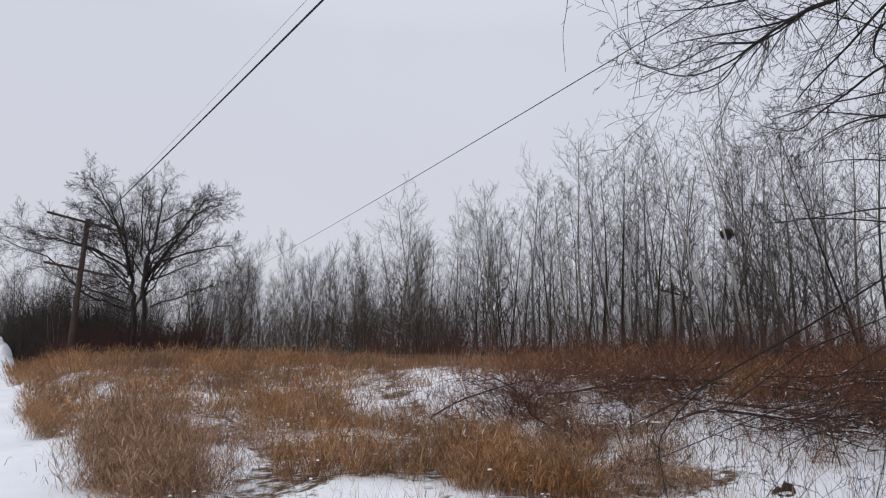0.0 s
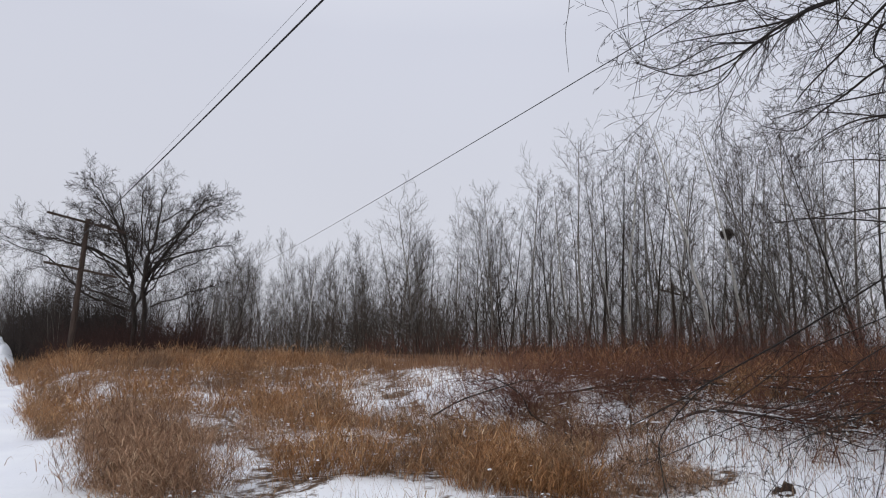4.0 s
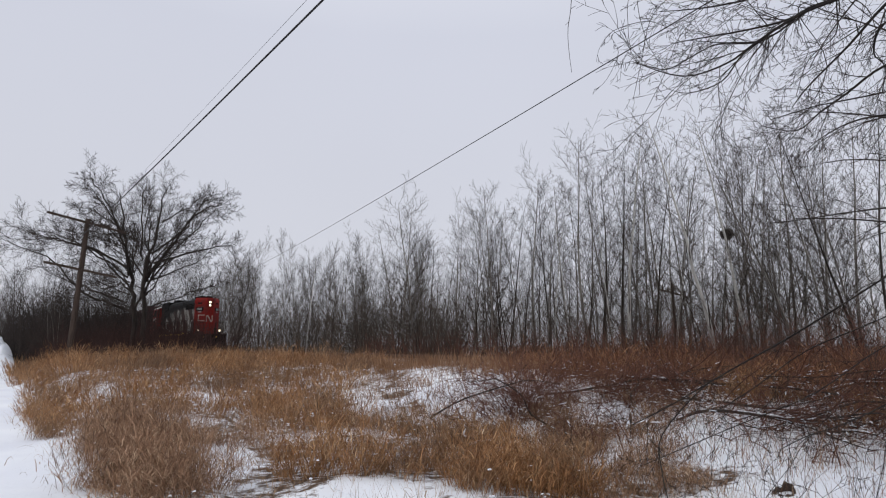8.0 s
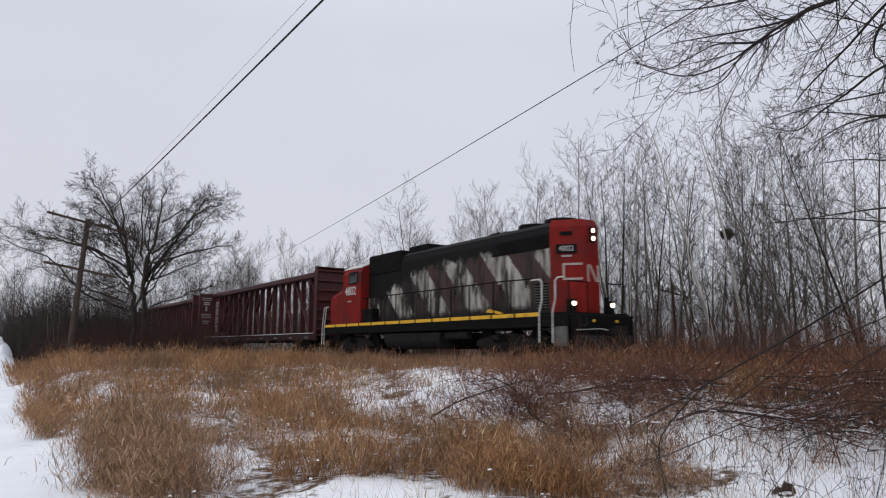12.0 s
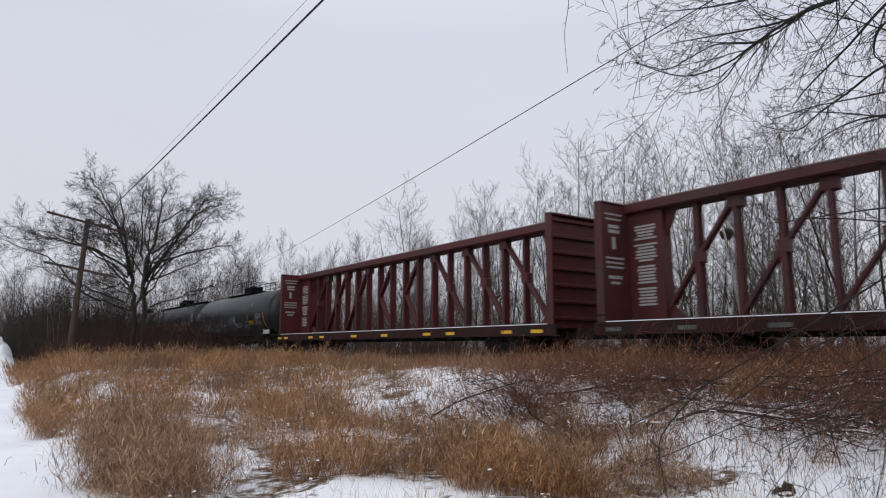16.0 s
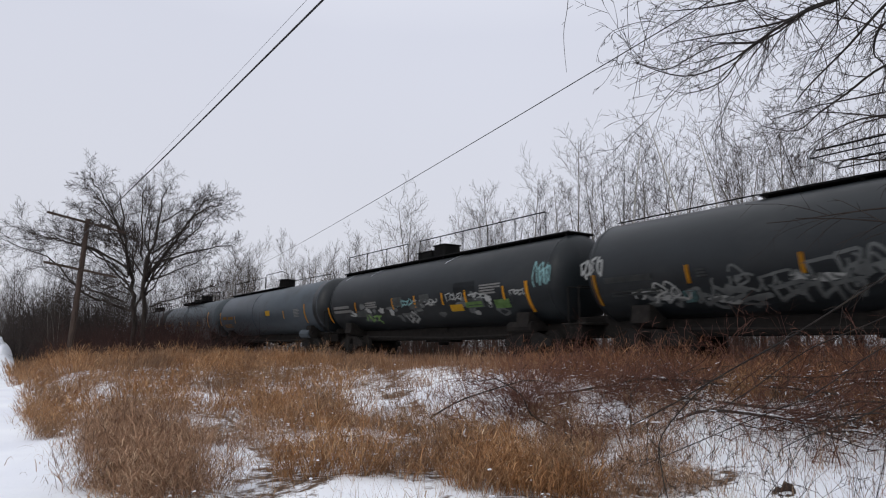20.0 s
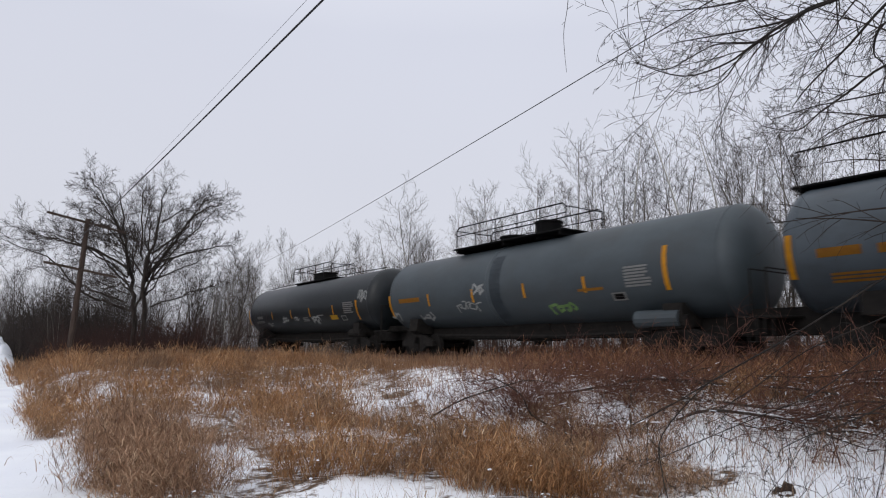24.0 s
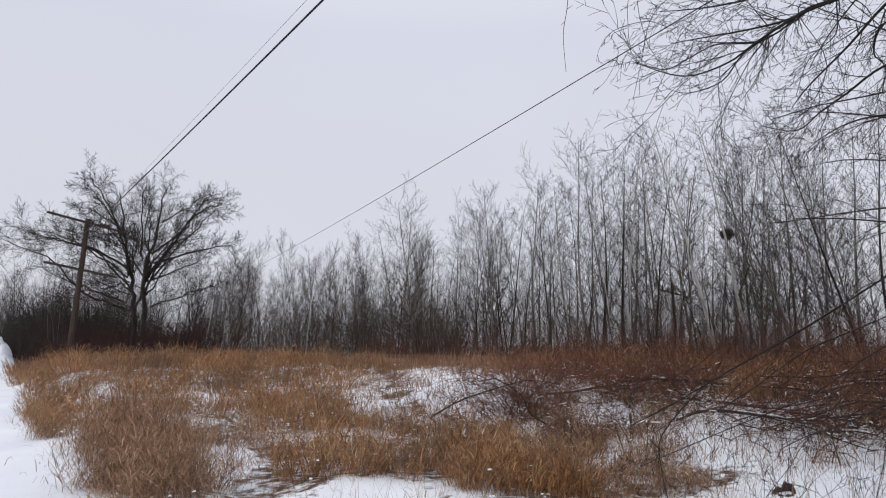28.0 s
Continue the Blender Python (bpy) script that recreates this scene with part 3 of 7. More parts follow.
    # limbs that fill the sides of the crown
    bough((-0.5, -0.5, 5.5), (-2.2, -1.0, 7.4), (-4.2, -1.4, 8.6), (-6.4, -1.6, 9.2), 0.075, 0.013)
    bough((-0.7, 0.5, 6.5), (-2.2, 1.2, 8.8), (-3.9, 1.6, 10.4), (-5.3, 1.8, 11.0), 0.075, 0.013)
    bough((-0.6, -0.4, 6.0), (-2.6, -2.0, 7.8), (-4.8, -2.8, 8.4), (-6.9, -3.0, 8.2), 0.07, 0.013)
    bough((0.7, 0.3, 6.0), (2.2, 1.0, 8.6), (3.6, 1.4, 10.4), (4.6, 1.6, 11.4), 0.07, 0.013)
    bough((-0.5, -0.5, 4.2), (-2.0, -1.2, 4.9), (-3.8, -1.8, 5.6), (-5.8, -2.2, 6.6), 0.075, 0.013)
    bough((-0.4, 0.6, 3.8), (-2.2, 1.6, 4.4), (-4.2, 2.4, 5.2), (-6.2, 2.8, 5.6), 0.07, 0.013)
    bough((-0.6, 0.3, 5.0), (-2.0, 1.4, 6.6), (-3.6, 2.2, 7.8), (-5.0, 2.6, 8.6), 0.075, 0.013)
    bough((0.6, 0.5, 4.0), (1.9, 1.6, 4.8), (3.4, 2.4, 5.5), (4.9, 2.8, 6.2), 0.07, 0.013)
    bough((0.6, -0.4, 5.0), (2.0, -1.6, 6.6), (3.2, -2.4, 8.2), (4.3, -2.8, 9.2), 0.075, 0.013)
    V, F = tubes(out[0], 7)
    attach("trunk", mesh_of("spreading_trunk", V, F, M_DARKBARK, True), t)
    V, F = tubes([x for lv in (1, 2, 3) for x in out[lv]], 3)
    attach("crown", mesh_of("spreading_crown", V, F, M_DARKTWIG), t)


big_tree()

# the tree whose limbs hang into the view overhead
HANG = dict(levels=4, thin=(0.5, 0.6, 0.7), seg=(6, 7, 5, 3), wander=(0.07, 0.06, 0.07, 0.08), up=(0.0, -0.03, -0.045, -0.05), tip=(0.4, 0.4, 0.5, 0.65),
            kids=(14, 6, 3), **{"from": (0.1, 0.1, 0.12)}, ang=(34, 36, 40), len=(0.42, 0.56, 0.30), fall=(0.35, 0.3, 0.3), rmin=0.0036)


def near_tree():
    rng = np.random.default_rng(5)
    foot = Vector((7.75, 9.5, 0))
    n = foot.dot(SIDE)
    z0 = float(rise(n, foot.dot(FAR)))
    t = thing("overhanging_tree", Matrix.Translation(foot + Vector((0, 0, z0))), "dark bare tree with drooping limbs hanging over the meadow", "tree")
    o = np.array((7.75, 9.5, z0))
    out = {0: [spline([(0, 0, -0.4), (0.05, 0, 2), (-0.1, -0.1, 5), (0.1, 0.05, 8), (0.3, 0.2, 11)], 0.24, 0.10)]}

    def bough(*line, kids=HANG["kids"], reach=0.62, **more):
        """A limb through a few points; the last two numbers are its radii."""
        *points, r0, r1 = line
        p, r = spline(points, r0, r1, 4)
        p = p - o
        branch_off(rng, p, r, float(np.linalg.norm(np.diff(p, axis=0), axis=1).sum()) * reach, 0, dict(HANG, kids=kids, **more), out)
    # the long limbs that sweep out over the meadow
    bough((7.7, 9.45, 6.7), (6.9, 9.1, 7.1), (5.58, 8.7, 6.56), (4.86, 8.44, 6.16), (4.2, 8.18, 5.68), (3.67, 7.92, 5.27), (3.0, 7.66, 4.98), (2.3, 7.4, 5.05), 0.034, 0.0045)
    bough((6.6, 9.0, 7.0), (5.4, 8.7, 6.52), (4.84, 8.52, 6.19), (4.17, 8.35, 5.95), (3.43, 8.18, 5.74), (2.99, 8.0, 5.58), 0.026, 0.004, reach=0.5)
    bough((6.4, 9.0, 6.95), (5.26, 8.7, 6.45), (4.81, 8.67, 6.1), (4.4, 8.65, 5.91), (3.95, 8.62, 5.9), (3.5, 8.6, 5.92), 0.022, 0.004, reach=0.5)
    bough((4.3, 8.25, 5.75), (4.0, 8.2, 5.5), (3.66, 8.07, 5.09), (3.16, 7.93, 4.87), (2.83, 7.8, 4.88), 0.014, 0.004, kids=(9, 4, 2))
    bough((7.6, 9.4, 7.5), (6.74, 9.2, 6.8), (6.04, 9.07, 6.08), (5.3, 8.93, 5.38), (4.96, 8.8, 5.0), 0.03, 0.0045)
    bough((7.7, 9.4, 6.2), (6.64, 9.2, 5.82), (5.99, 9.15, 5.36), (5.54, 9.1, 5.05), (5.14, 9.05, 4.75), (4.6, 9.0, 4.81), 0.026, 0.0045)
    bough((6.6, 9.0, 7.5), (4.78, 8.8, 6.76), (3.98, 8.6, 6.46), (3.41, 8.4, 6.28), (2.94, 8.2, 6.14), 0.02, 0.004)
    bough((4.6, 8.5, 5.95), (4.31, 8.4, 5.8), (3.69, 8.2, 5.67), (3.24, 8.0, 5.39), (2.82, 7.8, 5.13), (2.39, 7.6, 5.15), 0.014, 0.004, kids=(9, 4, 2))
    bough((7.6, 9.4, 7.0), (6.76, 9.3, 6.54), (6.54, 9.27, 6.06), (6.66, 9.23, 5.81), (6.54, 9.2, 5.34), 0.024, 0.0045)
    bough((7.7, 9.5, 5.2), (6.63, 9.3, 5.08), (6.1, 9.27, 4.96), (5.63, 9.23, 4.72), (5.3, 9.2, 4.46), 0.02, 0.0045)
    bough((6.0, 8.95, 7.0), (5.88, 9.0, 6.77), (5.82, 9.0, 6.23), (5.38, 9.0, 5.82), (5.15, 9.0, 5.26), 0.014, 0.004)
    bough((4.7, 8.45, 6.1), (4.58, 8.5, 6.01), (4.53, 8.57, 5.65), (4.35, 8.63, 5.29), (4.2, 8.7, 5.07), 0.009, 0.0035, kids=(8, 4, 2))
    bough((5.3, 8.75, 6.6), (5.17, 8.8, 6.43), (5.52, 8.8, 5.62), (4.96, 8.8, 4.65), (4.74, 8.8, 4.47), 0.009, 0.0035, kids=(8, 4, 2))
    # thin whips that hang from their ends
    few = dict(kids=(4, 2, 2), reach=0.3)
    bough((3.1, 8.1, 6.4), (2.48, 7.9, 6.21), (2.41, 7.9, 5.77), (2.43, 7.9, 5.44), 0.005, 0.003, **few)
    bough((3.1, 8.1, 6.4), (2.57, 7.9, 6.21), (2.63, 7.9, 5.61), (2.77, 7.9, 5.31), 0.005, 0.003, **few)
    bough((2.9, 7.95, 5.8), (2.64, 7.9, 5.84), (2.22, 7.9, 5.71), (2.03, 7.9, 5.47), (1.98, 7.9, 5.28), 0.005, 0.0025, **few)
    bough((2.4, 7.9, 5.75), (2.19, 7.9, 5.64), (2.27, 7.9, 5.41), (2.11, 7.9, 5.05), (1.92, 7.9, 4.87), 0.004, 0.0025, **few)
    bough((3.3, 8.2, 6.35), (2.97, 8.0, 6.2), (2.73, 8.0, 5.89), (2.6, 8.0, 5.36), (2.46, 8.0, 4.8), 0.005, 0.0028, **few)
    bough((3.6, 8.2, 6.3), (3.48, 8.1, 6.12), (3.14, 8.1, 5.71), (2.96, 8.1, 5.27), (2.61, 8.1, 4.61), 0.005, 0.0028, **few)
    # low limbs that reach down over the fallen wood
    low = dict(kids=(12, 3, 2), reach=0.26, up=(0.0, -0.06, -0.06, -0.05))
    bough((7.75, 9.5, 3.4), (6.19, 9.0, 2.61), (4.64, 8.6, 1.81), (3.61, 8.2, 1.37), (2.69, 7.8, 0.97), (2.11, 7.4, 0.79), 0.016, 0.005, **low)
    bough((7.75, 9.5, 2.2), (5.96, 8.8, 1.66), (4.55, 8.07, 1.09), (3.24, 7.33, 0.79), (1.98, 6.6, 0.5), 0.009, 0.004, **low)
    bough((7.75, 9.5, 1.5), (5.55, 8.3, 0.93), (4.71, 7.87, 0.73), (4.05, 7.43, 0.66), (3.52, 7.0, 0.58), 0.009, 0.004, **low)
    bough((3.4, 8.0, 1.3), (3.06, 7.8, 1.16), (2.39, 7.27, 0.7), (2.19, 6.73, 0.41), (2.09, 6.2, 0.13), 0.009, 0.006, **low)
    bough((7.75, 9.5, 2.7), (6.14, 9.0, 2.06), (4.83, 8.67, 1.6), (3.89, 8.33, 1.11), (3.17, 8.0, 0.8), 0.010, 0.004, **low)
    bough((7.75, 9.5, 1.2), (6.2, 9.2, 1.32), (5.2, 9.1, 1.23), (4.29, 9.0, 1.25), 0.009, 0.004, **low)
    # thin drooping limbs on the meadow's side
    for z, wx, wy, wz, L in ((5.4, -1, -0.1, 0.25, 2.4), (4.9, -1, 0.5, 0.0, 2.4), (4.2, -1, 0.2, 0.2, 2.2), (3.4, -1, -0.2, 0.3, 2.0), (2.6, -1, 0.3, 0.3, 2.2), (3.0, -1, 0.8, 0.2, 2.6)):
        limb(rng, (-0.05, 0, z), (wx, wy, wz), L, 0.02, 1, dict(HANG, kids=(7, 4, 3)), out)
    # limbs on the far side, out of the view
    for way in ((1, 0.3, 0.8), (0.4, 1, 0.9), (0.5, -0.6, 1.0)):
        limb(rng, (0.1, 0, 6.5), way, 4.5, 0.07, 1, HANG, out)
    V, F = tubes(out[0], 6)
    attach("trunk", mesh_of("overhanging_trunk", V, F, M_BLACKBARK, True), t)
    V, F = tubes([x for lv in (1, 2, 3) for x in out[lv]], 3)
    attach("crown", mesh_of("overhanging_crown", V, F, M_DARKTWIG), t)


near_tree()


def hanging_twig():
    """A thin twig that hangs from above and swings in the wind; its origin is where it hangs."""
    t = thing("hanging_twig", pose(1.27, 6.0, 6.5), "thin dry hanging twig swaying in the wind", "twig")
    p, r = spline([(0, 0, 0), (0.01, 0, -0.7), (-0.03, 0, -1.44), (-0.085, 0, -1.8), (-0.07, 0, -2.2)], 0.005, 0.002)
    lines = [(p, r)]
    for k, (i, dx, dz) in enumerate(((4, 0.05, -0.06), (8, -0.04, 0.05), (11, 0.06, 0.04), (13, -0.035, -0.03))):
        lines.append((np.array([p[i], p[i] + np.array([dx, 0.01, dz])]), np.array([0.003, 0.0015])))
    V, F = tubes(lines, 4)
    attach("stem", mesh_of("hanging_stem", V, F, M_DARKTWIG), t)
    return t


HANGING = hanging_twig()
# the limb above the picture that carries it
carrier = thing("overhead_limb", pose(1.27, 6.0, 6.5), "bare limb overhead that carries a hanging twig", "tree limb")
V, F = tubes([spline([(6.45, 3.4, 2.2), (4.0, 1.8, 1.3), (2.0, 0.7, 0.5), (0.0, 0.0, 0.0), (-0.9, -0.4, 0.1)], 0.06, 0.01)], 5)
attach("wood", mesh_of("overhead_wood", V, F, M_DARKBARK, True), carrier)


def nest():
    """A squirrel's nest of dead leaves and twigs in a fork."""
    rng = np.random.default_rng(3)
    n, a = 22.85, 13.4
    t = thing("leaf_nest", Matrix.Translation(on(n, a, 5.85)), "dark ball-shaped nest of twigs and dead leaves in a tree", "nest")
    d = rng.normal(0, 1, (420, 3))
    d /= np.linalg.norm(d, axis=1)[:, None]
    c = d * (0.26 * rng.uniform(0.3, 1, (420, 1))) * np.array([1, 1, 0.85])
    u = np.cross(d, rng.normal(0, 1, (420, 3)))
    u /= np.linalg.norm(u, axis=1)[:, None]
    w = np.cross(d, u)
    V = np.stack([c - 0.09 * u, c + 0.04 * w + 0.02 * d, c + 0.09 * u, c - 0.04 * w], 1).reshape(-1, 3)
    attach("leaves", mesh_of("nest_leaves", V, np.arange(1680).reshape(-1, 4), M_DARKTWIG), t)


nest()
# ---- grass, weeds and brush ----
def blades(n, a, h, width, lean, droop, az, seg=2, lift=0.0):
    """Tapered blades of grass that start at a lean and bend over along an arc: arrays of places, lengths, widths, leans and headings."""
    k = len(n)
    z = rise(n, a)
    c = np.stack([SIDE.x * n + FAR.x * a, SIDE.y * n + FAR.y * a, z - 0.02 + lift], 1)
    way = np.stack([np.cos(az), np.sin(az), np.zeros(k)], 1)
    r = np.random.default_rng(k).uniform(0, 6.28, k)
    across = np.stack([np.cos(r), np.sin(r), 0.3 * np.sin(3 * r)], 1)
    bend = np.minimum(droop * 1.3, 2.9)
    rows = []
    for i in range(seg + 1):
        f = i / seg
        w = (width * (1 - 0.85 * f ** 1.5) * 0.5)[:, None] * across
        rows += [c - w, c + w]
        th = np.arctan(lean) + bend * ((i + 0.5) / seg) ** 1.5
        c = c + (h / seg)[:, None] * (way * np.sin(th)[:, None] + np.stack([0 * h, 0 * h, np.cos(th)], 1))
    V = np.stack(rows, 1).reshape(-1, 3)
    per = 2 * (seg + 1)
    quad = np.array([[2 * i, 2 * i + 1, 2 * i + 3, 2 * i + 2] for i in range(seg)])
    F = (np.arange(k)[:, None, None] * per + quad[None]).reshape(-1, 4)
    return V, F


def tussocks(rng, count, nr, ar, keep, per, radius, height):
    """Blades gathered in tufts. keep(n, a): how likely a tuft stands there."""
    cn, ca = rng.uniform(*nr, count), rng.uniform(*ar, count)
    ok = rng.uniform(0, 1, count) < keep(cn, ca)
    cn, ca = cn[ok], ca[ok]
    k = rng.poisson(per, len(cn))
    i = np.repeat(np.arange(len(cn)), k)
    r = radius * np.sqrt(rng.uniform(0, 1, len(i)))
    az = rng.uniform(0, 6.283, len(i))
    n, a = cn[i] + r * np.cos(az), ca[i] + r * np.sin(az)
    swell = np.clip(0.9 + 0.45 * noise2(cn, ca, 0.75, 11.0), 0.55, 1.25)
    tall = (rng.uniform(*height, len(cn)) * swell)[i] * rng.uniform(0.55, 1.1, len(i))
    tuft_az = rng.uniform(0, 6.283, len(cn))[i]
    head = az - YAW * 0 + rng.normal(0, 0.5, len(i))
    # world heading: n is to SIDE, a is to FAR
    wx = SIDE.x * np.cos(head) + FAR.x * np.sin(head) + 0.7 * np.cos(tuft_az)
    wy = SIDE.y * np.cos(head) + FAR.y * np.sin(head) + 0.7 * np.sin(tuft_az)
    return n, a, tall, np.arctan2(wy, wx), r / radius


def in_view(n, a, margin=0.06):
    X, Y = SIDE.x * n + FAR.x * a, SIDE.y * n + FAR.y * a
    return (Y > 3.0) & (np.abs(X) < (0.685 + margin) * Y + 0.8)


def meadow(n, a):
    """Where the tall grass grows: from the trail's edge to the bank, thin where it is bare."""
    edge = smooth(n - 0.018 * a + 0.25 * noise2(n, a, 0.6), 0.75, 1.35)
    bank = 1 - 0.9 * smooth(n, 6.8, 8.6) * (1 - smooth(a - 0.4 * n, 13, 17))
    lump = 0.7 + 0.8 * noise2(n, a, 0.62, 4.0)
    right = 1 - 0.92 * smooth(n - 0.35 * a, 4.2, 5.8)     # towards the fallen limbs it gives way to bare snow
    return in_view(n, a) * edge * bank * right * (1 - 0.97 * bareness(n, a)) * np.clip(lump, 0.10, 1.0)


def crest(n, a):
    """The strip of grass along the top of the bank."""
    return in_view(n, a) * smooth(n, 11.6, 12.5) * (1 - smooth(n, 13.6, 14.2)) * np.clip(0.8 + 0.4 * noise2(n, a, 1.5, 8.0), 0.3, 1)


def sheet(name, parts, mat, label):
    V, F, b = [], [], 0
    for v, f in parts:
        V.append(v)
        F.append(f + b)
        b += len(v)
    me = mesh_of(name, np.concatenate(V), np.concatenate(F), mat)
    ob = new(name, me)
    return tagged(ob, label, "grass" if "grass" in name else "brush", kind="stuff")


# stands of tall grass near the camera: n, a, half widths, clumps, height, colour
STANDS = ((1.85, 8.5, 0.6, 1.5, 34, 0.98, "dun"), (3.85, 8.0, 0.6, 0.9, 20, 1.06, "tan"), (4.5, 6.9, 0.45, 0.6, 8, 0.85, "tan"), (5.7, 7.3, 0.75, 1.2, 22, 0.80, "tan"),
          (5.6, 5.3, 0.4, 0.4, 9, 0.74, "tan"), (11.2, 6.0, 0.5, 0.5, 13, 0.75, "tan"), (10.4, 4.2, 0.5, 0.5, 9, 0.55, "tan"), (11.6, 3.4, 0.6, 0.8, 12, 0.6, "dun"), (5.6, 12.8, 1.0, 2.0, 26, 0.92, "tan"),
          (2.7, 13.4, 0.9, 1.7, 20, 0.85, "dun"), (6.6, 10.6, 0.6, 0.9, 9, 0.7, "tan"), (1.35, 15.5, 0.25, 4.5, 20, 0.7, "tan"), (8.6, 8.4, 0.6, 0.7, 6, 0.5, "dun"), (3.9, 11.0, 0.6, 1.0, 8, 0.6, "dun"),
          (8.0, 7.0, 1.3, 1.1, 30, 0.5, "dun"), (7.3, 9.3, 0.9, 1.0, 18, 0.58, "tan"), (9.9, 8.6, 1.3, 1.3, 22, 0.46, "dun"), (6.9, 5.6, 0.8, 0.7, 12, 0.5, "dun"),
          (1.9, 11.0, 0.5, 1.3, 22, 0.8, "dun"), (2.7, 11.6, 0.6, 1.0, 16, 0.75, "dun"), (5.2, 6.0, 0.55, 0.7, 24, 0.78, "tan"), (5.75, 5.9, 0.4, 0.45, 12, 0.8, "tan"))


def grow_grass():
    rng = np.random.default_rng(21)
    near, mid, pale, dun, crown = [], [], [], [], []
    def leafy(store, n, a, h, az, rr, wide, per, curl=2, wild=1.0):
        """Stalks with withered leaf blades hanging off them."""
        lean = 0.05 + 0.28 * rr + rng.exponential(0.14 * wild, len(n))
        store.append(blades(n, a, h, wide * rng.uniform(0.45, 0.8, len(n)), lean, rng.exponential(0.32 * wild, len(n)), az, 3))
        i = np.repeat(np.arange(len(n)), per)
        f = rng.uniform(0.15, 0.95, len(i))
        out = lean[i] * f * h[i]
        X, Y = np.cos(az[i]) * out, np.sin(az[i]) * out
        n2, a2 = n[i] + X * SIDE.x + Y * SIDE.y, a[i] + X * FAR.x + Y * FAR.y
        length = rng.uniform(0.14, 0.45, len(i)) * np.clip(h[i], 0.4, 1.0)
        store.append(blades(n2, a2, length, wide * rng.uniform(0.5, 1.2, len(i)), rng.uniform(0.1, 1.1, len(i)), 0.3 + rng.exponential(1.0, len(i)), rng.uniform(0, 6.28, len(i)), curl, f * h[i] * 0.85))
    def clumps(store, count, ar, per, wide, leaves, low, gap):
        """Mounded clumps of upright grass, tallest in the middle."""
        cn, ca = rng.uniform(0.9, 12.5, count * 6), rng.uniform(*ar, count * 6)
        ok = rng.uniform(0, 1, len(cn)) < meadow(cn, ca)
        cn, ca = cn[ok], ca[ok]
        keep = []
        for i in range(len(cn)):
            if len(keep) >= count:
                break
            if all((cn[i] - cn[j]) ** 2 + (ca[i] - ca[j]) ** 2 > gap * gap for j in keep):
                keep.append(i)
        cn, ca = cn[keep], ca[keep]
        size = rng.uniform(0.22, 0.55, len(cn))
        mound(store, cn, ca, size, rng.uniform(low, 1.28, len(cn)) * (0.7 + 0.5 * size), per, wide, leaves)
    def chaff(i, n, a, h):
        """Short, pale, tightly curled dead leaves up and down the stalks."""
        pick = rng.uniform(0, 1, len(i)) < 0.34
        m = int(pick.sum())
        pale.append(blades(n[pick], a[pick], rng.uniform(0.05, 0.16, m), rng.uniform(0.006, 0.014, m), rng.uniform(0.2, 1.6, m), 0.6 + rng.exponential(1.0, m), rng.uniform(0, 6.28, m), 3, h[pick] * rng.uniform(0.2, 0.95, m)))
    def mound(store, cn, ca, size, tall, per, wide, leaves, curl=2, wild=1.0):
        k = (per * (size / 0.4) ** 2).astype(int) + 6
        i = np.repeat(np.arange(len(cn)), k)
        rr = np.sqrt(rng.uniform(0, 1, len(i)))
        th = rng.uniform(0, 6.283, len(i))
        n, a = cn[i] + rr * size[i] * np.cos(th), ca[i] + rr * size[i] * np.sin(th)
        h = tall[i] * (1 - 0.35 * rr ** 2) * rng.uniform(0.45, 1.12, len(i))
        wx = SIDE.x * np.cos(th) + FAR.x * np.sin(th)
        wy = SIDE.y * np.cos(th) + FAR.y * np.sin(th)
        leafy(store, n, a, h, np.where(rng.uniform(0, 1, len(i)) < 0.45, rng.uniform(0, 6.283, len(cn))[i], np.arctan2(wy, wx) + rng.normal(0, 0.7, len(i))), rr, wide, leaves, curl, wild)
        if wild > 1:
            chaff(i, n, a, h)
    # mounded clumps in stands close to the camera, and over the whole meadow beyond
    for sn, sa, wn_, wa, count, high, kind in STANDS:
        th, r = rng.uniform(0, 6.283, count), np.sqrt(rng.uniform(0, 1, count))
        mound({"tan": near, "dun": dun}[kind], sn + wn_ * r * np.cos(th), sa + wa * r * np.sin(th), rng.uniform(0.10, 0.36, count), high * rng.uniform(0.5, 1.3, count), *((120, 0.010, 3, 3, 1.3) if kind == "tan" else (125, 0.008, 5, 3, 2.2)))
    clumps(mid, 520, (15, 46), 60, 0.018, 2, 0.6, 0.7)
    n, a, h, az, rr = tussocks(rng, 1500, (0.7, 9.5), (1, 18), meadow, 6, 0.3, (0.12, 0.38))
    pale.append(blades(n, a, h, rng.uniform(0.005, 0.012, len(n)), 0.2 + 0.5 * rr, rng.exponential(0.6, len(n)), az + rng.normal(0, 0.8, len(n)), 3))
    n, a, h, az, rr = tussocks(rng, 3000, (0.7, 13.0), (16, 46), meadow, 7, 0.4, (0.25, 0.65))
    mid.append(blades(n, a, h, rng.uniform(0.012, 0.024, len(n)), 0.1 + 0.4 * rr, rng.exponential(0.4, len(n)), az, 2))
    far = lambda n, a: in_view(n, a) * smooth(n - 0.018 * a, 0.9, 1.5)
    n, a, h, az, rr = tussocks(rng, 1500, (0.9, 13.0), (44, 120), far, 12, 0.6, (0.6, 1.1))
    mid.append(blades(n, a, h, rng.uniform(0.025, 0.05, len(n)), 0.05 + 0.2 * rr, rng.uniform(0.1, 0.5, len(n)), az, 2))
    # along the top of the bank
    n, a, h, az, rr = tussocks(rng, 3600, (11.4, 14.2), (0, 75), crest, 15, 0.34, (0.34, 0.68))
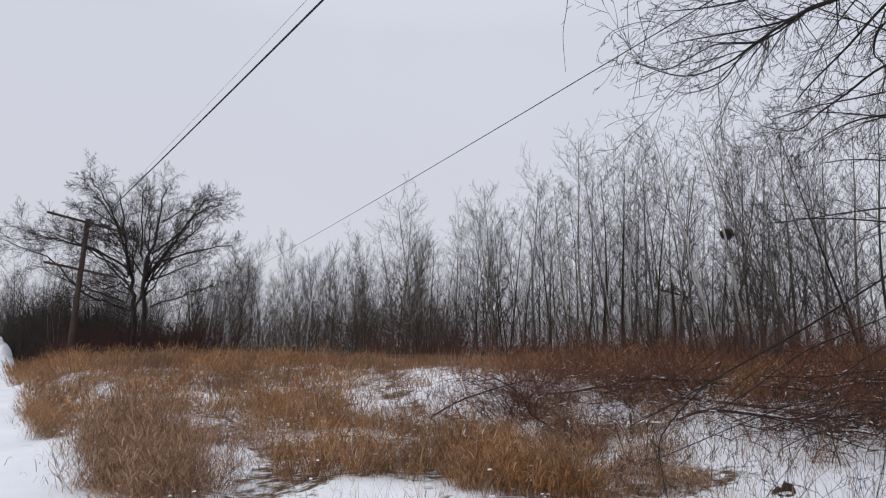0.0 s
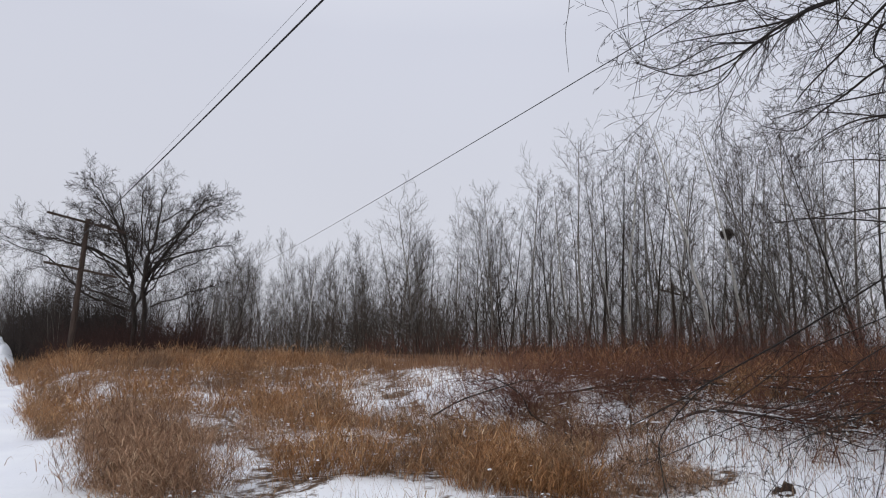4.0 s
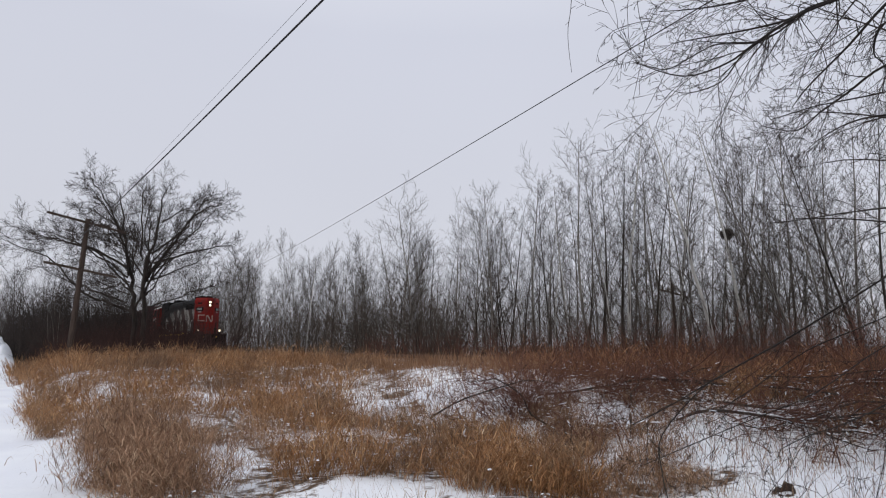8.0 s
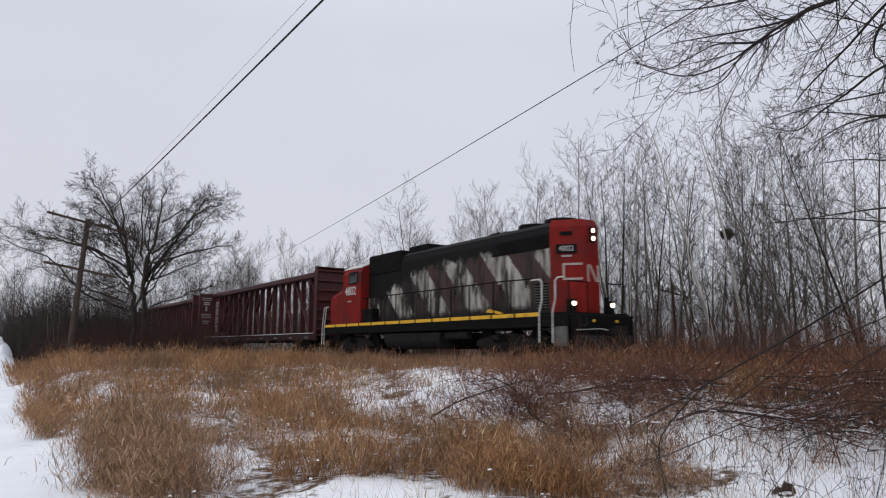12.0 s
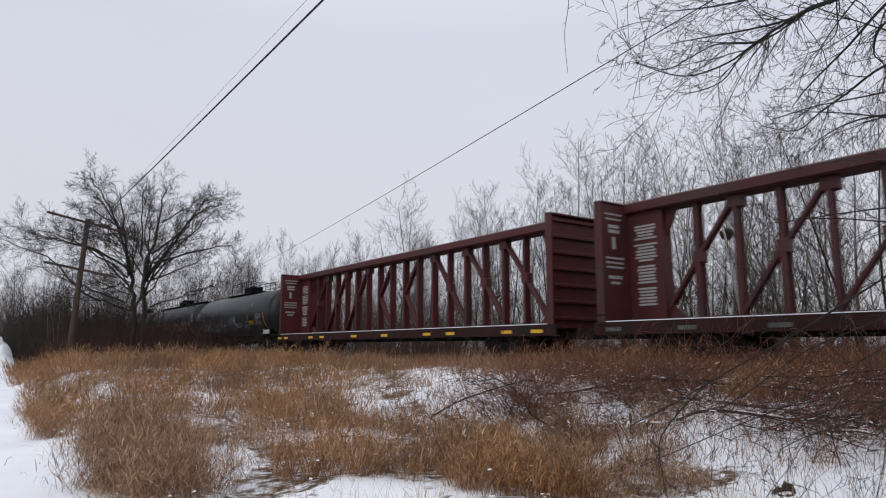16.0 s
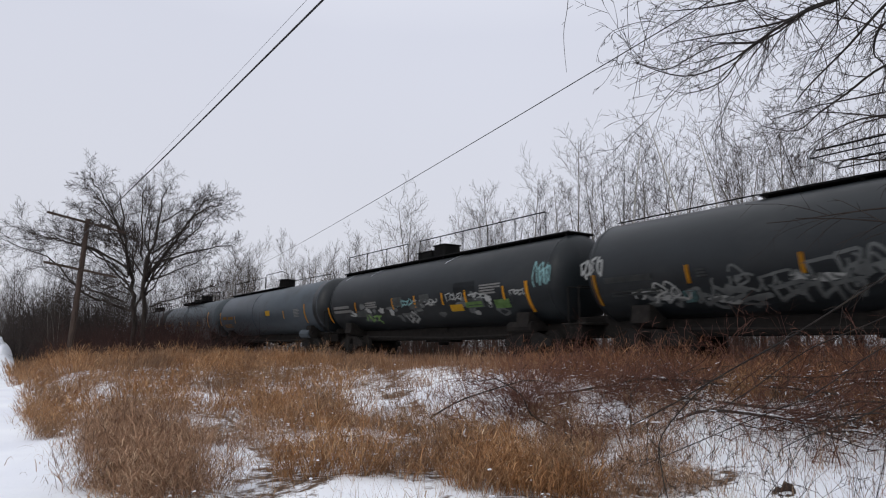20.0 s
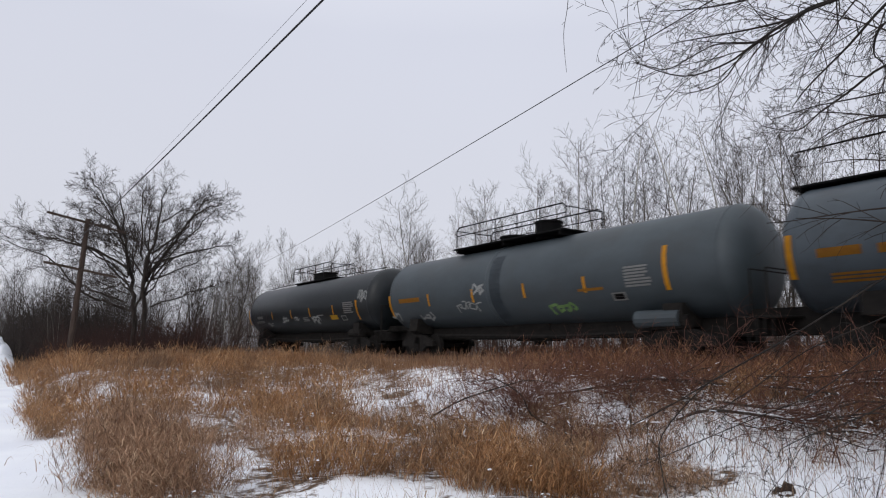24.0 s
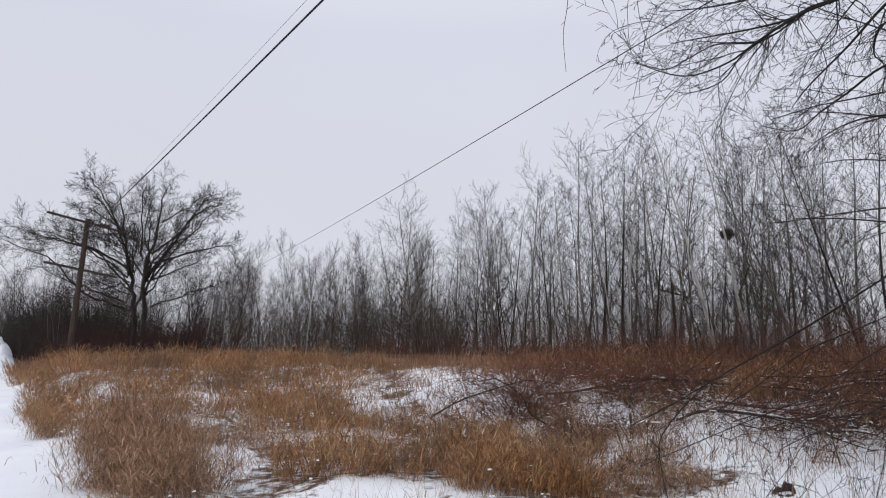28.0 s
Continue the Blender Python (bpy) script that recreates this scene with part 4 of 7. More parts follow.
    crown.append(blades(n, a, h, rng.uniform(0.007, 0.015, len(n)), 0.06 + 0.2 * rr, rng.exponential(0.3, len(n)), az, 2))
    sheet("tall_dry_grass", near, M_GRASS, "tall orange-brown dry grass in tufts")
    sheet("dun_weed_grass", dun, M_DUN, "dense dull purplish-brown dry weeds beside the trail")
    sheet("meadow_grass", mid, M_GRASS, "orange-brown dry grass across the meadow and bank")
    sheet("bank_top_grass", crown, M_CREST, "fine reddish-tan dry grass along the top of the bank")
    sheet("bent_pale_grass", pale, M_STRAW, "bent pale straw-coloured dry grass")
    # thin stalks that poke out of the snow
    k = 30000
    n, a = rng.uniform(2.0, 13.5, k), rng.uniform(0.5, 34, k)
    ok = in_view(n, a) & (rng.uniform(0, 1, k) < 0.3 + 0.7 * (noise2(n, a, 0.7, 9.0) > 0.1))
    n, a = n[ok], a[ok]
    sheet("snow_stalk_grass", [blades(n, a, rng.uniform(0.12, 0.6, len(n)), np.clip(0.0006 * np.hypot(n, a), 0.004, 0.012) * rng.uniform(0.6, 1.1, len(n)), rng.uniform(0.0, 0.6, len(n)), rng.uniform(0, 0.5, len(n)), rng.uniform(0, 6.28, len(n)), 2)], M_DUN, "sparse thin stalks poking out of the snow")
    # taller wisps on the bare snow before the fallen limbs
    k = 8000
    n, a = rng.uniform(5.6, 13.0, k), rng.uniform(0.5, 19.0, k)
    ok = in_view(n, a) & (rng.uniform(0, 1, k) < 0.15 + 0.85 * (noise2(n, a, 0.5, 15.0) > 0.15))
    n, a = n[ok], a[ok]
    sheet("snow_wisp_grass", [blades(n, a, rng.uniform(0.15, 0.75, len(n)), np.clip(0.0007 * np.hypot(n, a), 0.004, 0.012), rng.uniform(0.0, 0.7, len(n)), rng.exponential(0.5, len(n)), rng.uniform(0, 6.28, len(n)), 3)], M_DUN, "thin brown wisps of grass standing in the snow")
    # red-brown weeds on the bank to the side of the fallen limbs
    def weeds(n, a):
        return in_view(n, a) * smooth(n, 10.6, 11.6) * (1 - smooth(n, 13.9, 14.4)) * (1 - smooth(a - 0.55 * n, 4.0, 9.0)) * np.clip(0.85 + 0.5 * noise2(n, a, 0.8, 6.0), 0.2, 1)
    n, a, h, az, rr = tussocks(rng, 2300, (10.4, 14.3), (-2, 18), weeds, 9, 0.3, (0.45, 1.0))
    reds = []
    leafy(reds, n, a, h, az, rr, 0.014, 3)
    sheet("red_brown_weed_grass", reds, M_WEED, "dense red-brown dead weeds on the bank")


grow_grass()


def thicket(rng, n, a, height, spread, r0, twigs=4, fork=0.38, fine=2):
    """Leaning stems with side twigs and finer twigs on those, as three-sided tapered tubes."""
    k = len(n)
    p0 = np.stack([SIDE.x * n + FAR.x * a, SIDE.y * n + FAR.y * a, rise(n, a) - 0.05], 1)
    h = rng.uniform(*height, k)
    P = dict(levels=3, seg=(3, 2, 1), wander=(0.09, 0.16, 0.2), up=(0.0, 0.06, 0.05), tip=(0.22, 0.3, 0.4), kids=(twigs, fine), **{"from": (0.2, 0.15)},
             ang=(42, 40), len=(fork, 0.5), fall=(0.3, 0.3), rmin=r0 * 0.18)
    way = np.stack([rng.normal(0, spread, k), rng.normal(0, spread, k), np.ones(k)], 1)
    pts, rad = shoots(rng, p0, way, h, r0 * rng.uniform(0.6, 1.4, k), 0, P)
    out = {}
    branch_off(rng, pts, rad, h, 0, P, out)
    return tubes([x for lv in out for x in out[lv]], 3)


def grow_brush():
    rng = np.random.default_rng(31)

    def wood(count, lo, hi, nlo, deep):
        x, n = rng.uniform(lo, hi, count), nlo + deep * rng.uniform(0, 1, count) ** 1.5
        c, s = math.cos(YAW), math.sin(YAW)
        d = n / (x * c + s)
        return n, -s * x * d + c * d
    sheet("wood_edge_brush", [thicket(rng, *wood(1500, -0.46, 0.03, 20.6, 6.0), (1.6, 5.0), 0.18, 0.017, 7, 0.42, 2)], M_BRUSH, "dense grey-brown thicket of thin stems at the wood's edge")
    sheet("low_wood_brush", [thicket(rng, *wood(850, 0.04, 0.70, 20.4, 8.0), (1.0, 3.6), 0.22, 0.008, 6, 0.42, 2)], M_BRUSH, "thin grey-brown undergrowth beneath the trees")
    sheet("mid_wood_brush", [thicket(rng, *wood(650, 0.0, 0.5, 20.6, 6.0), (1.2, 4.0), 0.35, 0.010, 6, 0.42, 2)], M_BRUSH, "twiggy grey-brown undergrowth under the poplars")
    sheet("red_wood_brush", [thicket(rng, *wood(1500, -0.12, 0.75, 19.6, 3.4), (0.7, 1.9), 0.25, 0.009, 6, 0.45, 2)], M_REDBRUSH, "reddish undergrowth at the foot of the trees")
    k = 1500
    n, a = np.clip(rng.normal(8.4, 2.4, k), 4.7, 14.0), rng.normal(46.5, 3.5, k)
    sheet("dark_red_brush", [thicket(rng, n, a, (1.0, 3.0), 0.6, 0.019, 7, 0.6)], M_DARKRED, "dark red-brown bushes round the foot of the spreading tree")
    k = 1350
    n, a = rng.uniform(2.6, 13.0, k), rng.uniform(58, 115, k)
    sheet("far_dark_brush", [thicket(rng, n, a, (2.2, 7.0), 0.25, 0.035, 6, 0.5)], M_DARKTWIG, "dark tangled scrub far along the trail")
    # arching canes over the fallen limbs, and thin stems in the snow
    k = 190
    n, a = rng.uniform(8.8, 12.6, k), rng.uniform(0.0, 11.5, k)
    n[:70], a[:70] = rng.normal(8.7, 0.4, 70), rng.normal(9.9, 0.6, 70)
    sheet("arching_cane_brush", [thicket(rng, n, a, (0.7, 1.6), 0.95, 0.0085, 6, 0.5, 2)], M_REDBRUSH, "arching red-brown canes tangled over the fallen limbs")
    k = 170
    n, a = rng.uniform(6.0, 11.0, k), rng.uniform(1.2, 7.5, k)
    sheet("thin_stem_brush", [thicket(rng, n, a, (0.35, 1.1), 0.45, 0.0045, 5, 0.4, 2)], M_DARKTWIG, "thin dark stems standing in the snow")
    # low tangle among the fallen limbs
    k = 560
    n = rng.uniform(7.6, 12.9, k)
    a = rng.uniform(-1.5, 12.5, k)
    ok = rng.uniform(0, 1, k) < np.clip(0.55 + 0.8 * noise2(n, a, 0.8, 7.0), 0, 1) * smooth(n + 0.12 * a, 8.4, 10.0)
    sheet("tangled_low_brush", [thicket(rng, n[ok], a[ok], (0.25, 0.85), 1.1, 0.0068, 5, 0.6, 2)], M_REDBRUSH, "low tangle of dark red-brown twigs on the bank")


grow_brush()


def snow_flecks(name, rng, n, a, lift, size, flat, label, slim=2.0):
    """Many small irregular lumps of snow, each an eight-sided blob with an uneven rim."""
    k = len(n)
    c = np.stack([SIDE.x * n + FAR.x * a, SIDE.y * n + FAR.y * a, rise(n, a) + lift], 1)
    ring = np.arange(8) * (math.pi / 4)
    turn = rng.uniform(0, 6.28, k)
    long = rng.uniform(1.0, slim, k)
    tilt = rng.normal(0, 0.25, (k, 1)) * (slim > 3)
    layers = []
    for level, wide in ((-0.35, 0.75), (0.1, 1.0), (0.55, 0.62)):
        rad = size[:, None] * wide * rng.uniform(0.65, 1.25, (k, 8))
        x, y = rad * np.cos(ring) * long[:, None], rad * np.sin(ring)
        X = x * np.cos(turn)[:, None] - y * np.sin(turn)[:, None]
        Y = x * np.sin(turn)[:, None] + y * np.cos(turn)[:, None]
        Z = level * (size * flat)[:, None] + rng.normal(0, 0.12, (k, 8)) * size[:, None] * flat + tilt * x
        layers.append(np.stack([X, Y, Z], -1))
    V = (np.concatenate(layers, 1) + c[:, None, :]).reshape(-1, 3)
    q = np.array([[8 * l + j, 8 * l + (j + 1) % 8, 8 * l + 8 + (j + 1) % 8, 8 * l + 8 + j] for l in range(2) for j in range(8)] + [[16, 17, 18, 19], [16, 19, 20, 23], [20, 21, 22, 23]])
    F = (np.arange(k)[:, None, None] * 24 + q[None]).reshape(-1, 4)
    tagged(new(name, mesh_of(name, V, F, M_SNOW, True)), label, "snow", kind="stuff")


def lay_snow():
    rng = np.random.default_rng(51)
    k = 5200
    n, a = rng.uniform(1.2, 11.5, k), rng.uniform(2.0, 24.0, k)
    ok = in_view(n, a) & (rng.uniform(0, 1, k) < 0.06 + 0.6 * (noise2(n, a, 0.45, 21.0) > 0.25))
    n, a = n[ok], a[ok]
    size = 0.008 + rng.exponential(0.012, len(n))
    snow_flecks("snow_in_grass", rng, n, a, rng.uniform(0.02, 0.4, len(n)) ** 1.3, np.minimum(size, np.where(a < 10, 0.02, 0.045)), 0.8, "small lumps of fresh snow caught in the dry grass")
    # snow lying along the tangle of fallen wood
    k = 3600
    n, a = rng.uniform(7.4, 12.8, k), rng.uniform(-1.0, 11.5, k)
    ok = in_view(n, a) & (rng.uniform(0, 1, k) < smooth(n + 0.12 * a, 8.3, 9.6))
    n, a = n[ok], a[ok]
    snow_flecks("snow_on_fallen_wood", rng, n, a, rng.uniform(0.03, 0.42, len(n)), 0.005 + rng.exponential(0.005, len(n)).clip(0, 0.011), 0.9, "strips of snow lying on the tangle of fallen wood", 6.0)


lay_snow()


def canes(rng, n, a, length, r0, lean, bend, az=None, twigs=4):
    """Long thin shoots that rise and arch over, with side twigs."""
    k, seg = len(n), 6
    az = rng.uniform(0, 6.28, k) if az is None else az
    p = np.stack([SIDE.x * n + FAR.x * a, SIDE.y * n + FAR.y * a, rise(n, a) - 0.03], 1)
    pts = [p]
    for i in range(seg):
        th = lean + bend * (i + 0.5) / seg
        az = az + rng.normal(0, 0.12, k)
        step = np.stack([np.cos(az) * np.sin(th), np.sin(az) * np.sin(th), np.cos(th)], 1) + rng.normal(0, 0.07, (k, 3))
        p = p + step * (length / seg)[:, None]
        x, y = p[:, 0], p[:, 1]
        p[:, 2] = np.maximum(p[:, 2], rise(x * SIDE.x + y * SIDE.y, x * FAR.x + y * FAR.y) + 0.02)
        pts.append(p)
    out = {}
    P = dict(levels=3, seg=(6, 3, 2), wander=(0.1, 0.12, 0.14), up=(0, 0.0, 0.0), tip=(0.4, 0.4, 0.5), kids=(twigs, 2), **{"from": (0.2, 0.2)}, ang=(42, 40), len=(0.28, 0.45), fall=(0.3, 0.3), rmin=0.0028)
    branch_off(rng, np.stack(pts, 1), r0[:, None] * np.linspace(1, 0.4, seg + 1)[None], length, 0, P, out)
    return tubes([x for lv in out for x in out[lv]], 3)


def grow_canes():
    rng = np.random.default_rng(61)
    k = 380
    n, a = rng.uniform(7.6, 13.0, k), rng.uniform(-1.2, 12.0, k)
    ok = rng.uniform(0, 1, k) < smooth(n + 0.14 * a, 8.6, 10.0)
    n, a = n[ok], a[ok]
    m = len(n)
    sheet("dark_cane_brush", [canes(rng, n, a, rng.uniform(0.5, 1.5, m), rng.uniform(0.004, 0.008, m), rng.uniform(0.4, 1.2, m), rng.uniform(0.4, 1.8, m))], M_REDBRUSH, "dark tangled canes and vines over the fallen limbs")
    k = 190
    n, a = rng.uniform(5.8, 11.5, k), rng.uniform(0.8, 8.5, k)
    ok = in_view(n, a) & (n - 0.35 * a > 4.4)
    n, a = n[ok], a[ok]
    m = len(n)
    sheet("snow_cane_brush", [canes(rng, n, a, rng.uniform(0.35, 1.0, m), rng.uniform(0.0022, 0.0045, m), rng.uniform(0.0, 0.7, m), rng.uniform(0.2, 1.6, m), None, 5)], M_DARKTWIG, "thin dark stems bending over the snow")


grow_canes()


def weeping_bush(n, a, count, high, seed):
    """Bare stems from one root that rise and arch over on all sides."""
    rng = np.random.default_rng(seed)
    t = thing("weeping_bush", Matrix.Identity(4), "bare dark red-brown bush with arching stems in the snow", "bush")
    base = on(n, a, float(rise(n, a)))
    t.matrix_world = Matrix.Translation(base)
    for _ in range(count):
        one = lambda lo, hi: rng.uniform(lo, hi, 1)
        V, F = canes(rng, n + rng.normal(0, 0.22, 1), a + rng.normal(0, 0.22, 1), high * one(1.1, 1.9), one(0.006, 0.012), one(0.05, 0.5), one(1.0, 2.3), None, 6)
        attach("stem", mesh_of("bush_stem", V - np.array(base), F, M_REDBRUSH), t)


weeping_bush(8.9, 9.6, 34, 1.35, 1)
weeping_bush(10.4, 8.6, 18, 1.0, 2)
weeping_bush(7.6, 7.0, 14, 0.8, 3)


def hollow_stand_in():
    """A dark ring with a hollow top, added for a shaded hollow in the snow."""
    n, a = 7.45, 3.85
    rng = np.random.default_rng(4)
    t = thing("hollow_stand_in", Matrix.Translation(on(n, a, float(rise(n, a)))) @ pose(0, 0, -0.13, 18, -25, 0) @ Matrix.Diagonal((0.62, 0.62, 0.7, 1)), "dark half-buried ring standing in for a shaded hollow in the snow", "tree stump")
    k = 14
    an = np.arange(k) * 2 * math.pi / k
    rag = rng.uniform(0.75, 1.2, k)
    rings = [[(0.2 * r * math.cos(x) * wide, 0.2 * r * math.sin(x) * wide, z * (rr if z > 0.1 else 1)) for x, r, rr in zip(an, 1 + 0.1 * np.sin(3 * an), rag)] for wide, z in ((1.15, -0.3), (1.0, 0.0), (0.92, 0.26), (0.68, 0.25), (0.55, 0.02))]
    bm = bmesh.new()
    vs = [[bm.verts.new(p) for p in r] for r in rings]
    for p, q in zip(vs, vs[1:]):
        for i in range(k):
            bm.faces.new((p[i], p[(i + 1) % k], q[(i + 1) % k], q[i]))
    bm.faces.new(vs[-1])
    part("wood", bm, M_POLE, t, smooth=True)


hollow_stand_in()
# ---- poles and wires ----
def post(bm, p0, p1, r0, r1, sides=10):
    V, F = tubes([(np.array([p0, p1]), np.array([r0, r1]))], sides)
    vs = [bm.verts.new(v) for v in V]
    for f in F:
        bm.faces.new([vs[i] for i in f])
    bm.faces.new(vs[:sides][::-1])
    bm.faces.new(vs[sides:])
    bmesh.ops.recalc_face_normals(bm, faces=bm.faces)
    return bm


def bar(bm, x0, x1, y0, y1, z0, z1):
    prism(bm, [(y0, z0), (y0, z1), (y1, z1), (y1, z0)], x0, x1)
    return bm


def telegraph_pole(n, a, height, lean, arms, label, group="telegraph poles", sink=0.5, r=0.185):
    """A wooden pole with crossarms square to the line; arms: height, half length, tilt."""
    z = float(rise(n, a))
    t = thing("telegraph_pole", Matrix.Translation(on(n, a, z)) @ pose(0, 0, 0, 0, 0, 35.6) @ pose(0, 0, 0, 0, lean, 0), label, "utility pole", group)
    part("post", post(bmesh.new(), (0, 0, -sink), (0, 0, height), r, r * 0.7), M_POLE, t)
    for h, half0, half1, tilt in arms:
        bm = bar(bmesh.new(), -half0, half1, -0.05, 0.04, -0.35 * r, 0.35 * r)
        bmesh.ops.transform(bm, matrix=pose(0, -0.14, h, 0, tilt, 0), verts=bm.verts)
        arm = part("crossarm", bm, M_POLE, t)
        for s in (-0.85, -0.5, 0.5, 0.85):
            x = half1 * s if s > 0 else half0 * s
            bm = post(bmesh.new(), (x, -0.14, h + 0.04 - x * math.tan(radians(tilt))), (x, -0.14, h + 0.19 - x * math.tan(radians(tilt))), 0.035, 0.025, 6)
            part("insulator", bm, M_POLE, arm, "small weathered insulator peg")
    return t


telegraph_pole(4.27, 42.0, 9.0, 2.9, ((8.75, 2.1, 2.1, 8.0), (6.0, 1.9, 1.9, 7.0)), "leaning dark wooden pole with two tilted crossarms")
telegraph_pole(22.4, 15.5, 3.8, -2, ((3.35, 1.0, 1.0, 9.0),), "short dark pole with a slanting crossarm among the trees", r=0.07)
telegraph_pole(21.8, 45.0, 3.6, 3, ((3.1, 1.0, 1.0, 4.0),), "short dark pole with a crossarm in the thicket", r=0.07)
telegraph_pole(4.4, -14.0, 8.6, 0, ((8.2, 1.2, 1.2, 0.0),), "upright wooden pole beside the trail")
telegraph_pole(6.6, -7.6, 7.3, 0, ((6.95, 0.7, 0.7, 0.0),), "wooden pole with a short crossarm beside the trail")


def wire(name, p, q, r, sag, mat, label, sides=5):
    k = 28
    pts = np.array([tuple(Vector(p).lerp(Vector(q), i / k) - Vector((0, 0, 4 * sag * (i / k) * (1 - i / k)))) for i in range(k + 1)])
    V, F = tubes([(pts, np.full(k + 1, r))], sides)
    ob = new(name, mesh_of(name, V, F, mat, True))
    return tagged(ob, label, "cable")


wire("overhead_cable", on(4.5, 41.9, 7.98), on(4.5, -14.0, 7.90), 0.021, 0.2, M_CABLE, "thick black overhead cable strung from the leaning pole")
wire("overhead_wire", on(4.5, 41.9, 8.05), on(4.5, -14.0, 8.44), 0.004, 0.2, M_WIRE, "thin grey wire strung just above the cable")
wire("crossing_wire", on(24.0, 73.4, 9.72), on(6.6, -7.6, 7.05), 0.011, 0.32, M_CABLE, "thin dark wire crossing high over the railway")


# ---- snow bank at the end of the trail ----
def snow_bank():
    r, c = 40, 60
    n, a = np.linspace(-2.4, 2.8, r), np.linspace(57, 84, c)
    N, A = np.meshgrid(n, a, indexing="ij")
    lump = 0.22 * noise2(N, A, 0.3, 1.0) + 0.15 * noise2(N, A, 0.13, 2.0)
    h = 2.5 * np.clip(1 - ((N - 0.2) / 2.5) ** 2, 0, 1) ** 0.45 * smooth(A, 57.5, 63) * (1 - smooth(A, 74, 83)) * (1 + lump) - 0.06
    V = np.stack([SIDE.x * N + FAR.x * A, SIDE.y * N + FAR.y * A, h], -1).reshape(-1, 3)
    i = np.arange(r - 1)[:, None] * c + np.arange(c - 1)[None, :]
    F = np.stack([i, i + c, i + c + 1, i + 1], -1).reshape(-1, 4)
    tagged(new("snow_bank", mesh_of("snow_bank", V, F, M_SNOW, True)), "ploughed bank of lumpy white snow beside the trail", "snow bank")


snow_bank()


# ---- fallen limbs ----
LIMB = dict(levels=4, seg=(6, 5, 4, 2), wander=(0.10, 0.15, 0.2, 0.2), up=(0.0, 0.01, -0.02, -0.03), tip=(0.35, 0.3, 0.35, 0.5),
            kids=(9, 5, 4), **{"from": (0.15, 0.12, 0.1)}, ang=(45, 45, 42), len=(0.45, 0.5, 0.45), fall=(0.3, 0.3, 0.3), rmin=0.0035)


def fallen_limb(seed, p, q, r, label, bushy=1.0, snow=True, arch=0.0):
    """A dead limb lying from p to q, both (n, a, height over the ground), with twigs and a strip of snow on top."""
    rng = np.random.default_rng(seed)
    p = on(p[0], p[1], float(rise(p[0], p[1])) + p[2])
    q = on(q[0], q[1], float(rise(q[0], q[1])) + q[2])
    t = thing("fallen_limb", Matrix.Translation(p), label, "fallen limb", "fallen limbs on the bank")
    d = q - p
    mid = [d * f + Vector((rng.normal(0, 0.09), rng.normal(0, 0.09), 0.0)) * d.length * 0.6 + Vector((0, 0, arch * 4 * f * (1 - f) + rng.normal(0, 0.07))) for f in (0.2, 0.4, 0.6, 0.8)]
    pts, rad = spline([(0, 0, 0), *mid, tuple(d)], r, r * 0.3, 3)
    out = {}
    branch_off(rng, pts, rad, d.length * 0.8, 0, dict(LIMB, kids=(int(9 * bushy) + 1, 5, 4)), out)
    o = np.array(p)
    for lv in out:
        for pp, rr in out[lv]:
            w = pp + o
            low = rise(w[..., 0] * SIDE.x + w[..., 1] * SIDE.y, w[..., 0] * FAR.x + w[..., 1] * FAR.y) - p.z + 0.01
            pp[..., 2] = np.maximum(pp[..., 2], low)
    V, F = tubes(out[0], 7)
    attach("wood", mesh_of("limb_wood", V, F, M_DARKBARK, True), t)
    V, F = tubes([x for lv in (1, 2, 3) for x in out.get(lv, [])], 3)
    attach("twig_spray", mesh_of("limb_twig_spray", V, F, M_REDBRUSH), t)
    if snow:
        k0 = rng.integers(1, 5)
        strip = slice(int(k0), int(k0) + 4)
        sp, sr = pts[strip], rad[strip]
        V, F = tubes([(sp + np.array([0, 0, 1]) * sr[:, None] * 0.85, sr * 0.85 * np.sin(np.linspace(0.25, 2.9, len(sr))) ** 0.5)], 6)
        attach("snow", mesh_of("limb_snow", V, F, M_SNOW, True), t, "strip of fresh snow")


DEAD = "dead fallen limb with bare twigs, dusted with snow"
fallen_limb(1, (11.5, 9.5, 0.15), (10.9, 4.6, 0.25), 0.042, DEAD, 1.4)
fallen_limb(2, (10.6, 8.0, 0.1), (10.3, 4.2, 0.2), 0.034, DEAD, 1.4)
fallen_limb(3, (12.0, 6.6, 0.15), (12.2, 2.0, 0.45), 0.030, DEAD, 1.6)
fallen_limb(4, (9.4, 6.6, 0.08), (10.4, 3.6, 0.4), 0.028, DEAD, 1.4)
fallen_limb(5, (10.2, 10.4, 0.1), (10.9, 6.4, 0.5), 0.028, DEAD, 1.6)
fallen_limb(6, (9.0, 9.2, 0.1), (10.4, 11.0, 0.45), 0.031, DEAD, 1.2)
fallen_limb(7, (7.0, 10.2, 0.35), (8.4, 8.2, 0.9), 0.019, "slender dead limb arching out of the grass", 1.0, False, 0.25)
fallen_limb(8, (8.6, 8.4, 0.0), (7.6, 9.9, 1.0), 0.019, "slender dead limb arching out of the grass", 1.2, False, 0.35)
fallen_limb(9, (6.0, 8.2, 0.25), (6.6, 7.0, 0.4), 0.037, "short broken log with snow on top", 0.3)
fallen_limb(10, (6.6, 8.2, 0.25), (7.6, 10.5, 0.4), 0.022, DEAD, 1.0)
fallen_limb(11, (11.4, 5.4, 0.1), (12.3, 0.6, 0.6), 0.028, DEAD, 1.6)
fallen_limb(12, (8.8, 7.0, 0.05), (10.6, 8.4, 0.5), 0.022, DEAD, 1.5)
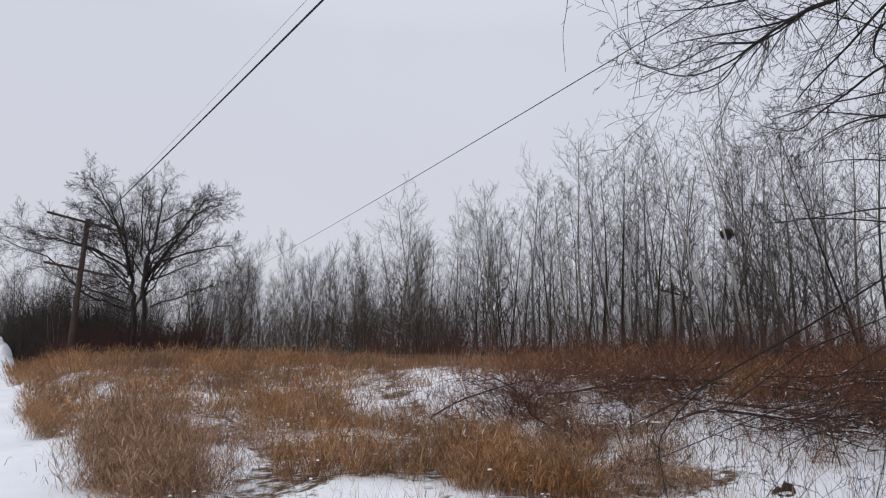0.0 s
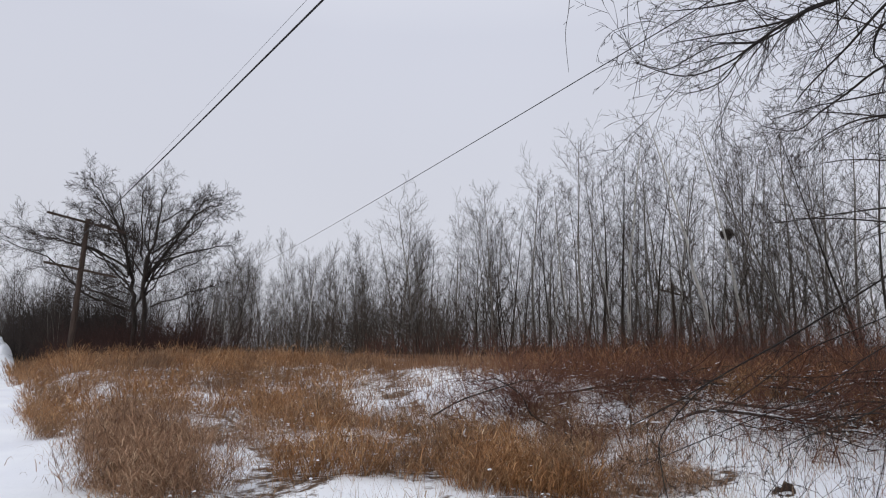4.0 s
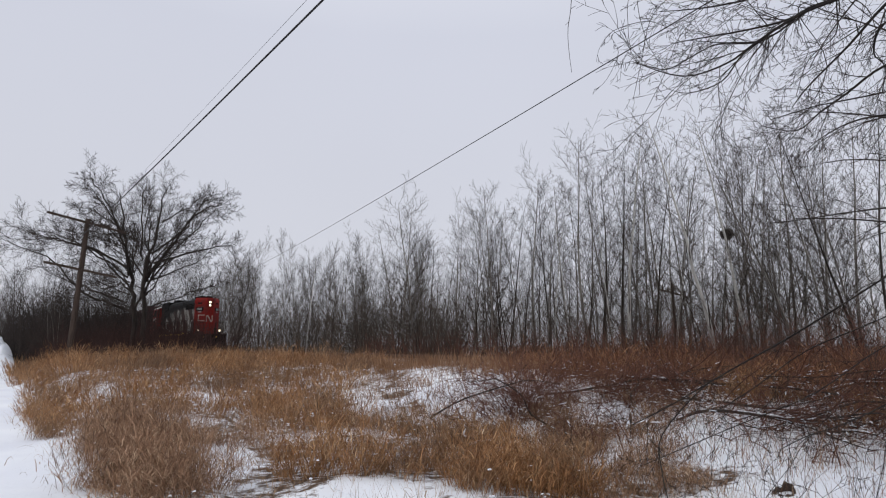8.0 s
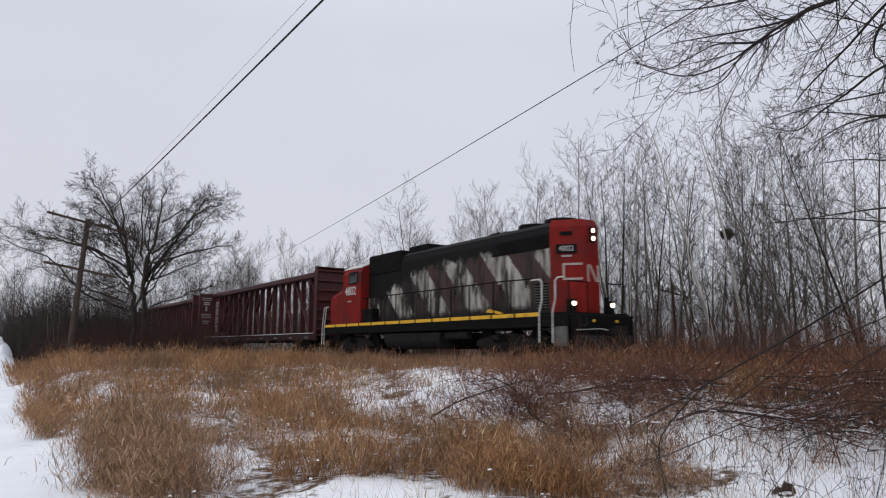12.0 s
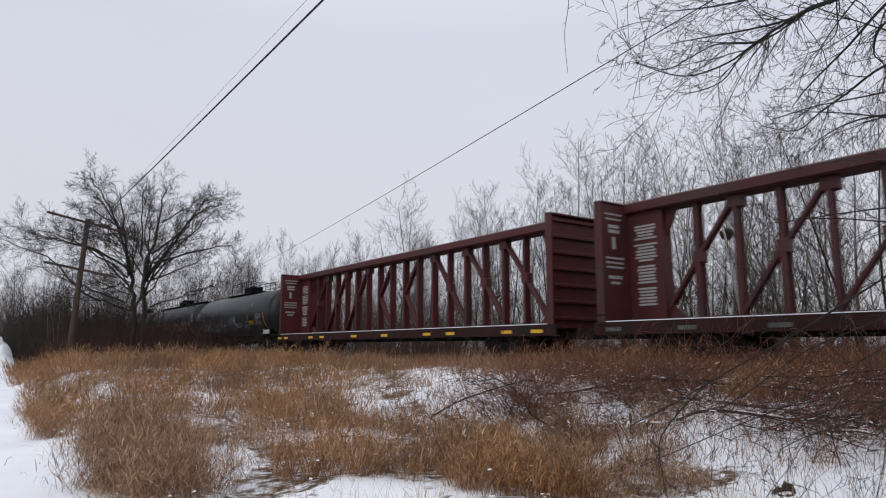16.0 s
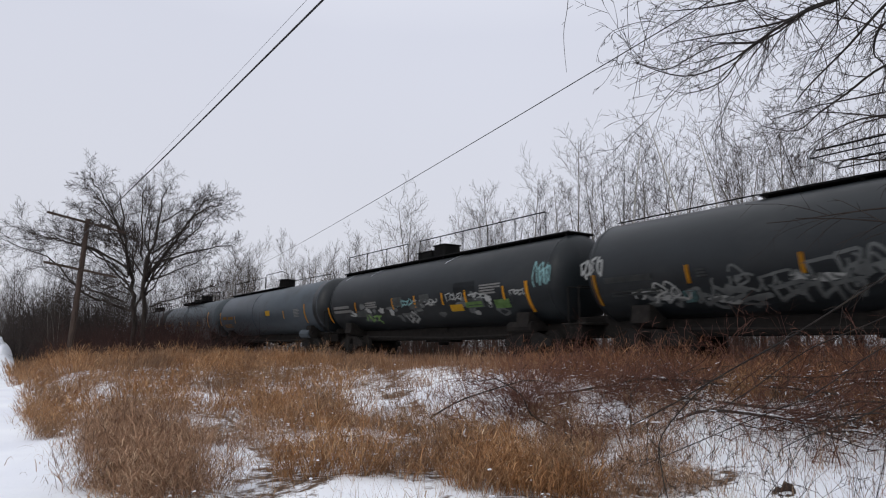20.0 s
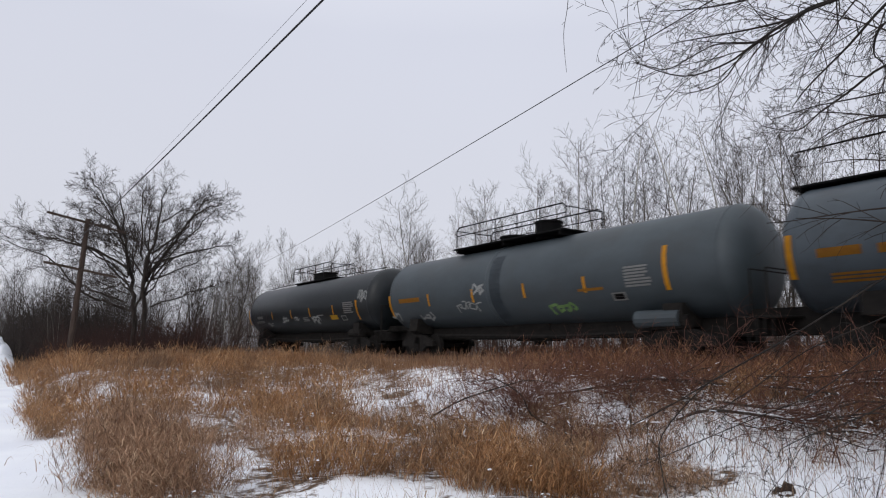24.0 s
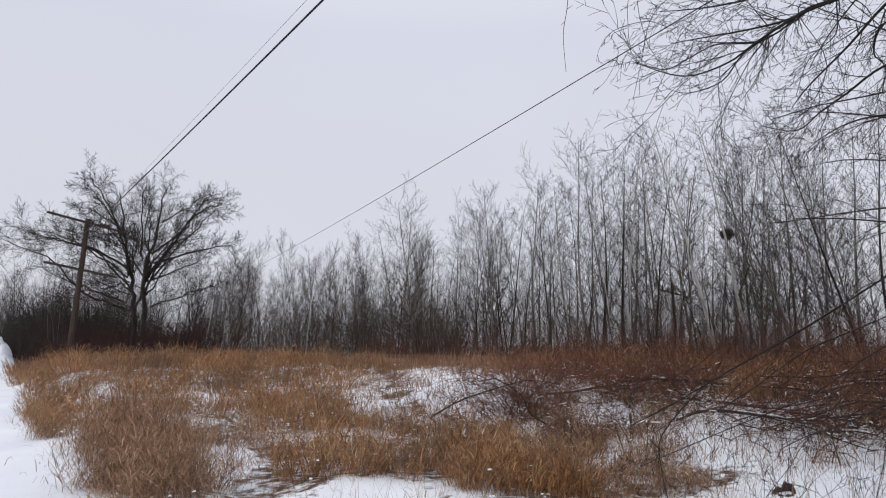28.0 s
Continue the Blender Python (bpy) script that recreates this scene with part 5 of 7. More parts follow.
for k in range(20):
    rl = random.Random(70 + k)
    n, a = rl.uniform(9.4, 12.4), rl.uniform(0.0, 9.5)
    fallen_limb(20 + k, (n, a, 0.08), (n + rl.uniform(-0.9, 0.9), a - rl.uniform(1.2, 2.6), rl.uniform(0.1, 0.55)), rl.uniform(0.010, 0.022), DEAD, 1.2)
# ---- the train ----
M_RED = material("weathered_red_paint", [(0.13, 0.0075, 0.006), (0.215, 0.012, 0.009)], rough=0.6, scale=2.0, stain=(0.06, 0.016, 0.014), stain_scale=1.4, stain_at=(0.48, 0.7), stretch=(1, 1, 0.45), bump=0.08, bump_scale=12, spec=0.12)
M_BLACK = material("sooty_black_paint", [(0.0035, 0.0035, 0.0038), (0.008, 0.0078, 0.0078)], rough=0.75, scale=2.0, stain=(0.022, 0.02, 0.019), stain_scale=1.5, stain_at=(0.58, 0.8), spec=0.08)
M_UNDER = material("grimy_running_gear", [(0.008, 0.0075, 0.0075), (0.022, 0.0195, 0.0175)], rough=0.9, spec=0.15, scale=5.0, bump=0.3)
M_YELLOW = material("safety_yellow", [(0.60, 0.34, 0.02), (0.74, 0.44, 0.035)], rough=0.55, scale=6.0, stain=(0.16, 0.10, 0.03), stain_scale=3.0, stain_at=(0.58, 0.7))
M_AMBER = material("amber_reflector", [(0.62, 0.27, 0.012), (0.78, 0.37, 0.02)], rough=0.35, scale=6.0)
M_PALEPAINT = material("worn_white_paint", [(0.42, 0.42, 0.41), (0.60, 0.6, 0.58)], rough=0.6, scale=6.0, stain=(0.2, 0.19, 0.18), stain_scale=3.0, stain_at=(0.55, 0.75))
M_MAROON = material("weathered_maroon_paint", [(0.046, 0.0065, 0.0075), (0.078, 0.011, 0.0115)], rough=0.55, scale=1.5, stain=(0.045, 0.02, 0.018), stain_scale=0.9, stain_at=(0.5, 0.72), bump=0.1, bump_scale=10, spec=0.4)
M_MAROON2 = material("darker_maroon_paint", [(0.039, 0.0065, 0.0075), (0.067, 0.011, 0.0115)], rough=0.6, scale=1.5, stain=(0.04, 0.022, 0.02), stain_scale=0.9, stain_at=(0.48, 0.72), bump=0.1, bump_scale=10, spec=0.4)
M_SILL = material("grimy_maroon_sill", [(0.018, 0.0055, 0.0055), (0.04, 0.011, 0.0105)], rough=0.75, scale=2.5, stain=(0.016, 0.012, 0.011), stain_scale=1.2, stain_at=(0.45, 0.65), bump=0.1, bump_scale=10, spec=0.2)
M_TANK = material("grimy_black_tank", [(0.0055, 0.0078, 0.0096), (0.0118, 0.0158, 0.0188)], rough=0.45, scale=1.2, stain=(0.021, 0.024, 0.0255), stain_scale=0.8, stain_at=(0.5, 0.78), stretch=(0.5, 1, 1), bump=0.06, bump_scale=6, spec=0.35)
M_TANK2 = material("matt_black_tank", [(0.0058, 0.008, 0.0098), (0.012, 0.016, 0.0188)], rough=0.5, scale=1.2, stain=(0.021, 0.0235, 0.0245), stain_scale=0.7, stain_at=(0.5, 0.75), stretch=(0.5, 1, 1), bump=0.06, bump_scale=6, spec=0.3)
M_GREYTANK = material("slate_grey_jacket", [(0.040, 0.053, 0.066), (0.062, 0.079, 0.094)], rough=0.5, scale=0.8, stain=(0.032, 0.036, 0.04), stain_scale=0.6, stain_at=(0.5, 0.72), stretch=(0.6, 1, 1), bump=0.06, bump_scale=5, spec=0.4)
M_GREYTANK2 = material("blue_grey_jacket", [(0.034, 0.045, 0.053), (0.056, 0.071, 0.081)], rough=0.55, scale=0.8, stain=(0.04, 0.046, 0.05), stain_scale=0.6, stain_at=(0.5, 0.72), stretch=(0.6, 1, 1), bump=0.06, bump_scale=5, spec=0.4)
M_LETTER = material("dull_white_lettering", [(0.22, 0.22, 0.215), (0.36, 0.36, 0.35)], rough=0.7, scale=9.0)
M_ORANGE = material("orange_lettering", [(0.30, 0.12, 0.012), (0.42, 0.19, 0.02)], rough=0.6, scale=9.0)
M_SPRAY = material("pale_spray_paint", [(0.16, 0.17, 0.17), (0.36, 0.37, 0.36)], rough=0.7, scale=2.2, mottled=0.9)
M_SPRAYDIM = material("faded_spray_paint", [(0.05, 0.055, 0.056), (0.14, 0.15, 0.15)], rough=0.75, scale=2.0, mottled=0.9)
M_SPRAYBLUE = material("teal_spray_paint", [(0.10, 0.2, 0.21), (0.2, 0.36, 0.37)], rough=0.7, scale=5.0)
M_SPRAYGREEN = material("green_spray_paint", [(0.09, 0.17, 0.05), (0.2, 0.34, 0.12)], rough=0.7, scale=5.0)
M_EMBLEM = material("faded_cream_paint", [(0.30, 0.25, 0.22), (0.42, 0.36, 0.32)], rough=0.7, scale=5.0, spec=0.1)
M_WORNPLATE = material("scuffed_plate", [(0.045, 0.044, 0.042), (0.14, 0.137, 0.132)], rough=0.75, scale=4.0)
M_DARKGLASS = material("dark_cab_glass", [(0.012, 0.016, 0.017), (0.02, 0.026, 0.027)], rough=0.08, spec=0.6)
M_HEADLAMP = glow("lit_headlamp", (1.0, 0.80, 0.55), 5.0)


def zebra_material():
    """Worn white and maroon slanting bands under a sooty black roof line."""
    m = bpy.data.materials.new("zebra_striped_hood_paint")
    m.use_nodes = True
    n, l = m.node_tree.nodes, m.node_tree.links
    b = n["Principled BSDF"]
    b.inputs["Roughness"].default_value = 0.7
    b.inputs["Specular IOR Level"].default_value = 0.12
    co, sep = n.new("ShaderNodeTexCoord"), n.new("ShaderNodeSeparateXYZ")
    l.new(co.outputs["Object"], sep.inputs[0])

    def mth(op, a, c=None, d=None):
        x = n.new("ShaderNodeMath")
        x.operation = op
        for i, v in enumerate((a, c, d)):
            if v is None:
                continue
            if isinstance(v, (int, float)):
                x.inputs[i].default_value = v
            else:
                l.new(v, x.inputs[i])
        return x.outputs[0]

    def tex(scale, detail, stretch=(1, 1, 1)):
        mp = n.new("ShaderNodeMapping")
        mp.inputs["Scale"].default_value = stretch
        l.new(co.outputs["Object"], mp.inputs[0])
        t = n.new("ShaderNodeTexNoise")
        t.inputs["Scale"].default_value, t.inputs["Detail"].default_value, t.inputs["Roughness"].default_value = scale, detail, 0.65
        l.new(mp.outputs[0], t.inputs["Vector"])
        return t.outputs["Fac"]

    def step(v, lo, hi):
        r = n.new("ShaderNodeMapRange")
        r.inputs["From Min"].default_value, r.inputs["From Max"].default_value = lo, hi
        l.new(v, r.inputs["Value"])
        return r.outputs[0]

    def mix(f, a, c):
        x = n.new("ShaderNodeMix")
        x.data_type = "RGBA"
        l.new(f, x.inputs[0])
        for i, v in ((6, a), (7, c)):
            if isinstance(v, tuple):
                x.inputs[i].default_value = (*v, 1)
            else:
                l.new(v, x.inputs[i])
        return x.outputs[2]
    X, Z = sep.outputs["X"], sep.outputs["Z"]
    wob = mth("MULTIPLY", mth("SUBTRACT", tex(2.5, 5), 0.5), 0.5)
    q = mth("ADD", mth("MULTIPLY_ADD", Z, 0.9, X), mth("MULTIPLY", wob, 0.7))
    ph = mth("MULTIPLY", mth("FRACT", mth("MULTIPLY", mth("SUBTRACT", q, 1.1), 1 / 2.6)), 2.6)
    band = mth("SUBTRACT", 1.0, step(ph, 1.18, 1.24))
    back = step(mth("MULTIPLY", X, -1.0), 7.4, 8.6)
    dark = mix(back, (0.062, 0.033, 0.031), (0.012, 0.0115, 0.0115))
    light = mix(step(tex(1.4, 6, (1, 1, 0.5)), 0.42, 0.68), (0.40, 0.39, 0.36), (0.20, 0.185, 0.165))
    c = mix(band, light, dark)
    # rust and soot run down the panels
    c = mix(step(tex(1.1, 8, (1.6, 1, 0.35)), 0.48, 0.56), c, (0.02, 0.017, 0.016))
    c = mix(step(tex(4.5, 8, (1, 1, 0.14)), 0.46, 0.64), c, (0.06, 0.049, 0.043))
    front = step(X, -3.15, -3.0)
    edge = mth("ADD", mth("MULTIPLY", wob, 0.9), Z)
    rear = step(mth("MULTIPLY", X, -1.0), 7.6, 11.4)
    rag = step(mth("ADD", mth("MULTIPLY_ADD", wob, 1.6, edge), mth("MULTIPLY", rear, 1.15)), 3.60, 3.84)
    c = mix(rag, c, (0.007, 0.0068, 0.0068))
    c = mix(mth("MULTIPLY", step(Z, 3.64, 3.67), front), c, (0.006, 0.006, 0.0065))
    c = mix(mth("SUBTRACT", 1.0, step(edge, 1.62, 1.86)), c, (0.02, 0.018, 0.017))
    l.new(c, b.inputs["Base Color"])
    return m


M_ZEBRA = zebra_material()


def loft(bm, rings, close=True):
    """Skin through rings of corners of equal number."""
    vs = [[bm.verts.new(p) for p in r] for r in rings]
    k = len(rings[0])
    for a, b in zip(vs, vs[1:]):
        for i in range(k):
            bm.faces.new((a[i], a[(i + 1) % k], b[(i + 1) % k], b[i]))
    if close:
        bm.faces.new(vs[0][::-1])
        bm.faces.new(vs[-1])
    bmesh.ops.recalc_face_normals(bm, faces=bm.faces)
    return bm


def rail_line(bm, pts, r=0.02, sides=6):
    pts = np.array(pts, float)
    for p, q in zip(pts, pts[1:]):
        post(bm, p, q, r, r, sides)
    return bm


def edged(bm, w=0.015):
    bmesh.ops.bevel(bm, geom=[e for e in bm.edges if e.calc_face_angle(0) > 0.6], offset=w, segments=1, affect="EDGES")
    return bm


def words(text, size, m, mat, parent, name="road_number"):
    """Raised characters from the built-in font, as a thin mesh."""
    cu = bpy.data.curves.new(name, "FONT")
    cu.body, cu.size, cu.align_x, cu.align_y, cu.extrude, cu.offset = text, size, "CENTER", "CENTER", 0.003, 0.004
    tmp = new(name, cu)
    me = bpy.data.meshes.new_from_object(tmp)
    bpy.data.objects.remove(tmp)
    me.materials.clear()
    me.materials.append(mat)
    ob = attach(name, me, parent, "painted white road number")
    ob.matrix_local = m
    return ob


WHEELSETS = []


def wheel_mesh(r, name):
    bm = bmesh.new()
    for s in (-1, 1):
        y = 0.755 * s
        prof = [(0.10, 0.03), (r - 0.07, 0.03), (r - 0.07, 0.066), (r, 0.066), (r, -0.05), (r + 0.025, -0.066), (r - 0.06, -0.066), (0.10, -0.03)]
        rings = []
        for rad, off in prof:
            rings.append([(rad * math.cos(2 * math.pi * k / 20), y + off * s, rad * math.sin(2 * math.pi * k / 20)) for k in range(20)])
        loft(bm, rings)
    post(bm, (0, -0.98, 0), (0, 0.98, 0), 0.085, 0.085, 10)
    me = bpy.data.meshes.new(name)
    bm.to_mesh(me)
    bm.free()
    me.materials.append(M_UNDER)
    return me


WHEEL_CAR, WHEEL_LOCO = wheel_mesh(0.457, "wheelset"), wheel_mesh(0.508, "wheelset")


def truck(parent, x, base=1.78, r=0.457, heavy=False):
    """A two-axle truck: bolster, two side frames, springs, two wheelsets."""
    bm = bar(bmesh.new(), x - 0.2, x + 0.2, -1.1, 1.1, 0.42, 0.78)
    t = part("truck_bolster", bm, M_UNDER, parent)
    h = base / 2
    for s in (-1, 1):
        bm = bmesh.new()
        y0, y1 = 0.93 * s, 1.10 * s
        outline = [(-h - 0.28, 0.40), (-h - 0.25, 0.62), (-0.45, 0.86), (0.45, 0.86), (h + 0.25, 0.62), (h + 0.28, 0.40), (h - 0.2, 0.40), (0.38, 0.18), (-0.38, 0.18), (-h + 0.2, 0.40)]
        loft(bm, [[(x + a, y, z) for a, z in outline] for y in (min(y0, y1), max(y0, y1))])
        part("side_frame", bm, M_UNDER, t)
        for dx in (-0.14, 0.0, 0.14):
            part("spring", post(bmesh.new(), (x + dx, 1.14 * s, 0.26), (x + dx, 1.14 * s, 0.52), 0.055, 0.055, 8), M_UNDER, t)
        if heavy:
            part("brake_cylinder", post(bmesh.new(), (x - 0.55, 1.2 * s, 0.7), (x - 0.2, 1.2 * s, 0.7), 0.1, 0.1, 10), M_UNDER, t)
    for dx in (-h, h):
        w = new("wheelset", WHEEL_LOCO if heavy else WHEEL_CAR)
        w.parent = t
        w.location = (x + dx, 0, r)
        WHEELSETS.append((w, (x + dx, 0, r), r))
    return t


def coupler(parent, x, way):
    bm = bar(bmesh.new(), min(x, x + 0.55 * way), max(x, x + 0.55 * way), -0.09, 0.09, 0.78, 0.96)
    bar(bm, min(x + 0.5 * way, x + 0.75 * way), max(x + 0.5 * way, x + 0.75 * way), -0.17, 0.15, 0.72, 1.02)
    part("coupler", bm, M_UNDER, parent)


def vehicle(name, u0, label, category="railway car", group=""):
    v = thing(name, ALONG @ pose(-u0, 0, RAIL), label, category, group)
    VEHICLES.append((v, u0))
    return v


VEHICLES = []


def locomotive():
    v = vehicle("diesel_locomotive", -27.6, "red, white and black striped diesel locomotive, grimy, headlamps lit", "locomotive")
    # frame and walkway
    frame_part = part("underframe", edged(bar(bmesh.new(), -16.5, 1.1, -1.5, 1.5, 1.02, 1.40)), M_BLACK, v)
    for k in range(13):
        x1 = -0.17 - 1.24 * k
        part("yellow_sill_stripe", bar(bmesh.new(), x1 - 1.13, x1, -1.512, -1.495, 1.37, 1.50), M_YELLOW, v)
    part("walkway", bar(bmesh.new(), -16.4, 1.06, -1.495, 1.495, 1.404, 1.47), M_BLACK, v)
    # long hood with rounded shoulders
    sec = [(-1.06, 1.475), (-1.06, 4.16), (-0.98, 4.42), (-0.74, 4.58), (0.74, 4.58), (0.98, 4.42), (1.06, 4.16), (1.06, 1.475)]
    hood = part("long_hood", loft(bmesh.new(), [[(x, y, z) for y, z in sec] for x in (-12.33, -0.04)]), M_ZEBRA, v, "white hood with dark slanting bands, streaked with soot")
    for k in range(8):
        x = -1.75 - 1.35 * k
        for s in (-1,):
            part("hood_door", edged(bar(bmesh.new(), x - 0.62, x + 0.62, -1.076, -1.062, 1.75, 3.45), 0.004), M_ZEBRA, hood)
            part("door_latch", bar(bmesh.new(), x + 0.5, x + 0.56, -1.09, -1.07, 2.4, 2.62), M_BLACK, hood)
    grille = part("air_grille", bar(bmesh.new(), -0.78, -0.16, -1.076, -1.062, 1.62, 2.5), M_BLACK, hood)
    for k in range(9):
        part("grille_slat", bar(bmesh.new(), -0.76, -0.18, -1.094, -1.068, 1.66 + 0.092 * k, 1.69 + 0.092 * k), M_WORNPLATE, grille)
    rad = part("radiator_screen", bar(bmesh.new(), -2.95, -0.08, -1.078, -1.055, 3.66, 4.12), M_BLACK, hood)
    for k in range(17):
        part("screen_slat", bar(bmesh.new(), -2.88 + 0.165 * k, -2.84 + 0.165 * k, -1.09, -1.07, 3.68, 4.10), M_BLACK, rad)
    # end of the hood with angled corners
    plan = [(-0.04, -1.065), (0.79, -0.38), (0.85, -0.31), (0.85, 0.31), (0.79, 0.38), (-0.04, 1.065)]
    top = [(-0.04, -0.95), (0.70, -0.35), (0.76, -0.28), (0.76, 0.28), (0.70, 0.35), (-0.04, 0.95)]
    end = part("hood_end", loft(bmesh.new(), [[(x, y, z) for x, y in pl] for pl, z in ((plan, 1.475), (plan, 4.36), (top, 4.60))]), M_RED, v, "bright red end panel")
    door = part("end_door", edged(bar(bmesh.new(), 0.85, 0.87, -0.29, 0.29, 1.55, 3.25), 0.004), M_RED, end)
    for z in (4.21, 3.94):
        bm = post(bmesh.new(), (0.85, 0.0, z), (0.92, 0.0, z), 0.13, 0.12, 14)
        lamp = part("headlamp_ring", bm, M_BLACK, end)
        part("headlamp", post(bmesh.new(), (0.91, 0.0, z), (0.93, 0.0, z), 0.075, 0.07, 14), M_HEADLAMP, lamp, "lit warm white headlamp")
    for s in (-1, 1):
        ang = 50.5 * s
        m = pose(0.385, 0.7225 * s, 3.60, 0, 0, ang)
        bm = bar(bmesh.new(), 0.0, 0.035, -0.34, 0.34, -0.15, 0.15)
        bmesh.ops.transform(bm, matrix=m, verts=bm.verts)
        board = part("number_board", bm, M_BLACK, end, "black number board with white figures")
        words("4802", 0.25, m @ pose(0.042, 0, 0, 90, 0, 90), M_LETTER, board)
        bm = bar(bmesh.new(), 0.0, 0.03, -0.2, 0.2, -0.06, 0.06)
        bmesh.ops.transform(bm, matrix=pose(0.385, 0.7225 * s, 4.12, 0, 0, ang), verts=bm.verts)
        part("class_light_panel", bm, M_BLACK, end)
        bm = bar(bmesh.new(), 0.0, 0.016, -0.16, 0.16, -0.03, 0.03)
        bmesh.ops.transform(bm, matrix=pose(0.385, 0.7225 * s, 3.36, 0, 0, ang), verts=bm.verts)
        part("small_lettering", bm, M_LETTER, end)
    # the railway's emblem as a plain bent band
    def band(x0, y0, y1, z0, z1, ang=0.0, at=(0, 0)):
        bm = bar(bmesh.new(), 0.0, 0.014, y0, y1, z0, z1)
        bmesh.ops.transform(bm, matrix=pose(x0, at[0], at[1], 0, 0, ang), verts=bm.verts)
        part("emblem_band", bm, M_EMBLEM, end, "pale painted emblem band")
    for y0, y1, z0, z1 in ((-0.14, 0.50, 0.49, 0.56), (-0.14, -0.07, 0.07, 0.49), (-0.14, 0.50, 0.0, 0.07)):
        band(0.385, y0, y1, z0, z1, -50.5, (-0.7225, 2.56))
    for y0, y1, z0, z1 in ((-0.28, -0.21, 0.0, 0.56), (0.19, 0.26, 0.0, 0.56)):
        band(0.868, y0, y1, min(z0, z1), max(z0, z1), 0, (0, 2.50))
    bm = bmesh.new()
    loft(bm, [[(0.869 + dx, -0.21, 3.06), (0.869 + dx, -0.12, 3.06), (0.869 + dx, 0.19, 2.50), (0.869 + dx, 0.10, 2.50)] for dx in (0.0, 0.016)])
    part("emblem_band", bm, M_EMBLEM, end, "pale painted emblem band")
    # roof gear
    for x, r, h in ((-0.5, 0.62, 0.2), (-1.85, 0.62, 0.2), (-3.2, 0.3, 0.16)):
        fan = part("radiator_fan", post(bmesh.new(), (x, 0, 4.57), (x, 0, 4.57 + h), r, r * 0.96, 20), M_BLACK, v)
        if r > 0.5:
            for k in range(6):
                a = math.pi * k / 6
                part("fan_guard", rail_line(bmesh.new(), [(x - r * 0.9 * math.cos(a), -r * 0.9 * math.sin(a), 4.58 + h), (x + r * 0.9 * math.cos(a), r * 0.9 * math.sin(a), 4.58 + h)], 0.012, 4), M_BLACK, fan)
    part("exhaust_hatch", edged(bar(bmesh.new(), -9.35, -7.8, -0.7, 0.7, 4.57, 4.86), 0.05), M_BLACK, v)
    for x in (-5.0, -6.6):
        part("roof_hatch", edged(bar(bmesh.new(), x - 0.5, x + 0.5, -0.5, 0.5, 4.57, 4.64), 0.03), M_BLACK, v)
    for x in (-3.9, -4.15):
        part("horn", post(bmesh.new(), (x, -0.25, 4.70), (x + 0.35, -0.25, 4.72), 0.03, 0.07, 8), M_BLACK, v)
    part("lifting_lug", bar(bmesh.new(), -0.2, -0.1, 0.62, 0.72, 4.5, 4.72), M_BLACK, v)
    # the black housing next to the cab
    part("blower_housing", edged(bar(bmesh.new(), -12.33, -9.4, -1.10, 1.10, 3.75, 4.72), 0.06), M_BLACK, v)
    part("battery_box", edged(bar(bmesh.new(), -12.3, -11.3, -1.45, -1.07, 1.475, 2.15), 0.02), M_BLACK, v)
    # cab
    csec = [(-1.5, 1.475), (-1.5, 3.95), (-1.38, 4.2), (-0.8, 4.42), (0.8, 4.42), (1.38, 4.2), (1.5, 3.95), (1.5, 1.475)]
    cab = part("cab", loft(bmesh.new(), [[(x, y, z) for y, z in csec] for x in (-14.25, -12.35)]), M_RED, v, "red driver's cab")
    part("cab_roof", loft(bmesh.new(), [[(x, y, z) for y, z in ((-1.42, 4.19), (-0.82, 4.435), (0.82, 4.435), (1.42, 4.19), (1.4, 4.25), (0.8, 4.49), (-0.8, 4.49), (-1.4, 4.25))] for x in (-14.3, -12.38)]), M_PALEPAINT, cab, "roof dusted with snow")
    for x0, x1 in ((-13.62, -12.66),):
        wf = part("window_frame", edged(bar(bmesh.new(), x0, x1, -1.52, -1.49, 3.42, 4.02), 0.01), M_BLACK, cab)
        part("pane", bar(bmesh.new(), x0 + 0.06, x1 - 0.06, -1.528, -1.515, 3.48, 3.96), M_DARKGLASS, wf)
    part("cab_door", edged(bar(bmesh.new(), -12.36, -12.335, -1.44, -1.1, 1.55, 3.6), 0.004), M_RED, cab)
    words("4802", 0.58, pose(-13.42, -1.507, 3.08, 90, 0, 0), M_PALEPAINT, cab)
    part("small_lettering", bar(bmesh.new(), -13.7, -13.3, -1.508, -1.5, 2.56, 2.62), M_LETTER, cab)
    nsec = lambda w, t: [(-w, 1.475), (-w, t - 0.25), (-w + 0.2, t), (w - 0.2, t), (w, t - 0.25), (w, 1.475)]
    part("nose", loft(bmesh.new(), [[(x, y, z) for y, z in nsec(w, t)] for x, w, t in ((-16.0, 1.22, 2.95), (-15.85, 1.36, 3.08), (-14.24, 1.47, 3.34))]), M_RED, v, "red wide nose")
    # handrails
    tops = []
    for x in (-1.59, -2.53, -3.94, -5.09, -6.48, -7.82, -9.2, -10.5, -11.8):
        part("handrail_post", rail_line(bmesh.new(), [(x, -1.45, 1.47), (x, -1.45, 2.66)], 0.028), M_BLACK, v)
    part("handrail", rail_line(bmesh.new(), [(-0.5, -1.45, 2.62), (-2.0, -1.45, 2.66), (-12.2, -1.45, 2.66)], 0.026), M_BLACK, v)
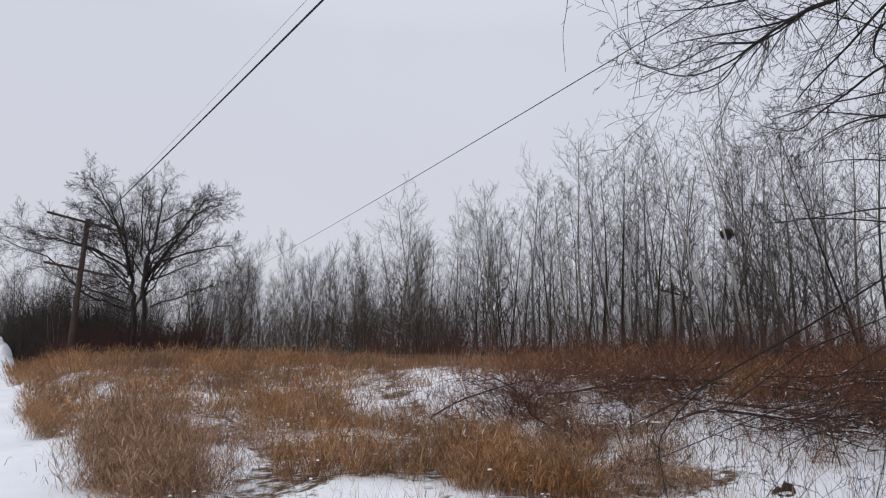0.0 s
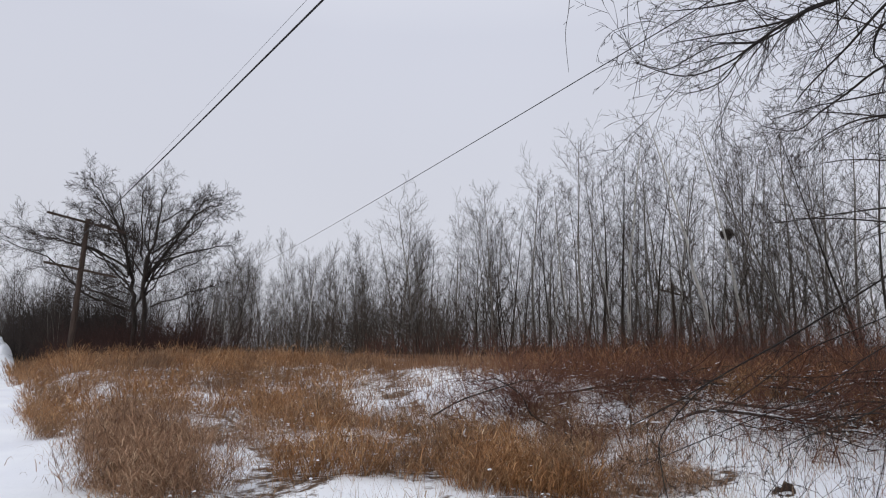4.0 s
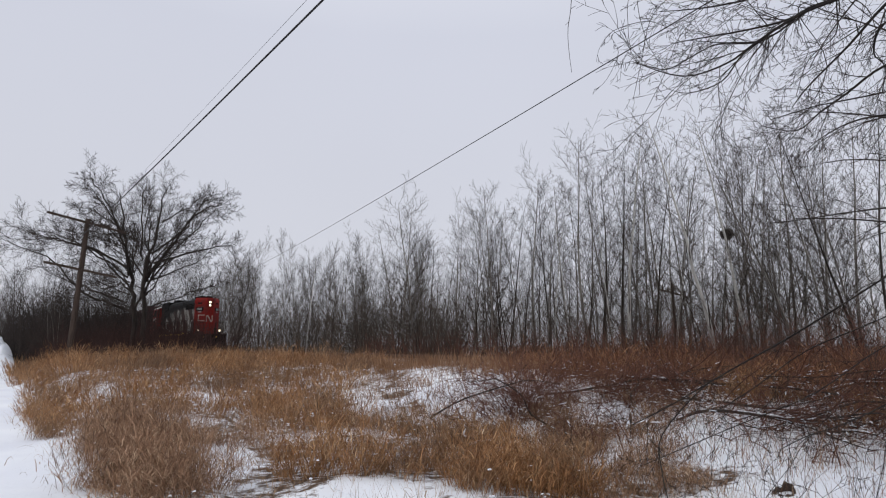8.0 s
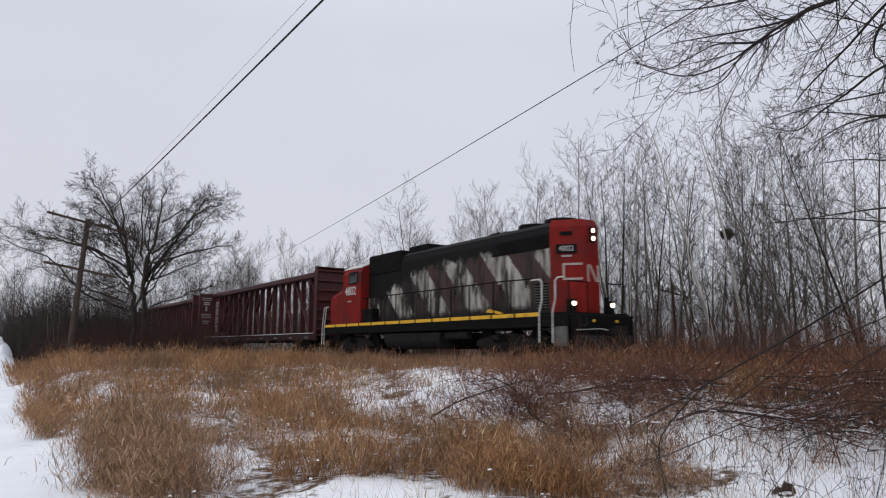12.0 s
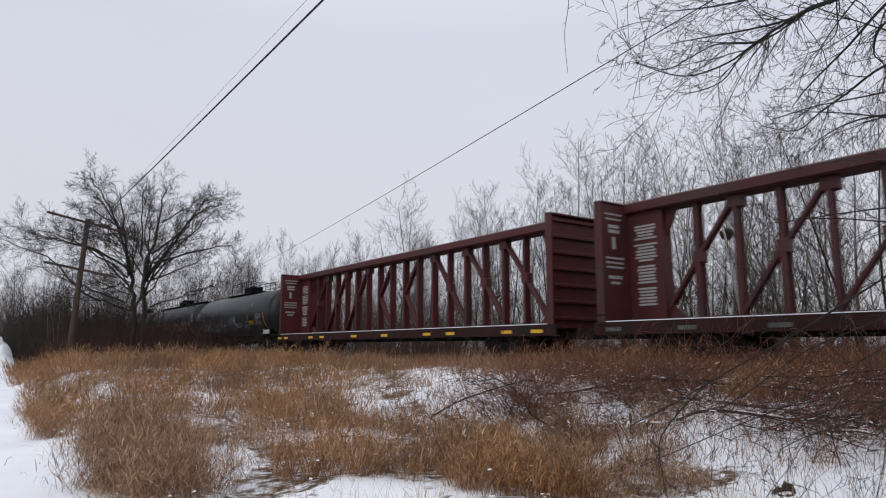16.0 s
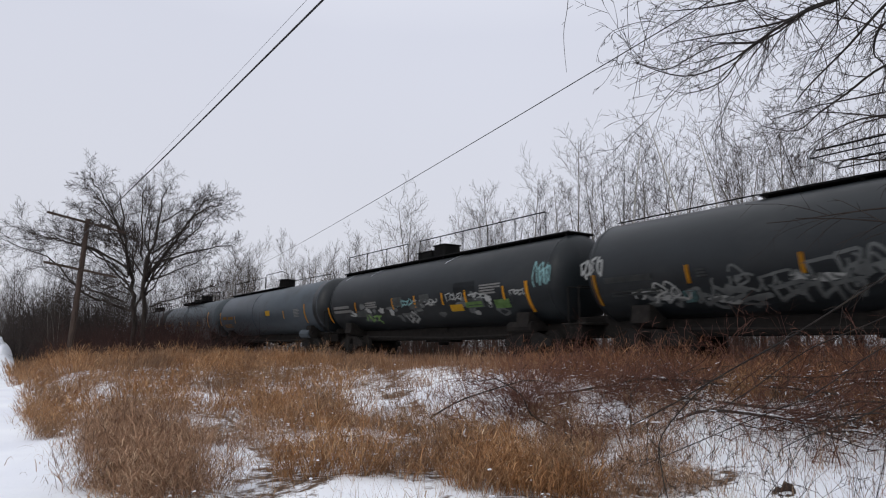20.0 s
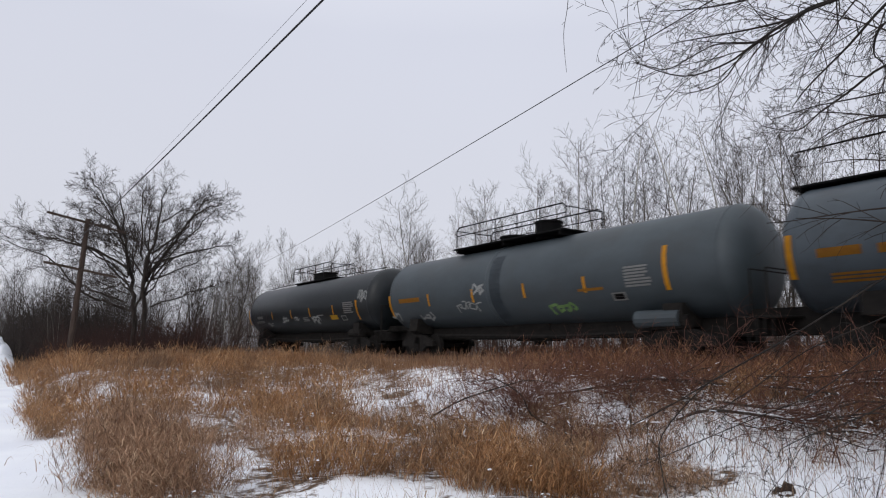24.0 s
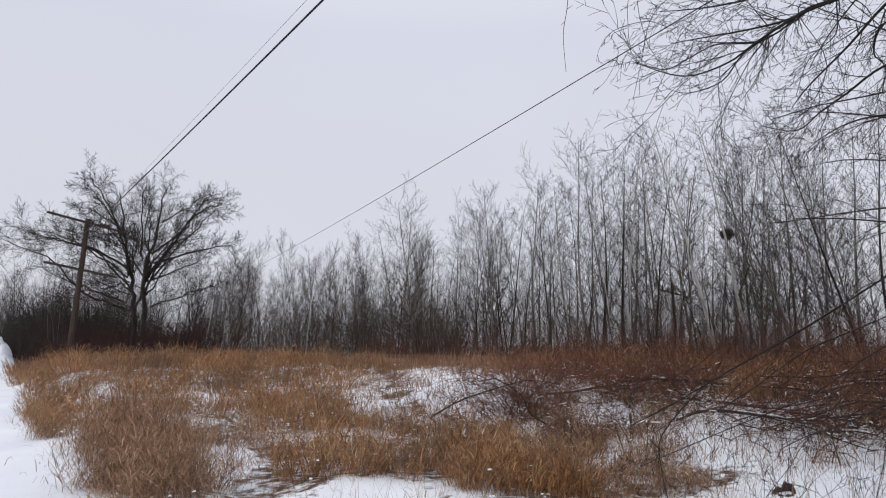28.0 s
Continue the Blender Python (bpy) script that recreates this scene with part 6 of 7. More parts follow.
    for x0 in (-0.06, 0.55):
        part("step_handrail", rail_line(bmesh.new(), [(x0 - 0.5 if x0 < 0 else x0 + 0.4, -1.45, 2.58), (x0 - 0.1 if x0 < 0 else x0 + 0.1, -1.45, 2.58), (x0, -1.46, 2.48), (x0 + 0.01, -1.48, 1.9), (x0 - 0.1, -1.5, 1.5), (x0 - 0.1, -1.52, 0.5)], 0.026), M_PALEPAINT, v, "white stair handrail")
    part("end_handrail", rail_line(bmesh.new(), [(1.03, -1.35, 1.47), (1.03, -1.35, 2.45), (1.03, -0.5, 2.45), (1.03, -0.5, 1.47)], 0.022), M_BLACK, v)
    part("end_handrail", rail_line(bmesh.new(), [(1.03, 1.35, 1.47), (1.03, 1.35, 2.45), (1.03, 0.5, 2.45), (1.03, 0.5, 1.47)], 0.022), M_BLACK, v)
    for x0 in (-16.2, -16.45):
        part("step_handrail", rail_line(bmesh.new(), [(x0 + 0.2, -1.42, 2.45), (x0, -1.45, 2.4), (x0 - 0.1, -1.5, 1.5), (x0 - 0.08, -1.52, 0.5)], 0.022), M_PALEPAINT, v, "white stair handrail")
    for k in range(4):
        for x0 in (-0.14, -16.55):
            part("step", bar(bmesh.new(), x0, x0 + 0.56, -1.52, -1.15, 0.42 + 0.25 * k, 0.46 + 0.25 * k), M_UNDER, v)
    # pilot, plough, lights
    part("pilot", edged(bar(bmesh.new(), 1.11, 1.3, -1.4, 1.4, 0.5, 1.4), 0.02), M_BLACK, v)
    for s in (-1, 1):
        bm = loft(bmesh.new(), [[(1.31, 0.03 * s, 0.14), (1.75, 0.03 * s, 0.14), (1.45, 0.03 * s, 0.75), (1.31, 0.03 * s, 0.75)], [(1.31, 1.45 * s, 0.14), (1.37, 1.45 * s, 0.14), (1.35, 1.45 * s, 0.75), (1.31, 1.45 * s, 0.75)]])
        part("snow_plough", bm, M_UNDER, v)
        bm = bar(bmesh.new(), 0.62, 0.84, 0.93 * s - 0.13, 0.93 * s + 0.13, 1.474, 1.90)
        box_part = part("ditch_light_box", edged(bm, 0.02), M_BLACK, v)
        part("ditch_light", post(bmesh.new(), (0.83, 0.93 * s, 1.76), (0.87, 0.93 * s, 1.76), 0.075, 0.07, 14), M_HEADLAMP, box_part, "lit warm white ditch light")
        part("marker", post(bmesh.new(), (1.29, 0.55 * s, 1.2), (1.33, 0.55 * s, 1.2), 0.05, 0.05, 10), M_YELLOW, v)
    bm = loft(bmesh.new(), [[(x, y, z) for y, z in ((-1.3, 0.42), (-1.42, 0.6), (-1.42, 0.95), (1.42, 0.95), (1.42, 0.6), (1.3, 0.42), (1.0, 0.28), (-1.0, 0.28))] for x in (-10.2, -5.9)])
    part("fuel_tank", bm, M_UNDER, v)
    part("air_reservoir", post(bmesh.new(), (-5.6, -1.25, 0.82), (-4.2, -1.25, 0.82), 0.16, 0.16, 12), M_UNDER, v)
    for x in (-2.3, -13.6):
        truck(v, x, 2.74, 0.508, True)
    # worn pale plate beside the steps, a re-railing wedge on the walkway, hoses, jumper cable
    part("step_side_plate", edged(bar(bmesh.new(), 0.5, 1.05, -1.50, -1.46, 0.40, 1.02), 0.01), M_WORNPLATE, v, "scuffed pale grey plate")
    part("rerailing_wedge", loft(bmesh.new(), [[(-3.0, y, 1.62), (-2.2, y, 1.52), (-2.2, y, 1.58), (-2.85, y, 1.72)] for y in (-1.42, -1.3)]), M_YELLOW, v, "orange-yellow re-railing wedge")
    for y in (-0.55, -0.35, 0.35, 0.55):
        part("air_hose", rail_line(bmesh.new(), [(1.3, y, 1.0), (1.42, y, 0.85), (1.42, y * 0.95, 0.5), (1.36, y * 0.8, 0.38)], 0.03, 6), M_UNDER, v)
    part("jumper_cable", rail_line(bmesh.new(), [(1.3, -0.9, 1.3), (1.4, -0.95, 1.1), (1.4, -1.1, 1.02), (1.3, -1.2, 1.15)], 0.03, 6), M_UNDER, v)
    part("uncoupling_lever", rail_line(bmesh.new(), [(1.36, -1.4, 0.9), (1.36, -0.3, 0.95), (1.5, -0.1, 0.9)], 0.018, 5), M_LETTER, v)
    part("brake_stand", edged(bar(bmesh.new(), 0.9, 1.02, 0.42, 0.6, 1.474, 2.0), 0.02), M_BLACK, v)
    coupler(v, 1.3, 1)
    coupler(v, -16.5, -1)


locomotive()


def ibeam(bm, p, q, w, d, t=0.02):
    """An H section from p to q in the xz plane, w along the face, d deep across."""
    p, q = Vector(p), Vector(q)
    along = (q - p).normalized()
    side = Vector((0, 1, 0))
    up = along.cross(side)
    for (a0, a1, b0, b1) in ((-w / 2, w / 2, -d / 2, -d / 2 + t), (-w / 2, w / 2, d / 2 - t, d / 2), (-t / 2, t / 2, -d / 2 + t, d / 2 - t)):
        ring = lambda c: [c + up * a + side * b for a, b in ((a0, b0), (a1, b0), (a1, b1), (a0, b1))]
        loft(bm, [ring(p), ring(q)])
    return bm


def lumber_car(u0, mat, label, marks, mark_mat, seed):
    """A centre-beam flat car: deck, bulkheads at the ends, a trussed beam down the middle."""
    v = vehicle("lumber_flat_car", u0, label, group="flat cars of the train")
    L = 22.85
    rng = random.Random(seed)
    part("deck", edged(bar(bmesh.new(), -L - 0.25, 0.25, -1.42, 1.42, 0.98, 1.06), 0.008), mat, v)
    for s in (-1, 1):
        sill = part("side_sill", loft(bmesh.new(), [[(x, y * s, z) for y, z in ((1.42, 1.10), (1.50, 1.10), (1.50, 0.74), (1.36, 0.74), (1.36, 0.77), (1.42, 0.77))] for x in (-L - 0.25, 0.25)]), M_SILL, v, "grimy dark maroon side sill")
        k = 0
        for x in marks:
            part("reflector", bar(bmesh.new(), x - 0.27, x + 0.27, 1.503 * s - 0.004, 1.503 * s + 0.004, 0.83, 0.94), mark_mat, sill, "sill reflector strip")
        for j in range(19):
            part("tie_down", bar(bmesh.new(), -0.9 - 1.17 * j, -0.72 - 1.17 * j, 1.40 * s - 0.06, 1.40 * s + 0.09, 0.66, 0.76), M_UNDER, sill)
        part("sill_snow", bar(bmesh.new(), -L + 0.2, -0.2, 1.455 * s - 0.04, 1.455 * s + 0.04, 1.102, 1.125), M_SNOW, sill, "thin line of snow")
    part("centre_sill", bar(bmesh.new(), -L - 0.8, 0.8, -0.35, 0.35, 0.62, 0.97), M_UNDER, v)
    # bulkheads, ribbed outside
    for x, way in ((0.0, 1), (-L, -1)):
        bk = part("bulkhead", edged(bar(bmesh.new(), min(x, x - 0.12 * way), max(x, x - 0.12 * way), -1.44, 1.44, 1.07, 4.68)), mat, v)
        for j in range(7):
            z = 1.3 + 0.54 * j
            part("rib", edged(bar(bmesh.new(), min(x, x + 0.11 * way), max(x, x + 0.11 * way), -1.40, 1.40, z - 0.06, z + 0.06), 0.02), mat, bk)
        for s in (-1, 1):
            part("edge_post", edged(bar(bmesh.new(), min(x - 0.14 * way, x + 0.14 * way), max(x - 0.14 * way, x + 0.14 * way), 1.44 * s - 0.045, 1.44 * s + 0.045, 1.07, 4.72), 0.012), mat, bk)
        part("cap", edged(bar(bmesh.new(), min(x - 0.16 * way, x + 0.16 * way), max(x - 0.16 * way, x + 0.16 * way), -1.49, 1.49, 4.685, 4.75), 0.015), mat, bk)
        # stencilled data on the inside, as plain bars
        for j, (y0, y1, z0, h) in enumerate(((-1.3, -0.5, 4.35, 0.05), (-1.25, -0.55, 4.2, 0.05), (-1.15, -0.65, 3.95, 0.10), (-1.15, -0.65, 3.8, 0.10), (-1.0, -0.85, 3.3, 0.38), (-1.3, -0.5, 3.0, 0.06), (-1.3, -0.5, 2.86, 0.06), (-1.3, -0.5, 2.72, 0.06), (-1.2, -0.6, 2.4, 0.10), (-1.1, -0.7, 2.24, 0.08))):
            part("stencil_bar", bar(bmesh.new(), x - (0.124 if way > 0 else -0.124) - 0.003, x - (0.124 if way > 0 else -0.124) + 0.003, y0, y1, z0, z0 + h), M_LETTER, bk)
        # solid end panel of the beam
        x0, x1 = sorted((x - 0.13 * way, x - 1.35 * way))
        pn = part("end_panel", edged(bar(bmesh.new(), x0, x1, -0.22, 0.22, 1.07, 4.44), 0.01), mat, v)
        for j in range(26):
            if j in (6, 13, 20):
                continue
            w = 0.52 + 0.3 * rng.random()
            part("stencil_bar", bar(bmesh.new(), (x0 + x1) / 2 - w / 2, (x0 + x1) / 2 + w / 2, -0.226, -0.221, 1.6 + 0.095 * j, 1.66 + 0.095 * j), M_LETTER, pn)
        tri = [(x - 1.35 * way, 1.07), (x - 2.1 * way, 1.07), (x - 1.35 * way, 1.7)]
        part("gusset", loft(bmesh.new(), [[(a, y, z) for a, z in tri] for y in (-0.05, 0.05)]), mat, v)
        tri = [(x - 1.35 * way, 4.44), (x - 1.75 * way, 4.44), (x - 1.35 * way, 3.6)]
        part("gusset", loft(bmesh.new(), [[(a, y, z) for a, z in tri] for y in (-0.05, 0.05)]), mat, v)
    # top chord
    sec = [(-0.36, 4.44), (-0.40, 4.48), (-0.40, 4.72), (-0.3, 4.78), (0.3, 4.78), (0.40, 4.72), (0.40, 4.48), (0.36, 4.44)]
    part("top_chord", loft(bmesh.new(), [[(x, y, z) for y, z in sec] for x in (-L + 0.1, -0.1)]), mat, v)
    part("bottom_chord", bar(bmesh.new(), -L + 0.2, -0.2, -0.3, 0.3, 1.07, 1.2), mat, v)
    # posts 1.2 m apart, braces that lean away from the middle
    step, first = 1.19, -2.62
    xs = [first - step * k for k in range(16)]
    mid = -L / 2
    for k, x in enumerate(xs):
        wide = 0.15 if k % 2 else 0.11
        part("post", ibeam(bmesh.new(), (x, 0, 1.18), (x, 0, 4.46), wide, 0.30), mat, v)
    for k in range(0, 15, 2):
        a, b = xs[k], xs[k + 1]
        lo, hi = (b, a) if (a + b) / 2 > mid else (a, b)
        if k in (6, 8):
            for p, q in (((a, 1.2), (b, 2.85)), ((b, 2.85), (a, 4.44))):
                part("brace", ibeam(bmesh.new(), (p[0], 0, p[1]), (q[0], 0, q[1]), 0.09, 0.22), mat, v)
            continue
        part("brace", ibeam(bmesh.new(), (lo, 0, 4.44), (hi, 0, 2.9), 0.10, 0.24), mat, v)
        nxt = 2 * hi - lo
        part("brace", ibeam(bmesh.new(), (hi, 0, 2.9), (nxt, 0, 1.25), 0.10, 0.24), mat, v)
        part("gusset", edged(bar(bmesh.new(), hi - 0.16, hi + 0.16, -0.155, 0.155, 2.72, 3.08), 0.02), mat, v)
        part("gusset", edged(bar(bmesh.new(), lo - 0.22, lo + 0.22, -0.155, 0.155, 4.1, 4.43), 0.02), mat, v)
    for x in (-2.6, -L + 2.6):
        truck(v, x)
    coupler(v, 0.8, 1)
    coupler(v, -L - 0.8, -1)
    # ladder at the corner
    for x in (0.02, -L - 0.25):
        for k in range(4):
            part("grab_iron", rail_line(bmesh.new(), [(x + 0.12, -1.53, 0.42 + 0.3 * k), (x + 0.5, -1.53, 0.42 + 0.3 * k)], 0.014, 4), M_UNDER, v)


lumber_car(-10.0, M_MAROON2, "dark maroon centre-beam lumber flat car, empty", (-1.0, -3.2, -5.6, -8.0, -10.4, -12.8, -15.2, -17.6, -20.0, -22.4), M_WORNPLATE, 1)
lumber_car(14.95, M_MAROON, "maroon centre-beam lumber flat car, empty, with yellow sill markers", (-0.6, -2.1, -5.4, -7.0, -10.4, -13.3, -16.9, -18.3, -21.8, -22.75), M_YELLOW, 2)


TANK_R, TANK_Z = 1.53, 2.63


def skin(x, th, out=0.008):
    """A point on the shell, th radians above the middle on the camera's side."""
    return (x, -(TANK_R + out) * math.cos(th), TANK_Z + (TANK_R + out) * math.sin(th))


def patch(parent, name, x0, x1, z0, z1, mat, label="", slope=0.0):
    """A thin rectangle that follows the shell between two heights."""
    t0, t1 = (math.asin(max(-1, min(1, (z - TANK_Z) / TANK_R))) for z in (z0, z1))
    k = max(2, int(abs(t1 - t0) / 0.12) + 1)
    bm = bmesh.new()
    rows = []
    for i in range(k + 1):
        th = t0 + (t1 - t0) * i / k
        dx = slope * i / k
        rows.append([bm.verts.new(skin(x0 + dx, th)), bm.verts.new(skin(x1 + dx, th))])
    for a, b in zip(rows, rows[1:]):
        bm.faces.new((a[0], a[1], b[1], b[0]))
    bmesh.ops.solidify(bm, geom=bm.faces[:], thickness=-0.004)
    return part(name, bm, mat, parent, label)


def scrawl(parent, x, z, w, h, seed, mat, label, loops=5, width=0.045):
    """Abstract looping spray strokes on the shell; no characters."""
    rng = random.Random(seed)
    for j in range(loops):
        bm = bmesh.new()
        cx, cz = x - w / 2 + w * (j + 0.5) / loops + rng.uniform(-0.05, 0.05), z + rng.uniform(-0.12, 0.12) * h
        a0, turn = rng.uniform(0, 6.3), rng.choice((-1, 1)) * rng.uniform(3.5, 6.8)
        rx, rz = w / loops * rng.uniform(0.45, 0.75), h * rng.uniform(0.3, 0.55)
        path = []
        for i in range(17):
            a = a0 + turn * i / 16
            path.append((cx + rx * math.cos(a) + 0.3 * rx * math.sin(2.3 * a), cz + rz * math.sin(a) * (0.7 + 0.3 * math.cos(1.7 * a))))
        prev = None
        for i, (px, pz) in enumerate(path):
            qx, qz = path[min(i + 1, 16)]
            ox, oz = path[max(i - 1, 0)]
            d = Vector((qx - ox, qz - oz))
            d = d.normalized() if d.length > 1e-6 else Vector((1, 0))
            nx, nz = -d.y * width / 2, d.x * width / 2
            ring = []
            for s in (-1, 1):
                th = math.asin(max(-0.98, min(0.98, (pz + s * nz - TANK_Z) / TANK_R)))
                ring.append(bm.verts.new(skin(px + s * nx, th, 0.006 + 0.0012 * j)))
            if prev:
                bm.faces.new((prev[0], prev[1], ring[1], ring[0]))
            prev = ring
        part("spray_stroke", bm, mat, parent, label)


def haze_marks(parent, x0, x1, z0, z1, count, seed, mats):
    """Overlapping worn spray fills, as irregular blots on the shell."""
    rng = random.Random(seed)
    for j in range(count):
        cx, cz = rng.uniform(x0, x1), rng.uniform(z0, z1)
        rx, rz = rng.uniform(0.12, 0.4), rng.uniform(0.06, 0.2)
        bm = bmesh.new()
        ring = []
        k = 11
        for i in range(k):
            a = 6.2832 * i / k
            f = rng.uniform(0.55, 1.1)
            pz = cz + rz * f * math.sin(a)
            th = math.asin(max(-0.98, min(0.98, (pz - TANK_Z) / TANK_R)))
            ring.append(bm.verts.new(skin(cx + rx * f * math.cos(a), th, 0.004)))
        bm.faces.new(ring)
        part("spray_blot", bm, rng.choice(mats), parent)


def tank_car(u0, u1, mat, label, end_mat=None, band=()):
    """Shell with domed ends, stub sills, trucks, end ladders and brake gear; the top fittings follow."""
    v = vehicle("tank_car", u0, label, group="tank cars of the train")
    L = u1 - u0
    bm = bmesh.new()
    rings = []
    sides = 44
    prof = []
    dome = 0.62
    for i in range(8):
        a = math.pi / 2 * i / 7
        prof.append((-dome + dome * math.cos(a), max(0.02, TANK_R * math.sin(a) ** 0.85)))
    body = [(x - 0.0, r) for x, r in prof]
    rings_x = body + [(-L / 2, TANK_R)] + [(-L - x, r) for x, r in reversed(prof)]
    for x, r in rings_x:
        rings.append([(x, r * math.cos(2 * math.pi * k / sides), TANK_Z + r * math.sin(2 * math.pi * k / sides)) for k in range(sides)])
    shell = part("tank_shell", loft(bm, rings), mat, v, smooth=True)
    if end_mat:
        # dark skin over the front dome and the start of the shell
        bm = bmesh.new()
        loft(bm, [[(x + 0.006, (r + 0.006) * math.cos(2 * math.pi * k / sides), TANK_Z + (r + 0.006) * math.sin(2 * math.pi * k / sides)) for k in range(sides)] for x, r in prof + [(-1.15, TANK_R)]])
        part("end_jacket", bm, end_mat, shell, "dark front end of the tank", smooth=True)
    for x in band:
        bm = bmesh.new()
        loft(bm, [[(x + dx, (TANK_R + r) * math.cos(2 * math.pi * k / sides), TANK_Z + (TANK_R + r) * math.sin(2 * math.pi * k / sides)) for k in range(sides)] for dx, r in ((-0.09, -0.005), (-0.07, 0.02), (0.07, 0.02), (0.09, -0.005))])
        part("jacket_seam", bm, mat, shell, smooth=True)
    for x in (-0.62, -L + 0.62):
        bm = bmesh.new()
        loft(bm, [[(x + dx, (TANK_R + r) * math.cos(2 * math.pi * k / sides), TANK_Z + (TANK_R + r) * math.sin(2 * math.pi * k / sides)) for k in range(sides)] for dx, r in ((-0.03, -0.004), (-0.02, 0.012), (0.02, 0.012), (0.03, -0.004))])
        part("weld_ring", bm, mat, shell, smooth=True)
    part("centre_sill", edged(bar(bmesh.new(), -L - 0.75, 0.75, -0.4, 0.4, 0.66, 1.34), 0.02), M_UNDER, v)
    part("brake_rigging", rail_line(bmesh.new(), [(-2.9, -0.7, 0.8), (-L * 0.4, -0.75, 0.72), (-L + 3.0, -0.7, 0.85)], 0.07, 6), M_UNDER, v)
    part("bottom_outlet", post(bmesh.new(), (-L / 2, 0, 0.45), (-L / 2, 0, 1.3), 0.22, 0.34, 12), M_UNDER, v)
    part("outlet_skid", loft(bmesh.new(), [[(-L / 2 + dx, y, z) for y, z in ((-0.5, 1.3), (-0.32, 0.58), (0.32, 0.58), (0.5, 1.3))] for dx in (-0.9, 0.9)]), M_UNDER, v)
    for x in (-2.1, -L + 2.1):
        bm = loft(bmesh.new(), [[(x + dx, y, z) for y, z in ((-1.25, 1.55), (-1.32, 1.05), (-1.0, 0.92), (1.0, 0.92), (1.32, 1.05), (1.25, 1.55))] for dx in (-0.3, 0.3)])
        part("saddle", bm, M_UNDER, v)
        truck(v, x)
    for x, way in ((0.55, 1), (-L - 0.55, -1)):
        part("end_platform", edged(bar(bmesh.new(), min(x, x - 0.75 * way), max(x, x - 0.75 * way), -1.38, 1.38, 1.06, 1.12), 0.01), M_UNDER, v)
        rail = rail_line(bmesh.new(), [(x, -1.35, 1.12), (x, -1.35, 2.25), (x, 1.35, 2.25), (x, 1.35, 1.12)], 0.02)
        part("end_rail", rail, M_UNDER, v)
        part("step_iron", rail_line(bmesh.new(), [(x - 0.1 * way, -1.36, 1.08), (x - 0.1 * way, -1.4, 0.5), (x - 0.5 * way, -1.4, 0.5), (x - 0.5 * way, -1.36, 1.08)], 0.02), M_UNDER, v)
        coupler(v, 0.7 if way > 0 else -L - 0.7, way)
    part("brake_reservoir", post(bmesh.new(), (-2.9, -1.1, 1.05), (-1.7, -1.1, 1.05), 0.2, 0.2, 12), M_UNDER, v)
    return v, shell


def top_rail(v, x0, x1, posts, z0=4.1, z1=5.1, y=-0.42, ends=True, mid=False):
    """A walkway along the top with a handrail on posts."""
    xs = np.linspace(x0, x1, posts)
    for x in xs:
        part("rail_post", rail_line(bmesh.new(), [(x, y, z0), (x, y, z1)], 0.024, 5), M_BLACK, v)
    part("top_handrail", rail_line(bmesh.new(), [(x0, y, z1), (x1, y, z1)], 0.024, 5), M_BLACK, v)
    if mid:
        part("middle_rail", rail_line(bmesh.new(), [(x0, y, (z0 + z1) / 2), (x1, y, (z0 + z1) / 2)], 0.018, 5), M_BLACK, v)


def walkway(v, x0, x1, y0=-0.55, y1=0.55, z=4.16):
    part("top_walkway", edged(bar(bmesh.new(), min(x0, x1), max(x0, x1), y0, y1, z, z + 0.06), 0.01), M_BLACK, v)
    for x in np.linspace(min(x0, x1) + 0.2, max(x0, x1) - 0.2, max(2, int(abs(x1 - x0) / 1.6))):
        part("walkway_bracket", bar(bmesh.new(), x - 0.03, x + 0.03, y0 + 0.03, y1 - 0.03, z - 0.14, z + 0.002), M_BLACK, v)


def fittings_box(v, x, long, wide, high, z=4.14):
    b = part("fittings_housing", edged(bar(bmesh.new(), x - long / 2, x + long / 2, -wide / 2, wide / 2, z, z + high), 0.04), M_BLACK, v)
    part("housing_lid", edged(bar(bmesh.new(), x - long / 2 - 0.03, x + long / 2 + 0.03, -wide / 2 - 0.03, wide / 2 + 0.03, z + high - 0.07, z + high), 0.02), M_BLACK, b)


def drum(v, x, r, high, z=4.12):
    b = part("manway_drum", post(bmesh.new(), (x, 0, z), (x, 0, z + high), r, r, 22), M_BLACK, v)
    part("manway_lid", post(bmesh.new(), (x, 0, z + high), (x, 0, z + high + 0.06), r + 0.05, r + 0.03, 22), M_BLACK, b)


def cage(v, x0, x1, z1=5.05, y=0.72):
    """A boxy railing round the platform: posts, a top rail with rounded corners, a middle rail."""
    lo, hi = min(x0, x1), max(x0, x1)
    for s in (-1, 1):
        part("platform_rail", rail_line(bmesh.new(), [(lo, y * s, 4.35), (lo, y * s, z1 - 0.12), (lo + 0.15, y * s, z1), (hi - 0.15, y * s, z1), (hi, y * s, z1 - 0.12), (hi, y * s, 4.35)], 0.026, 5), M_BLACK, v)
        part("middle_rail", rail_line(bmesh.new(), [(lo, y * s, 4.78), (hi, y * s, 4.78)], 0.018, 5), M_BLACK, v)
        for x in np.linspace(lo, hi, 6)[1:-1]:
            part("rail_post", rail_line(bmesh.new(), [(x, y * s, 4.3), (x, y * s, z1)], 0.022, 5), M_BLACK, v)
    for x in (lo, hi):
        part("end_rail", rail_line(bmesh.new(), [(x, -y, z1 - 0.12), (x, y, z1 - 0.12)], 0.022, 5), M_BLACK, v)


